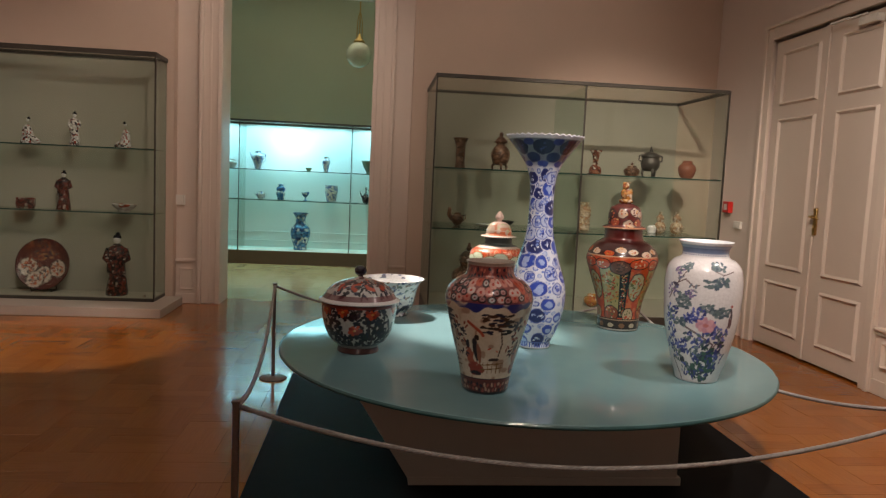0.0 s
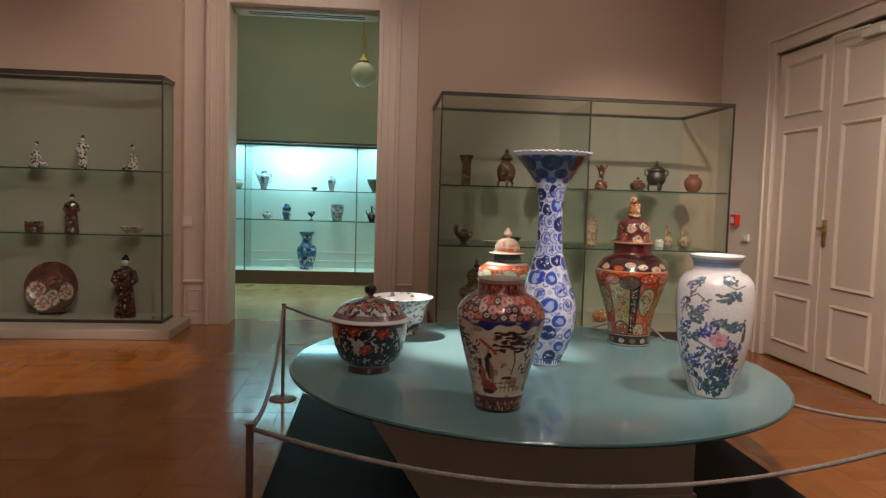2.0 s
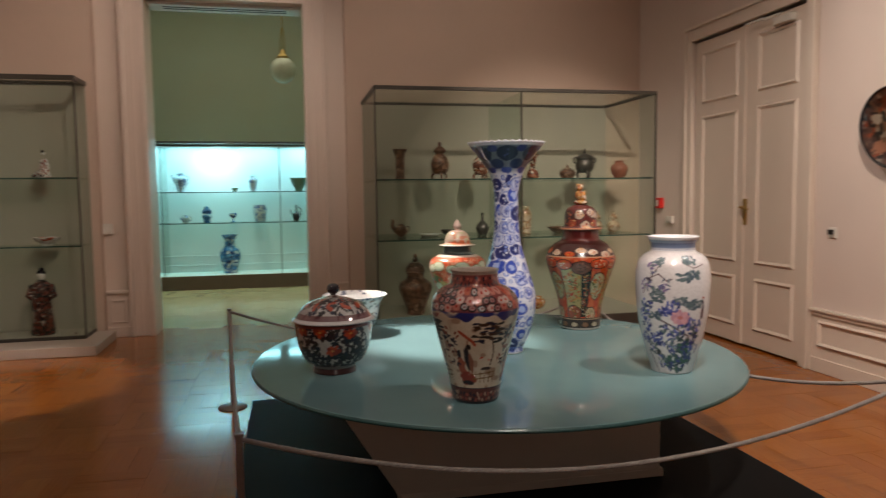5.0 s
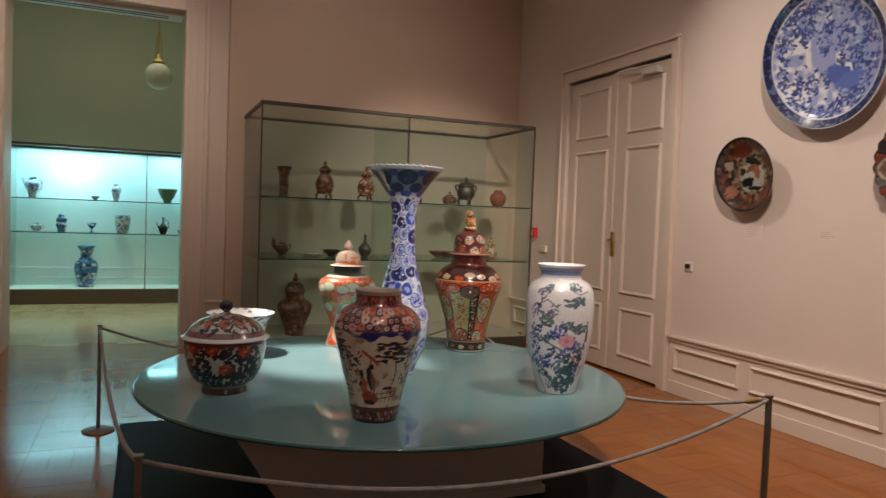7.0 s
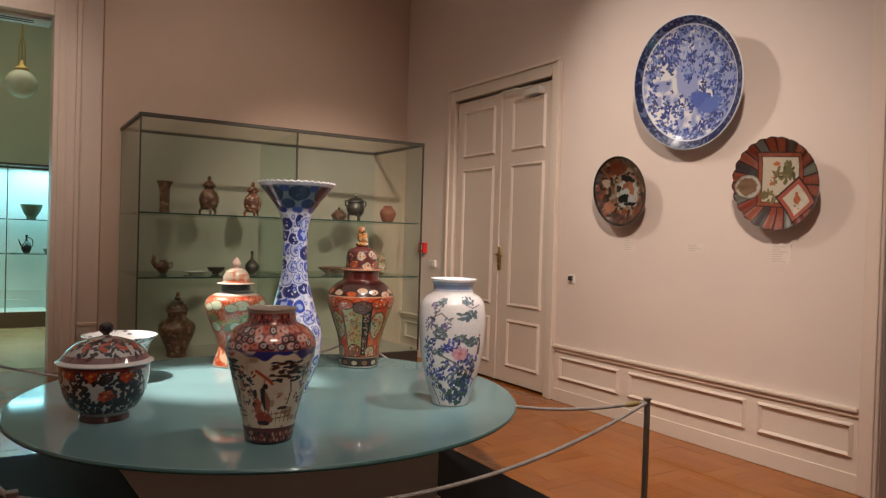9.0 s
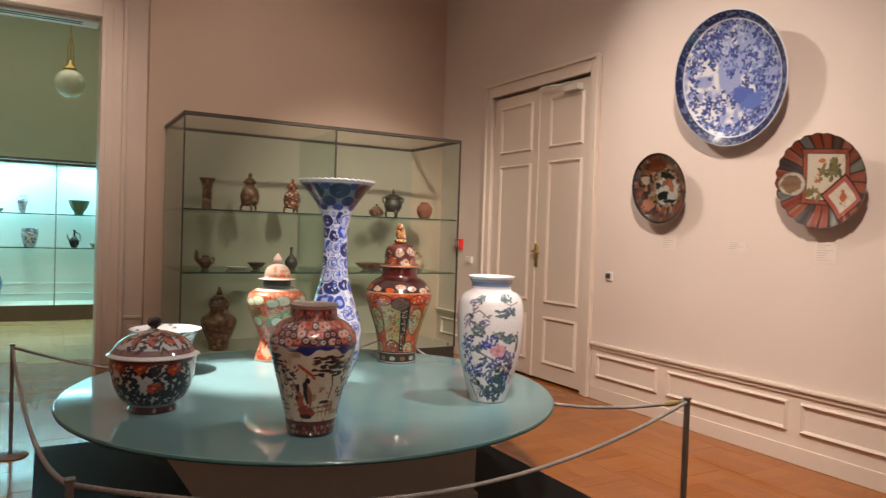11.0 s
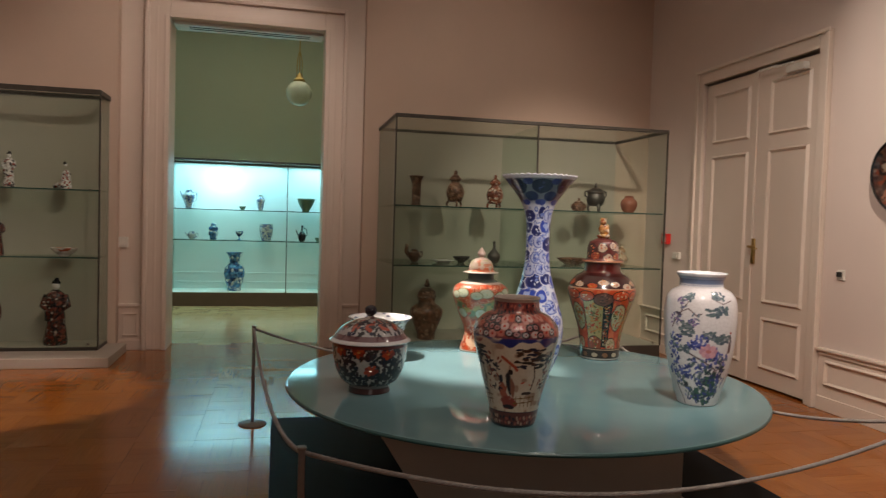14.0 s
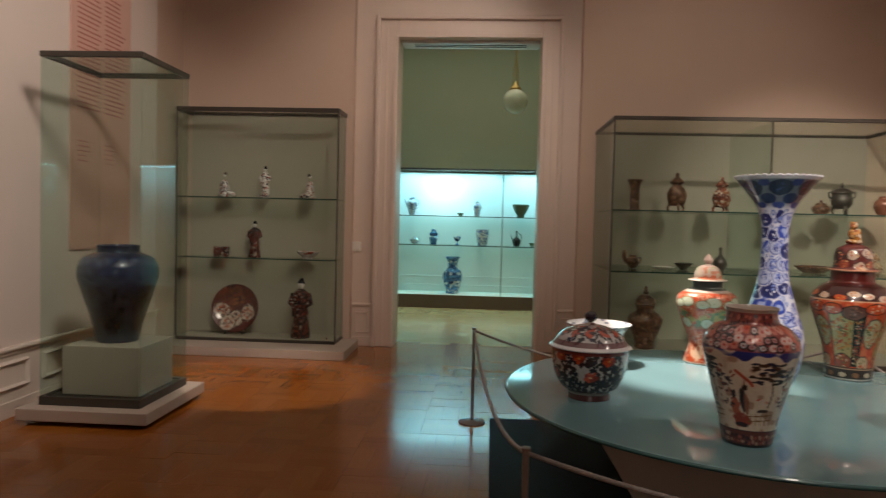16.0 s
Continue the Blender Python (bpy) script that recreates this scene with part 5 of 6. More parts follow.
lid = part("lid", lathe("lid", [(0.080, 0.0), (0.108, 0.001), (0.110, 0.006), (0.090, 0.012), (0.079, 0.018), (0.077, 0.04), (0.062, 0.075), (0.035, 0.092), (0.016, 0.096), (0.014, 0.102), (0.024, 0.112), (0.026, 0.124), (0.018, 0.140), (0.006, 0.156), (0.0005, 0.162)], M_GLAZE, 80, 100, paint_lid_orange), M_GLAZE, jar)
lid.location = (0, 0, 0.489)


# --- the covered bowl and the flared bowl
def paint_bowl(U, Z, X, Y, inside):
    R = 0.165
    L = 2 * math.pi * R
    b = unrolled(R, (0.40, 0.385, 0.36), 51)(U, Z)
    g = b.rng
    for s, h in b.scatter(-L / 2, L / 2 - 0.05, 0.05, 0.24, 0.085):
        s, h = s + g.uniform(-0.02, 0.02), h + g.uniform(-0.015, 0.015)
        b.leaves(s + 0.03, h, 0.046, 44, 0.011, ((0.016, 0.018, 0.030), (0.02, 0.025, 0.05), (0.05, 0.03, 0.04), (0.03, 0.03, 0.03)))
        if g.random() < 0.55:
            for k in range(7):
                a = k * 0.9
                b.blot(s + 0.018 * math.cos(a), h + 0.011 * math.sin(a), 0.014, 0.009, (0.42, 0.09, 0.03) if k % 3 else (0.26, 0.045, 0.02), a * 57, 0.5)
            b.blot(s, h, 0.007, 0.005, (0.45, 0.24, 0.08))
    b.band(0.222, 0.30, (0.20, 0.04, 0.035))
    b.band(0.027, 0.042, (0.40, 0.36, 0.34))
    b.band(-0.01, 0.028, (0.10, 0.05, 0.05))
    b.lay(inside * 1.0, (0.6, 0.58, 0.56))
    return np.clip(b.c, 0, 1)**1.35


def paint_bowl_lid(U, Z, X, Y, inside):
    b = Brush(X, Y, (0.48, 0.46, 0.45), None, 57)
    g = b.rng
    for k in range(11):
        a, r = 2 * math.pi * k / 11 + 0.3, 0.118
        s, h = r * math.cos(a), r * math.sin(a)
        b.leaves(s, h, 0.045, 24, 0.010, ((0.014, 0.014, 0.028), (0.02, 0.024, 0.07), (0.05, 0.02, 0.03)))
        b.blot(r * 0.95 * math.cos(a + 0.28), r * 0.95 * math.sin(a + 0.28), 0.026, 0.019, (0.42, 0.08, 0.03), a * 57, 0.5)
    for k in range(6):
        a = 2 * math.pi * k / 6
        b.leaves(0.07 * math.cos(a), 0.07 * math.sin(a), 0.03, 16, 0.009, ((0.02, 0.02, 0.04), (0.06, 0.03, 0.05), (0.5, 0.09, 0.03)))
    rad = np.hypot(X, Y)
    b.lay(np.clip((0.042 - rad) / 0.01, 0, 1), (0.16, 0.05, 0.05))
    b.lay(np.clip((0.055 - rad) / 0.01, 0, 1) * np.clip((b.n(90) - 0.5) * 6, 0, 1), (0.5, 0.42, 0.38))
    b.lay(((rad > 0.172) | (Z < 0.012)) * 1.0, (0.62, 0.60, 0.60))
    b.lay(((rad > 0.157) & (rad < 0.173) & (Z > 0.012)) * 0.8, (0.16, 0.05, 0.06))
    return np.clip(b.c, 0, 1)**1.3


bowl = thing("covered_bowl", (-0.769, 3.60, TZ), "black, white and orange floral porcelain bowl with a knobbed lid", "bowl", "porcelain on the table")
BW = [(0.092, 0.0), (0.098, 0.003), (0.095, 0.025), (0.100, 0.036), (0.132, 0.060), (0.158, 0.11), (0.172, 0.17), (0.176, 0.225), (0.177, 0.238)]
part("body", lathe("body", BW, M_GLAZE, 130, 280, paint_bowl), M_GLAZE, bowl)
lid = part("lid", lathe("lid", [(0.178, 0.0), (0.188, 0.002), (0.189, 0.008), (0.176, 0.014), (0.165, 0.028), (0.145, 0.056), (0.110, 0.082), (0.065, 0.098), (0.030, 0.106), (0.014, 0.112), (0.010, 0.116), (0.001, 0.118)], M_GLAZE, 110, 240, paint_bowl_lid), M_GLAZE, bowl)
lid.location = (0, 0, 0.238)
KNOB = plain("black_glaze", (0.012, 0.008, 0.014), 0.12, coat=0.5)
k = part("knob", lathe("knob", [(0.012, 0.0), (0.013, 0.006), (0.024, 0.014), (0.029, 0.028), (0.025, 0.043), (0.012, 0.052), (0.001, 0.054)], KNOB, 24, 36), KNOB, lid, "black ball knob")
k.location = (0, 0, 0.112)


def paint_flared(U, Z, X, Y, inside):
    R = 0.14
    L = 2 * math.pi * R
    b = unrolled(R, (0.74, 0.74, 0.73), 61)(U, Z)
    for s, h in b.scatter(-L / 2, L / 2 - 0.03, 0.05, 0.22, 0.06):
        b.leaves(s, h, 0.03, 8, 0.009, ((0.05, 0.08, 0.20), (0.20, 0.26, 0.24), (0.3, 0.2, 0.16), (0.25, 0.3, 0.4)))
    b.lay((b.h < 0.075) * np.clip((b.n(40) - 0.4) * 5, 0, 1), (0.04, 0.05, 0.09))
    b.lay(inside * 1.0, (0.80, 0.80, 0.80))
    b.lay(inside * ((Z > 0.20) & (b.n(45, 2) > 0.62)), (0.2, 0.22, 0.3))
    return b.c


FB = [(a * 1.10, z * 0.90) for a, z in [(0.080, 0.0), (0.085, 0.004), (0.083, 0.02), (0.090, 0.035), (0.115, 0.07), (0.128, 0.12), (0.135, 0.17), (0.150, 0.215), (0.172, 0.242), (0.174, 0.246), (0.170, 0.247), (0.146, 0.218), (0.130, 0.17), (0.122, 0.12), (0.10, 0.06), (0.001, 0.045)]]
placed("flared_bowl", lathe("flared_bowl", FB, M_GLAZE, 120, 160, paint_flared), (-0.59, 4.52, TZ), "white flared porcelain bowl with dark floral sides", "bowl", "porcelain on the table")


# --- the dark blue jar in the vitrine
def paint_dark(U, Z, X, Y, inside):
    R = 0.23
    L = 2 * math.pi * R
    b = unrolled(R, (0.028, 0.040, 0.075), 71)(U, Z)
    blue, night, pale = (0.035, 0.06, 0.15), (0.008, 0.010, 0.014), (0.16, 0.21, 0.30)
    b.lay(np.clip((b.h - 0.34) / 0.08, 0, 1), blue)
    n1 = 0.6 * b.n(14, 1) + 0.4 * b.n(34, 2)
    for lev in (0.38, 0.50, 0.62):
        b.lay(np.clip(1.2 - np.abs(n1 - lev) / 0.016, 0, 1) * 0.8, (0.07, 0.10, 0.16))
    b.lay(np.clip((n1 - 0.66) * 12, 0, 1) * 0.7, (0.09, 0.12, 0.17))
    b.lay(np.clip((0.34 - n1) * 12, 0, 1), night)
    for s, h in b.scatter(-L / 2, L / 2, 0.10, 0.34, 0.085):
        b.leaves(s, h, 0.045, 12, 0.014, (night, (0.055, 0.065, 0.060), (0.022, 0.028, 0.028)))
    for s, h in b.scatter(-L / 2, L / 2, 0.47, 0.56, 0.075):
        b.floret(s, h, 0.026, (0.06, 0.09, 0.19), pale, 6)
        b.leaves(s + 0.035, h, 0.02, 5, 0.009, (night, (0.05, 0.08, 0.17)))
    wave = 0.42 + 0.016 * np.sin(b.s / R * 10)
    b.lay(np.clip(1.3 - np.abs(b.h - wave) / 0.007, 0, 1), pale, 0.8)
    b.lay(np.clip(1.3 - np.abs(b.h - wave + 0.022) / 0.005, 0, 1), pale, 0.45)
    b.band(0.585, 0.64, (0.035, 0.05, 0.10))
    b.band(-0.01, 0.05, (0.05, 0.06, 0.10))
    return np.clip(b.c, 0, 1)**1.12 * 0.62


VJ = [(0.125, 0.0), (0.132, 0.005), (0.136, 0.03), (0.155, 0.11), (0.195, 0.24), (0.235, 0.37), (0.255, 0.45), (0.248, 0.51), (0.215, 0.56), (0.155, 0.588), (0.135, 0.595), (0.132, 0.625), (0.137, 0.64), (0.130, 0.64), (0.124, 0.6)]
placed("vase", lathe("vase", VJ, M_GLAZE, 150, 240, paint_dark), (-3.73, 4.86, 0.4705), "dark blue glazed jar on the beige display block", "vase")


# ---------------- dishes on the wall ----------------
def hung(name, me, y, z, out, tilt, label):
    ob = new(name, me)
    m = Matrix(((0, 0, -1, 0), (-1, 0, 0, 0), (0, 1, 0, 0), (0, 0, 0, 1)))
    ob.matrix_basis = Matrix.Translation((RX - out, y, z)) @ Matrix.Rotation(radians(-tilt), 4, "Y") @ m
    tagged(ob, label, "dish", "dishes on the wall")
    # hooks that hold it off the wall
    hook = bmesh.new()
    r = max(v.co.xy.length for v in me.vertices)
    inv = ob.matrix_basis.inverted()
    for a, b in (((RX, y - 0.35 * r, z - 0.1), (RX - out + 0.05, y - 0.35 * r, z - 0.1)), ((RX, y + 0.35 * r, z - 0.1), (RX - out + 0.05, y + 0.35 * r, z - 0.1))):
        tube(hook, [inv @ Vector(a), inv @ Vector(b)], 0.006, 8)
    part("hanger", hook, M_POST, ob)
    return ob


def paint_blue_dish(U, Z, X, Y, inside):
    r = np.hypot(X, Y) / 0.435
    b = Brush(X, Y, (0.70, 0.70, 0.72), None, 81)
    b.lay(np.clip((lattice(X * 13 + 9, Y * 13 + 9, 5) * 0.6 + lattice(X * 30 + 9, Y * 30 + 9, 6) * 0.4 + 0.35 * (X - 0.3 * Y) - 0.36) * 5, 0, 0.85), (0.22, 0.28, 0.56))
    g = b.rng
    for _ in range(420):
        a, d = g.uniform(0, 6.283), 0.37 * math.sqrt(g.random())
        x, y = d * math.cos(a), d * math.sin(a)
        if ((x + 0.15) / 0.15)**2 + ((y + 0.01) / 0.11)**2 < g.uniform(0.6, 1.15):
            continue
        if ((x + 0.06) / 0.16)**2 + ((y + 0.22) / 0.05)**2 < g.uniform(0.3, 1.2):
            continue
        b.leaves(x, y, 0.028, 4, 0.013, ((0.05, 0.08, 0.32), (0.12, 0.18, 0.46), (0.07, 0.09, 0.20), (0.25, 0.32, 0.58), (0.03, 0.05, 0.20)))
    b.blot(0.07, -0.12, 0.09, 0.055, (0.08, 0.13, 0.42), -25, 0.3)
    b.blot(0.13, -0.16, 0.10, 0.045, (0.10, 0.16, 0.46), 20, 0.3)
    for x, y in ((0.10, 0.27), (0.22, 0.15), (-0.04, 0.22), (0.15, 0.04)):
        b.leaves(x, y, 0.05, 22, 0.016, ((0.36, 0.42, 0.62), (0.22, 0.28, 0.52), (0.44, 0.48, 0.66), (0.10, 0.14, 0.38)))
    for k, (x, y) in enumerate(((-0.16, -0.03), (-0.19, 0.03), (-0.09, -0.07), (-0.23, -0.06))):
        b.blot(x, y, 0.022, 0.006, (0.06, 0.08, 0.22), 40 * k - 30, 0.3)
        b.blot(x, y, 0.008, 0.018, (0.06, 0.08, 0.22), 40 * k, 0.3)
    rim = np.clip((r - 0.865) / 0.012, 0, 1)
    b.lay(rim, (0.012, 0.02, 0.075))
    b.lay(rim * np.clip((lattice(X * 70, Y * 70, 9) - 0.55) * 6, 0, 1), (0.10, 0.13, 0.25))
    b.lay(((r > 0.845) & (r < 0.868)) * 0.8, (0.62, 0.64, 0.70))
    b.lay((~inside) * 1.0, (0.6, 0.62, 0.68))
    return b.c


D1 = [(0.001, -0.050), (0.22, -0.052), (0.225, -0.060), (0.235, -0.060), (0.24, -0.050), (0.34, -0.020), (0.42, 0.025), (0.435, 0.037), (0.433, 0.041), (0.425, 0.040), (0.37, 0.012), (0.33, -0.006), (0.25, -0.025), (0.12, -0.033), (0.001, -0.034)]
hung("wall_dish", lathe("wall_dish", D1, M_GLAZE_S, 190, 300, paint_blue_dish), 3.455, 2.392, 0.12, 9, "very large blue-and-white porcelain dish hung on the wall")


def paint_dark_dish(U, Z, X, Y, inside):
    R = 0.26
    r = np.hypot(X, Y) / R
    b = Brush(X, Y, (0.26, 0.15, 0.09), None, 91)
    b.lay(np.clip((lattice(X * 26, Y * 26, 3) - 0.55) * 6, 0, 1), (0.40, 0.31, 0.24))
    b.lay(np.clip((lattice(X * 34 + 5, Y * 34, 4) - 0.58) * 7, 0, 1), (0.34, 0.10, 0.04))
    b.lay(np.clip((lattice(X * 40 + 5, Y * 40 + 3, 6) - 0.52) * 7, 0, 1), (0.05, 0.035, 0.03))
    b.lay(np.clip((r - 0.62) / 0.1, 0, 0.7) * np.clip((lattice(X * 30, Y * 30 + 7, 8) - 0.35) * 4, 0, 1), (0.13, 0.07, 0.06))
    b.blot(-0.02, 0.17, 0.085, 0.05, (0.20, 0.06, 0.03), 15, 0.25)
    b.blot(0.04, 0.0, 0.125, 0.13, (0.40, 0.30, 0.22), 0, 0.2)
    b.blot(0.05, -0.02, 0.10, 0.10, (0.56, 0.56, 0.54), 0, 0.3)
    b.blot(0.06, 0.085, 0.07, 0.025, (0.02, 0.018, 0.02), -15, 0.3)
    b.blot(0.01, -0.055, 0.05, 0.035, (0.02, 0.018, 0.02), 10, 0.3)
    b.blot(0.07, -0.095, 0.06, 0.014, (0.02, 0.018, 0.02), 0, 0.3)
    b.blot(0.08, 0.02, 0.025, 0.05, (0.45, 0.22, 0.12), 20, 0.4)
    b.blot(0.03, 0.035, 0.05, 0.018, (0.36, 0.16, 0.10), 30, 0.4)
    b.blot(-0.04, 0.02, 0.025, 0.02, (0.05, 0.04, 0.04), 0, 0.4)
    b.blot(-0.13, -0.12, 0.05, 0.045, (0.45, 0.24, 0.16), 0, 0.4)
    b.blot(-0.15, 0.06, 0.035, 0.03, (0.50, 0.42, 0.34), 0, 0.4)
    b.lay(np.clip((r - 0.92) / 0.012, 0, 1), (0.02, 0.018, 0.022))
    b.lay((~inside) * 1.0, (0.35, 0.3, 0.28))
    return np.clip(b.c, 0, 1)**1.3 * 0.75


D2 = [(0.001, -0.03), (0.12, -0.032), (0.13, -0.038), (0.138, -0.03), (0.20, -0.012), (0.255, 0.022), (0.259, 0.027), (0.254, 0.028), (0.205, 0.002), (0.15, -0.014), (0.001, -0.018)]
hung("wall_dish", lathe("wall_dish", D2, M_GLAZE_S, 120, 220, paint_dark_dish), 4.05, 1.705, 0.09, 7, "dark-rimmed brown, black and white dish hung on the wall")


def paint_red_dish(U, Z, X, Y, inside):
    R = 0.275
    r = np.hypot(X, Y) / R
    a = (U * 24 + 0.3) % 1
    k = np.floor(U * 24 + 0.3).astype(int) % 24
    pal = np.array([(0.34, 0.075, 0.04), (0.20, 0.20, 0.18), (0.30, 0.06, 0.035), (0.40, 0.12, 0.07), (0.08, 0.06, 0.06), (0.36, 0.09, 0.05)])
    b = Brush(X, Y, (0.3, 0.08, 0.05), None, 97)
    b.c = pal[k % 6] * 0.72
    b.lay((np.abs(a - 0.5) > 0.44) * 1.0, (0.04, 0.02, 0.02))
    # cream picture panel in a brown frame
    def slab(cx, cy, wx, wy, colour, rot=0.0, diamond=False):
        ca, sa = math.cos(radians(rot)), math.sin(radians(rot))
        dx, dy = X - cx, Y - cy
        p, q = np.abs(dx * ca + dy * sa) / wx, np.abs(-dx * sa + dy * ca) / wy
        d = np.maximum(p, q)
        b.lay(np.clip((1 - d) / 0.03 + 0.5, 0, 1), colour)
    slab(0.015, 0.02, 0.145, 0.165, (0.04, 0.02, 0.02), -5)
    slab(0.015, 0.02, 0.138, 0.158, (0.30, 0.075, 0.04), -5)
    slab(0.015, 0.02, 0.118, 0.138, (0.04, 0.02, 0.02), -5)
    slab(0.015, 0.02, 0.113, 0.133, (0.60, 0.53, 0.42), -5)
    b.leaves(0.05, 0.06, 0.06, 26, 0.020, ((0.15, 0.14, 0.06), (0.20, 0.17, 0.08), (0.10, 0.09, 0.05)))
    b.leaves(-0.06, -0.07, 0.045, 16, 0.016, ((0.17, 0.15, 0.06), (0.22, 0.18, 0.08)))
    b.leaves(-0.03, 0.02, 0.05, 10, 0.010, ((0.20, 0.17, 0.08), (0.50, 0.2, 0.08)))
    b.blot(0.0, 0.115, 0.02, 0.014, (0.52, 0.15, 0.06), 0, 0.4)
    b.blot(-0.04, 0.0, 0.012, 0.01, (0.50, 0.16, 0.07), 0, 0.4)
    b.blot(-0.185, -0.01, 0.078, 0.074, (0.04, 0.02, 0.02), 0, 0.03)
    b.blot(-0.185, -0.01, 0.072, 0.068, (0.52, 0.48, 0.40), 0, 0.03)
    b.blot(-0.19, -0.01, 0.055, 0.054, (0.20, 0.12, 0.07), 0, 0.15)
    slab(0.115, -0.10, 0.098, 0.098, (0.03, 0.015, 0.02), 38)
    slab(0.115, -0.10, 0.088, 0.088, (0.38, 0.10, 0.07), 38)
    slab(0.115, -0.10, 0.064, 0.064, (0.60, 0.54, 0.44), 38)
    b.blot(0.115, -0.10, 0.020, 0.026, (0.44, 0.12, 0.05), 0, 0.2)
    b.blot(0.115, -0.065, 0.010, 0.012, (0.44, 0.12, 0.05), 0, 0.2)
    b.leaves(0.115, -0.125, 0.03, 5, 0.006, ((0.25, 0.20, 0.08), (0.42, 0.15, 0.06)))
    b.lay(np.clip((r - 0.97) / 0.012, 0, 1), (0.05, 0.03, 0.03))
    b.lay((~inside) * 1.0, (0.35, 0.3, 0.28))
    return b.c * 0.85


def lobed(U, R, Z):
    k = np.clip(R / 0.275, 0, 1)**3
    return R * (1 + 0.022 * k * (np.abs(np.cos(math.pi * U * 24)) - 0.6)), Z + 0.004 * k * np.cos(2 * math.pi * U * 24)


D3 = [(0.001, -0.03), (0.13, -0.032), (0.14, -0.038), (0.148, -0.03), (0.21, -0.012), (0.27, 0.022), (0.275, 0.027), (0.270, 0.028), (0.215, 0.002), (0.16, -0.014), (0.001, -0.018)]
hung("wall_dish", lathe("wall_dish", D3, M_GLAZE_S, 140, 288, paint_red_dish, lobed), 2.825, 1.70, 0.09, 7, "scalloped brick-red dish with cream picture panels on the wall")


# ---------------- small wares in the cases ----------------
S_BROWN = speckled("brown_ware", [(0.0, (0.10, 0.05, 0.03)), (0.3, (0.20, 0.10, 0.06)), (0.6, (0.14, 0.08, 0.05)), (0.85, (0.28, 0.18, 0.12))], 34, 0.3)
S_IMARI = speckled("red_ware", [(0.0, (0.24, 0.08, 0.05)), (0.3, (0.46, 0.38, 0.31)), (0.5, (0.10, 0.04, 0.03)), (0.8, (0.30, 0.13, 0.07))], 46, 0.2)
S_TAN = speckled("tan_ware", [(0.0, (0.44, 0.34, 0.22)), (0.4, (0.34, 0.20, 0.11)), (0.7, (0.50, 0.42, 0.32))], 50, 0.25)
S_BRONZE = plain("patinated_bronze", (0.09, 0.085, 0.075), 0.38, 0.55, 40, 0.4, 0.2)
S_REDPOT = plain("copper_red_glaze", (0.26, 0.10, 0.065), 0.25, 0.1, 40, 0.35)
S_BW = speckled("blue_white_ware", [(0.0, (0.66, 0.70, 0.74)), (0.45, (0.10, 0.17, 0.42)), (0.6, (0.60, 0.65, 0.72)), (0.85, (0.20, 0.28, 0.52))], 44, 0.15)
S_BLUE = speckled("strong_blue_ware", [(0.0, (0.05, 0.16, 0.40)), (0.3, (0.02, 0.05, 0.16)), (0.5, (0.10, 0.28, 0.55)), (0.78, (0.55, 0.62, 0.70))], 26, 0.15)
S_GREEN = plain("celadon_glaze", (0.12, 0.17, 0.11), 0.2, 0.0, 30, 0.3)
S_BLACK = plain("black_ware", (0.015, 0.014, 0.018), 0.2, 0.0, 30, 0.3)
S_PALE = plain("pale_glaze", (0.62, 0.62, 0.60), 0.18, 0.0, 30, 0.12)
S_SPOTTED = speckled("spotted_white_glaze", [(0.0, (0.66, 0.64, 0.62)), (0.72, (0.46, 0.12, 0.07)), (0.88, (0.64, 0.60, 0.56))], 26, 0.2)
S_KIMONO = speckled("robe_glaze", [(0.0, (0.16, 0.035, 0.025)), (0.3, (0.025, 0.018, 0.02)), (0.72, (0.34, 0.28, 0.24)), (0.8, (0.10, 0.035, 0.025))], 55, 0.15)
S_ROBE_W = speckled("white_robe_glaze", [(0.0, (0.62, 0.60, 0.58)), (0.5, (0.60, 0.58, 0.55)), (0.65, (0.32, 0.07, 0.05)), (0.82, (0.05, 0.04, 0.05))], 60, 0.2)


def ware(name, profile, material, at, label, category, group, rows=26, cols=26, turn=0.0, extras=()):
    """A small turned piece; extras: further parts (name, bmesh, material)."""
    me = lathe(name, profile, material, rows, cols)
    if not extras:
        return placed(name, me, at, label, category, group, turn)
    ob = thing(name, at, label, category, group, "", turn)
    part("body", me, material, ob)
    for nm, bm, mt in extras:
        part(nm, bm, mt, ob, "", True)
    return ob


def bent(points, radius, sides=8):
    bm = bmesh.new()
    tube(bm, points, radius, sides)
    return bm


def scaled(profile, r, h):
    return [(a * r, b * h) for a, b in profile]


BEAKER = [(0.62, 0), (0.70, 0.03), (0.62, 0.10), (0.55, 0.25), (0.60, 0.45), (0.58, 0.60), (0.62, 0.75), (0.80, 0.90), (1.0, 0.99), (0.97, 1.0), (0.74, 0.90), (0.54, 0.75)]
BALUSTER = [(0.50, 0), (0.56, 0.03), (0.55, 0.12), (0.78, 0.36), (1.0, 0.60), (0.94, 0.74), (0.60, 0.84), (0.50, 0.88), (0.56, 0.99), (0.50, 1.0), (0.44, 0.9)]
POT = [(0.40, 0), (0.48, 0.03), (0.80, 0.22), (1.0, 0.50), (0.90, 0.72), (0.55, 0.86), (0.50, 0.90), (0.58, 1.0), (0.50, 0.99), (0.42, 0.9)]
BOWLP = [(0.40, 0), (0.44, 0.06), (0.40, 0.14), (0.70, 0.45), (0.90, 0.78), (1.0, 1.0), (0.96, 1.0), (0.84, 0.75), (0.60, 0.40), (0.02, 0.24)]
PLATEP = [(0.50, 0), (0.55, 0.1), (0.80, 0.5), (1.0, 0.95), (0.99, 1.0), (0.76, 0.62), (0.50, 0.35), (0.02, 0.30)]
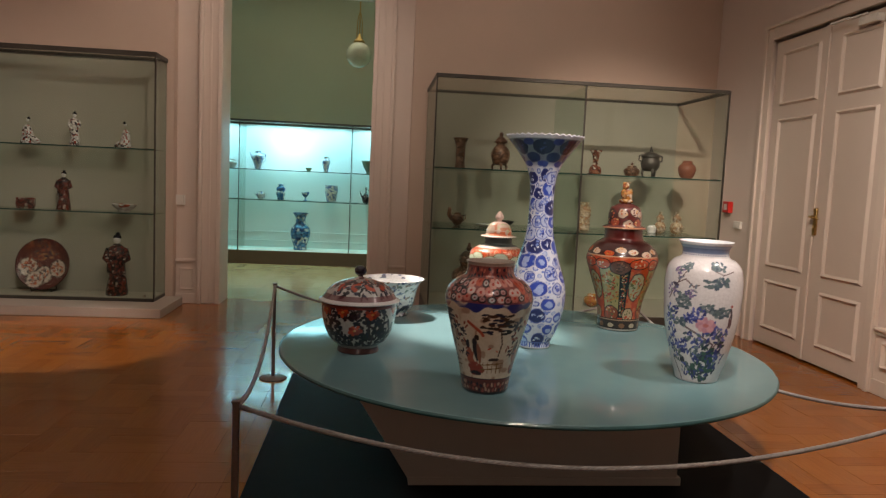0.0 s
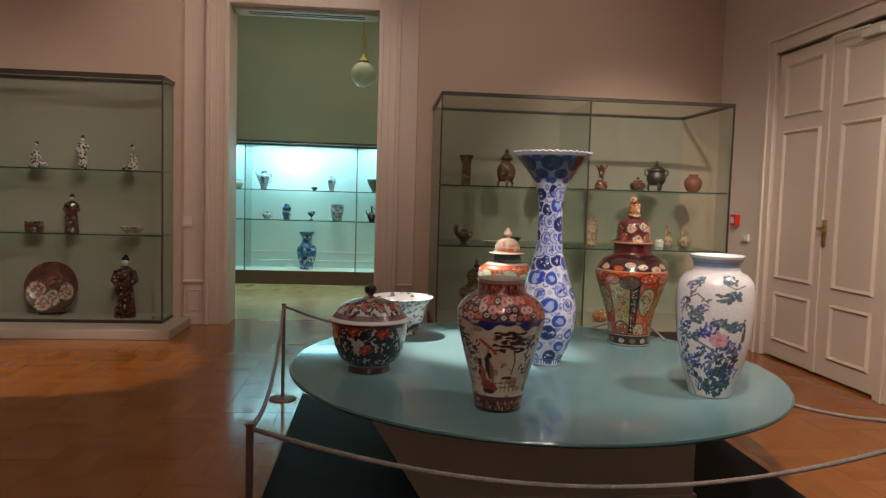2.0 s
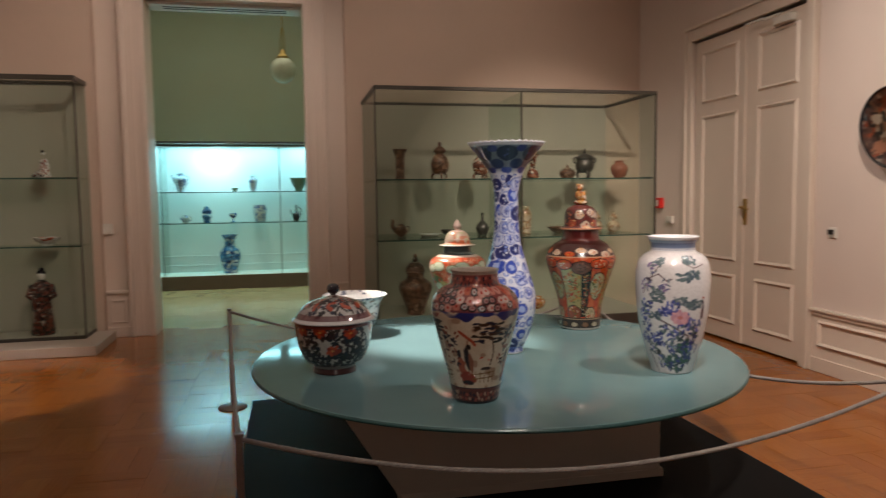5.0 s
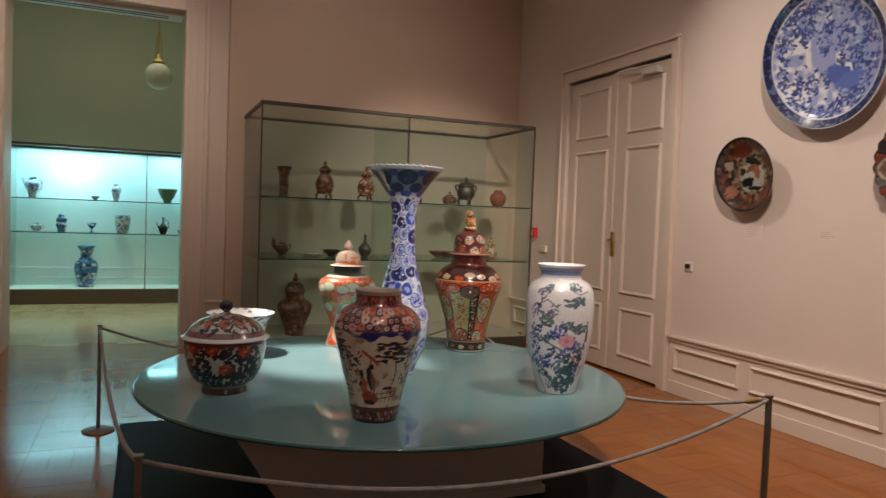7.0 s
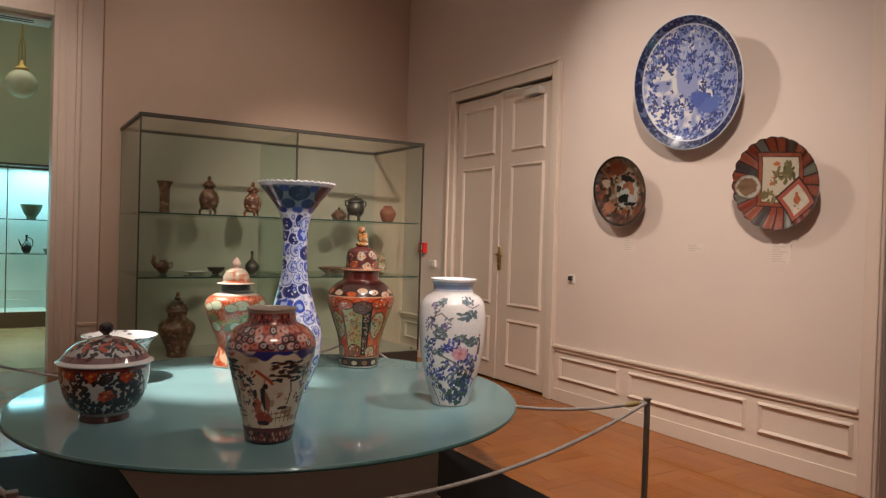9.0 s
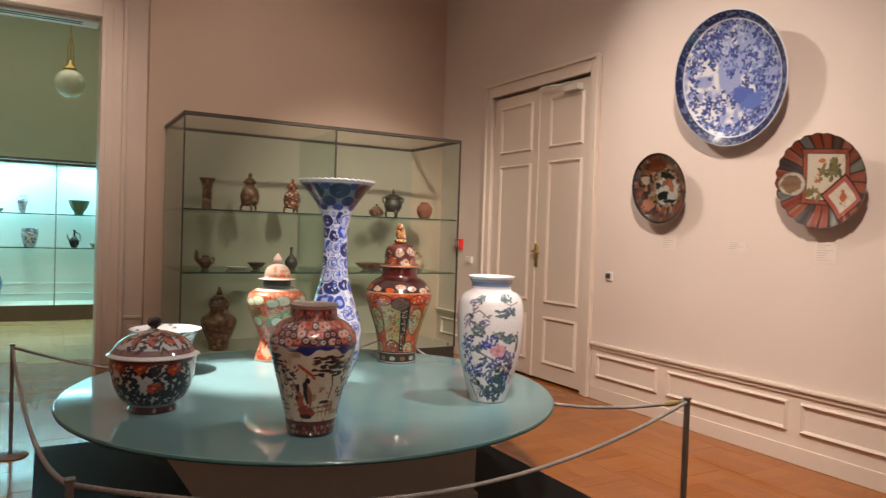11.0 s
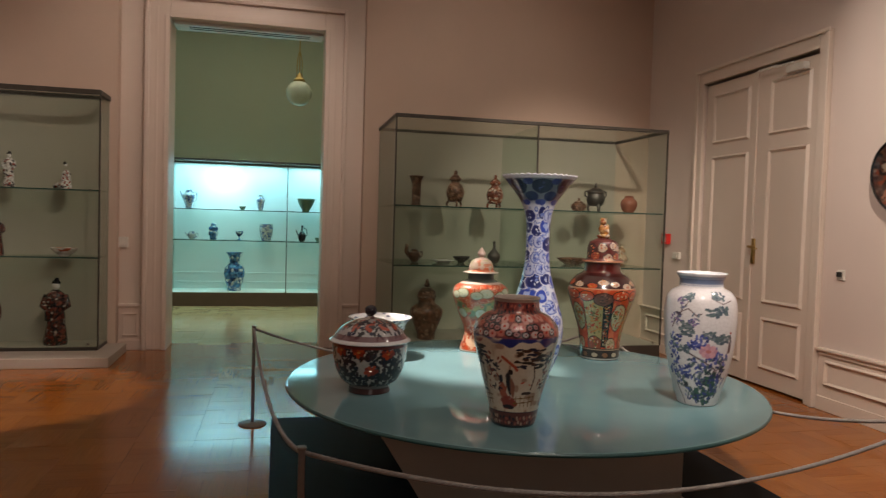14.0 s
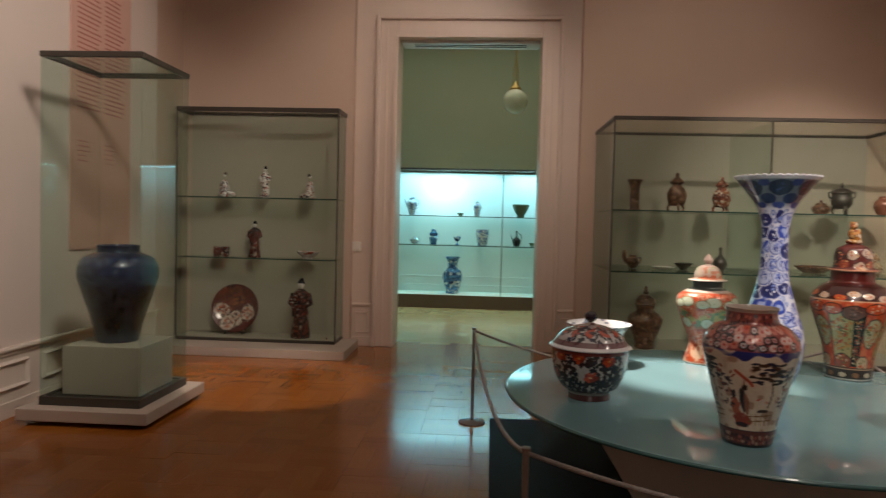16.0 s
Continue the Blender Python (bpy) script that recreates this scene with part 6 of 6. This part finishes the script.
BOTTLE = [(0.55, 0), (0.62, 0.02), (0.95, 0.22), (1.0, 0.36), (0.70, 0.52), (0.26, 0.66), (0.20, 0.85), (0.28, 1.0), (0.22, 0.99), (0.15, 0.86)]
GOURD = [(0.60, 0), (0.66, 0.02), (0.95, 0.16), (1.0, 0.30), (0.70, 0.45), (0.46, 0.52), (0.62, 0.62), (0.60, 0.74), (0.30, 0.84), (0.24, 0.92), (0.34, 1.0), (0.26, 0.99)]
CYL = [(0.80, 0), (0.88, 0.02), (0.92, 0.2), (0.98, 0.5), (1.0, 0.72), (0.84, 0.84), (0.66, 0.88), (0.70, 1.0), (0.62, 0.99), (0.6, 0.9)]
SR, SZ1, SZ2, BZ = "wares on the case shelves", 1.464, 0.936, 0.207
Y0 = 6.90

ware("beaker_vase", scaled(BEAKER, 0.075, 0.29), S_BROWN, (0.07, Y0, SZ1), "slender brown flared beaker vase on the glass shelf", "vase", SR)


def tripod_jar(x, h, material):
    legs = []
    r = h * 0.24
    for k in range(3):
        a = 2 * math.pi * k / 3 + 0.5
        legs.append(("leg", bent([(r * 0.6 * math.cos(a), r * 0.6 * math.sin(a), h * 0.22), (r * 0.95 * math.cos(a), r * 0.95 * math.sin(a), h * 0.10), (r * 0.85 * math.cos(a), r * 0.85 * math.sin(a), 0.004), (r * 1.02 * math.cos(a), r * 1.02 * math.sin(a), 0.0035)], [0.016, 0.012, 0.010, 0.006]), material))
    bm = bmesh.new()
    lump(bm, (0, 0, h * 0.93), h * 0.055, (1, 1, 1.3), 10)
    legs.append(("finial", bm, material))
    prof = [(r * 0.3, h * 0.14), (r * 0.75, h * 0.17), (r, h * 0.34), (r * 1.02, h * 0.46), (r * 0.75, h * 0.60), (r * 0.52, h * 0.65), (r * 0.5, h * 0.71), (r * 0.72, h * 0.735), (r * 0.66, h * 0.78), (r * 0.35, h * 0.86), (r * 0.2, h * 0.88), (0.001, h * 0.885)]
    ob = ware("tripod_jar", prof, material, (x, Y0, SZ1), "small lidded tripod jar with a finial on the glass shelf", "jar", SR, 30, 26, 0, legs)


tripod_jar(0.45, 0.36, S_BROWN)
tripod_jar(0.85, 0.33, S_IMARI)
ware("beaker_vase", scaled([(0.5, 0), (0.9, 0.05), (0.98, 0.16), (0.8, 0.32), (0.45, 0.42), (0.42, 0.6), (0.6, 0.82), (1.0, 0.99), (0.95, 1.0), (0.5, 0.8)], 0.062, 0.24), S_IMARI, (1.37, Y0, SZ1), "small red flared vase with a bulbous foot", "vase", SR)
bm = bmesh.new()
lump(bm, (0, 0, 0.122), 0.014, (1, 1, 1.3), 10)
ware("lidded_pot", scaled([(0.4, 0), (0.7, 0.08), (1, 0.42), (0.85, 0.66), (0.5, 0.75), (0.62, 0.78), (0.5, 0.88), (0.02, 0.93)], 0.078, 0.12), S_BROWN, (1.73, Y0, SZ1), "squat brown lidded pot on the glass shelf", "pot", SR, extras=(("knob", bm, S_BROWN),))


def censer():
    r, ex = 0.085, []
    for k in range(3):
        a = 2 * math.pi * k / 3 + 0.5
        ex.append(("leg", bent([(r * 0.7 * math.cos(a), r * 0.7 * math.sin(a), 0.09), (r * 0.85 * math.cos(a), r * 0.85 * math.sin(a), 0.045), (r * 0.75 * math.cos(a), r * 0.75 * math.sin(a), 0.004)], [0.018, 0.013, 0.010]), S_BRONZE))
    for sx in (-1, 1):
        ex.append(("handle", bent([(sx * r, 0, 0.15), (sx * (r + 0.028), 0, 0.165), (sx * (r + 0.030), 0, 0.205), (sx * (r - 0.005), 0, 0.215)], 0.009), S_BRONZE))
    bm = bmesh.new()
    lump(bm, (0, 0, 0.262), 0.016, (1, 1, 1.4), 10)
    lump(bm, (0, 0, 0.287), 0.009, (1, 1, 1.6), 8)
    ex.append(("finial", bm, S_BRONZE))
    prof = [(0.02, 0.06), (0.06, 0.065), (0.085, 0.10), (0.092, 0.14), (0.082, 0.175), (0.078, 0.19), (0.09, 0.196), (0.088, 0.204), (0.07, 0.225), (0.04, 0.243), (0.012, 0.25), (0.001, 0.25)]
    ware("tripod_censer", prof, S_BRONZE, (1.91, Y0, SZ1), "dark bronze tripod censer with two handles and a lid", "censer", SR, 30, 28, 0, ex)


censer()
ware("round_vase", scaled(POT, 0.085, 0.18), S_REDPOT, (2.28, Y0, SZ1), "round coppery red pot with a short neck", "vase", SR)
ware("ewer", scaled(POT, 0.06, 0.12), S_BROWN, (0.07, Y0, SZ2), "small brown animal-spouted ewer on the glass shelf", "ewer", SR, extras=(("spout", bent([(-0.045, 0, 0.05), (-0.08, 0, 0.10), (-0.075, 0, 0.16), (-0.09, 0, 0.165)], [0.022, 0.022, 0.018, 0.008]), S_BROWN), ("handle", bent([(0.045, 0, 0.09), (0.075, 0, 0.10), (0.075, 0, 0.06), (0.05, 0, 0.04)], 0.007), S_BROWN)))
ware("plate", scaled(PLATEP, 0.11, 0.022), S_PALE, (0.35, Y0, SZ2), "shallow pale plate lying on the glass shelf", "plate", SR)
ware("bowl", scaled(BOWLP, 0.085, 0.06), S_BRONZE, (0.53, Y0, SZ2), "small dark bowl on the glass shelf", "bowl", SR)
ware("bottle", scaled(BOTTLE, 0.062, 0.21), S_BRONZE, (0.86, Y0, SZ2), "dark round bottle with a thin neck", "bottle", SR)
ware("cylinder_jar", scaled(CYL, 0.064, 0.27), S_TAN, (1.29, Y0, SZ2), "tan painted cylindrical jar on the glass shelf", "jar", SR)
ware("plate", scaled(PLATEP, 0.165, 0.065), S_BROWN, (1.69, Y0, SZ2), "dark brown shallow dish on the glass shelf", "dish", SR)
ware("cup", scaled(CYL, 0.044, 0.075), S_PALE, (1.97, Y0, SZ2), "small pale cup on the glass shelf", "cup", SR)
ware("gourd_bottle", scaled(GOURD, 0.058, 0.21), S_TAN, (2.07, Y0 + 0.05, SZ2), "tan double-gourd bottle on the glass shelf", "bottle", SR)
ware("gourd_bottle", scaled(GOURD, 0.066, 0.215), S_TAN, (2.22, Y0, SZ2), "tan double-gourd bottle on the glass shelf", "bottle", SR)
jar = thing("covered_jar", (0.19, 6.85, BZ), "large dark brown covered jar on the case floor", "jar", "wares on the case floor")
part("body", lathe("body", scaled(BALUSTER, 0.155, 0.40), S_BROWN, 36, 36), S_BROWN, jar)
lid = part("lid", lathe("lid", [(0.085, 0), (0.098, 0.004), (0.09, 0.02), (0.085, 0.05), (0.05, 0.085), (0.02, 0.095), (0.001, 0.096)], S_BROWN, 24, 30), S_BROWN, jar)
lid.location = (0, 0, 0.40)
bm = bmesh.new()
lump(bm, (0, 0, 0.02), 0.028, (1, 1, 0.9), 10)
lump(bm, (0, -0.005, 0.055), 0.018, (1, 1, 1.3), 10)
part("finial", bm, S_BROWN, lid, "", True).location = (0, 0, 0.095)
ware("round_vase", scaled(POT, 0.075, 0.12), GILT, (1.40, 6.85, BZ), "small orange gilded pot on the case floor", "pot", "wares on the case floor")
ware("round_vase", scaled(BALUSTER, 0.11, 0.34), S_IMARI, (0.75, 7.0, BZ), "red and cream vase on the case floor", "vase", "wares on the case floor")


# porcelain figures: one plain mesh each
def figurine(at, h, w, material, pose_kind, label, turn=0.0):
    bm = bmesh.new()
    if pose_kind == "standing":
        tube(bm, [(0, 0, 0.0), (0, 0, h * 0.05), (0.01 * h, 0, h * 0.30), (0, 0, h * 0.55), (0, 0, h * 0.74), (0, 0, h * 0.82)], [w * 0.46, w * 0.48, w * 0.36, w * 0.33, w * 0.40, w * 0.12], 16)
        lump(bm, (0, -0.1 * w, h * 0.62), w * 0.26, (1.5, 0.8, 0.9), 12)
        for sx in (-1, 1):
            tube(bm, [(sx * w * 0.34, 0, h * 0.74), (sx * w * 0.46, -0.02 * h, h * 0.58), (sx * w * 0.22, -0.06 * h, h * 0.52), (sx * w * 0.34, -0.03 * h, h * 0.36)], [w * 0.14, w * 0.17, w * 0.16, w * 0.07], 10)
    else:
        tube(bm, [(0, 0, 0.0), (0, 0, h * 0.10), (-0.03 * h, 0, h * 0.30), (-0.05 * h, 0, h * 0.60), (-0.05 * h, 0, h * 0.70)], [w * 0.34, w * 0.36, w * 0.26, w * 0.20, w * 0.07], 16)
        tube(bm, [(0, -0.02, h * 0.16), (w * 0.35, -0.03, h * 0.16), (w * 0.6, -0.03, h * 0.07)], [w * 0.17, w * 0.15, w * 0.08], 12)
        tube(bm, [(-0.1 * h, -0.02, h * 0.58), (w * 0.05, -0.06, h * 0.42), (w * 0.22, -0.06, h * 0.34)], [w * 0.10, w * 0.10, w * 0.05], 10)
    robe = len(bm.faces)
    lump(bm, (-0.02 * h if pose_kind != "standing" else 0, 0, h * 0.88), h * 0.055, (1, 1, 1.25), 12)
    head = len(bm.faces)
    lump(bm, (0, 0.012 * h, h * 0.92), h * 0.055, (1.15, 1.1, 0.85), 12)
    lump(bm, (0.01 * h, 0.01 * h, h * 0.97), h * 0.030, (1.2, 1.0, 1.0), 10)
    me = mesh_of("figurine", bm, material, True)
    me.materials.append(S_PALE)
    me.materials.append(S_BLACK)
    for n, p in enumerate(me.polygons):
        p.material_index = 0 if n < robe else 1 if n < head else 2
    return placed("figurine", me, at, label, "figurine", "porcelain figures", turn)


LZ1, LZ2, LZ0, LY = 1.516, 0.916, 0.1215, 7.27
figurine((-3.93, LY, LZ1), 0.25, 0.19, S_ROBE_W, "seated", "white and red porcelain seated figure on the glass shelf")
figurine((-3.52, LY, LZ1), 0.32, 0.10, S_ROBE_W, "standing", "slim red and white porcelain standing figure")
figurine((-3.07, LY, LZ1), 0.25, 0.17, S_ROBE_W, "seated", "dark-haired white porcelain seated figure on the shelf", 180)
figurine((-3.62, LY, LZ2), 0.37, 0.13, S_KIMONO, "standing", "porcelain standing figure in a patterned dark robe")
figurine((-3.13, LY - 0.02, LZ0), 0.60, 0.21, S_KIMONO, "standing", "large porcelain standing figure in a dark red robe")
bm = bmesh.new()
box(bm, -0.07, 0.07, -0.05, 0.05, 0.012, 0.10, 0.008)
for sx in (-0.05, 0.05):
    for sy in (-0.035, 0.035):
        box(bm, sx - 0.012, sx + 0.012, sy - 0.012, sy + 0.012, 0, 0.014)
ob = part("small_box", bm, S_KIMONO)
tagged(ob, "small square red porcelain box on the glass shelf", "box", "").location = (-3.96, LY, LZ2)
ware("fish_dish", scaled(BOWLP, 0.12, 0.075), S_SPOTTED, (-3.07, LY, LZ2), "white porcelain dish with red spots on the shelf", "dish", "porcelain figures").scale = (1, 0.6, 1)


def paint_stand_plate(U, Z, X, Y, inside):
    b = Brush(X, Y, (0.10, 0.03, 0.025), None, 111)
    for x, y in ((-0.14, -0.03), (0.0, -0.10), (0.13, -0.04), (-0.07, -0.15)):
        b.blot(x, y, 0.082, 0.088, (0.03, 0.015, 0.015))
        b.blot(x, y, 0.074, 0.080, (0.50, 0.42, 0.36), 0, 0.15)
        b.leaves(x, y, 0.055, 26, 0.012, ((0.42, 0.10, 0.05), (0.30, 0.12, 0.08), (0.12, 0.1, 0.1), (0.5, 0.2, 0.1)))
    b.leaves(0, 0.10, 0.16, 40, 0.018, ((0.20, 0.05, 0.03), (0.04, 0.025, 0.03), (0.26, 0.10, 0.05)))
    b.leaves(0, 0.12, 0.10, 16, 0.02, ((0.24, 0.07, 0.04), (0.06, 0.04, 0.05), (0.30, 0.14, 0.06)))
    return b.c


plate = new("standing_plate", lathe("standing_plate", [(a * 0.95, z) for a, z in D2], M_GLAZE_S, 90, 120, paint_stand_plate))
plate.matrix_basis = Matrix.Translation((-3.83, 7.33, LZ0 + 0.262)) @ pose(0, 0, 0, 78, 0, 0)
tagged(plate, "dark red porcelain plate with pale medallions on a stand", "plate")
bm = bmesh.new()
for sx in (-0.09, 0.09):
    tube(bm, [(sx, -0.075, 0.035), (sx, -0.06, 0.008), (sx, 0.06, 0.008), (sx * 0.6, 0.02, 0.20)], 0.006, 8)
tube(bm, [(-0.09, 0.05, 0.008), (0.09, 0.05, 0.008)], 0.006, 8)
st = part("plate_stand", bm, M_FRAME)
tagged(st, "dark wire stand holding the porcelain plate", "plate stand").location = (-3.83, 7.34, LZ0)


# the lit case of the far room
FZ1, FZ2, FZ0, FY1 = 1.411, 0.963, 0.207, 11.27
GF = "wares in the lit case"
ware("jug", scaled(BALUSTER, 0.085, 0.28), S_BW, (-2.48, FY1, FZ1), "blue-and-white porcelain jug on the lit shelf", "jug", GF, extras=(("handle", bent([(0.05, 0, 0.24), (0.11, 0, 0.23), (0.11, 0, 0.13), (0.07, 0, 0.10)], 0.008), S_BW), ("spout", bent([(-0.06, 0, 0.12), (-0.10, 0, 0.20), (-0.12, 0, 0.25)], [0.016, 0.012, 0.009]), S_BW)))
ware("cup", scaled(BOWLP, 0.052, 0.055), S_GREEN, (-1.72, FY1, FZ1), "tiny footed cup on the lit shelf", "cup", GF)
ware("vase", scaled(BALUSTER, 0.062, 0.24), S_BW, (-1.46, FY1, FZ1), "slim blue-and-white vase on the lit shelf", "vase", GF)
ware("bowl", scaled(BOWLP, 0.135, 0.20), S_GREEN, (-0.79, FY1, FZ1), "deep dark green bowl on the lit shelf", "bowl", GF)
ware("teapot", scaled(POT, 0.062, 0.115), S_BW, (-2.43, FY1, FZ2), "small blue-and-white teapot on the lit shelf", "teapot", GF, extras=(("handle", bent([(0.05, 0, 0.09), (0.09, 0, 0.085), (0.085, 0, 0.04), (0.055, 0, 0.03)], 0.007), S_BW), ("spout", bent([(-0.05, 0, 0.04), (-0.085, 0, 0.08), (-0.095, 0, 0.10)], [0.012, 0.009, 0.007]), S_BW)))
ware("double_jar", scaled([(0.6, 0), (0.7, 0.04), (0.75, 0.2), (1.0, 0.38), (0.9, 0.48), (0.7, 0.52), (0.95, 0.6), (0.9, 0.76), (0.5, 0.84), (0.55, 0.98), (0.45, 1.0), (0.4, 0.9)], 0.07, 0.24), S_BLUE, (-2.13, FY1, FZ2), "stacked dark blue jar on the lit shelf", "jar", GF)
ware("stem_cup", scaled([(0.5, 0), (0.5, 0.06), (0.2, 0.14), (0.2, 0.4), (0.5, 0.5), (0.9, 0.75), (1, 1), (0.94, 1), (0.6, 0.6)], 0.056, 0.13), S_BLUE, (-1.76, FY1, FZ2), "small blue stem cup on the lit shelf", "cup", GF)
ware("bowl_jar", scaled([(0.6, 0), (0.66, 0.03), (0.85, 0.3), (1.0, 0.7), (0.95, 0.92), (1.0, 1.0), (0.95, 1.0), (0.85, 0.8)], 0.10, 0.25), S_BW, (-1.37, FY1, FZ2), "wide blue-and-white jar on the lit shelf", "jar", GF)
ware("ewer", scaled(BOTTLE, 0.062, 0.24), S_BLACK, (-0.84, FY1, FZ2), "slim black ewer on the lit shelf", "ewer", GF, extras=(("handle", bent([(0.02, 0, 0.21), (0.07, 0, 0.18), (0.075, 0, 0.10), (0.05, 0, 0.08)], 0.006), S_BLACK), ("spout", bent([(-0.05, 0, 0.08), (-0.08, 0, 0.14), (-0.09, 0, 0.18)], [0.012, 0.008, 0.006]), S_BLACK)))
ware("cup", scaled(BOWLP, 0.05, 0.06), S_GREEN, (-0.60, FY1, FZ2), "tiny footed cup on the lit shelf", "cup", GF)
ware("vase", scaled([(0.62, 0), (0.68, 0.03), (0.62, 0.08), (0.85, 0.25), (1.0, 0.45), (0.9, 0.60), (0.55, 0.70), (0.50, 0.85), (0.78, 0.985), (0.80, 1.0), (0.74, 1.0), (0.44, 0.85)], 0.15, 0.57), S_BLUE, (-1.82, FY1, FZ0), "large turquoise blue vase on the lit case floor", "vase", GF, 40, 40)
ware("round_vase", scaled(POT, 0.07, 0.14), S_PALE, (-2.86, FY1, FZ1), "round white pot on the lit shelf", "vase", GF)
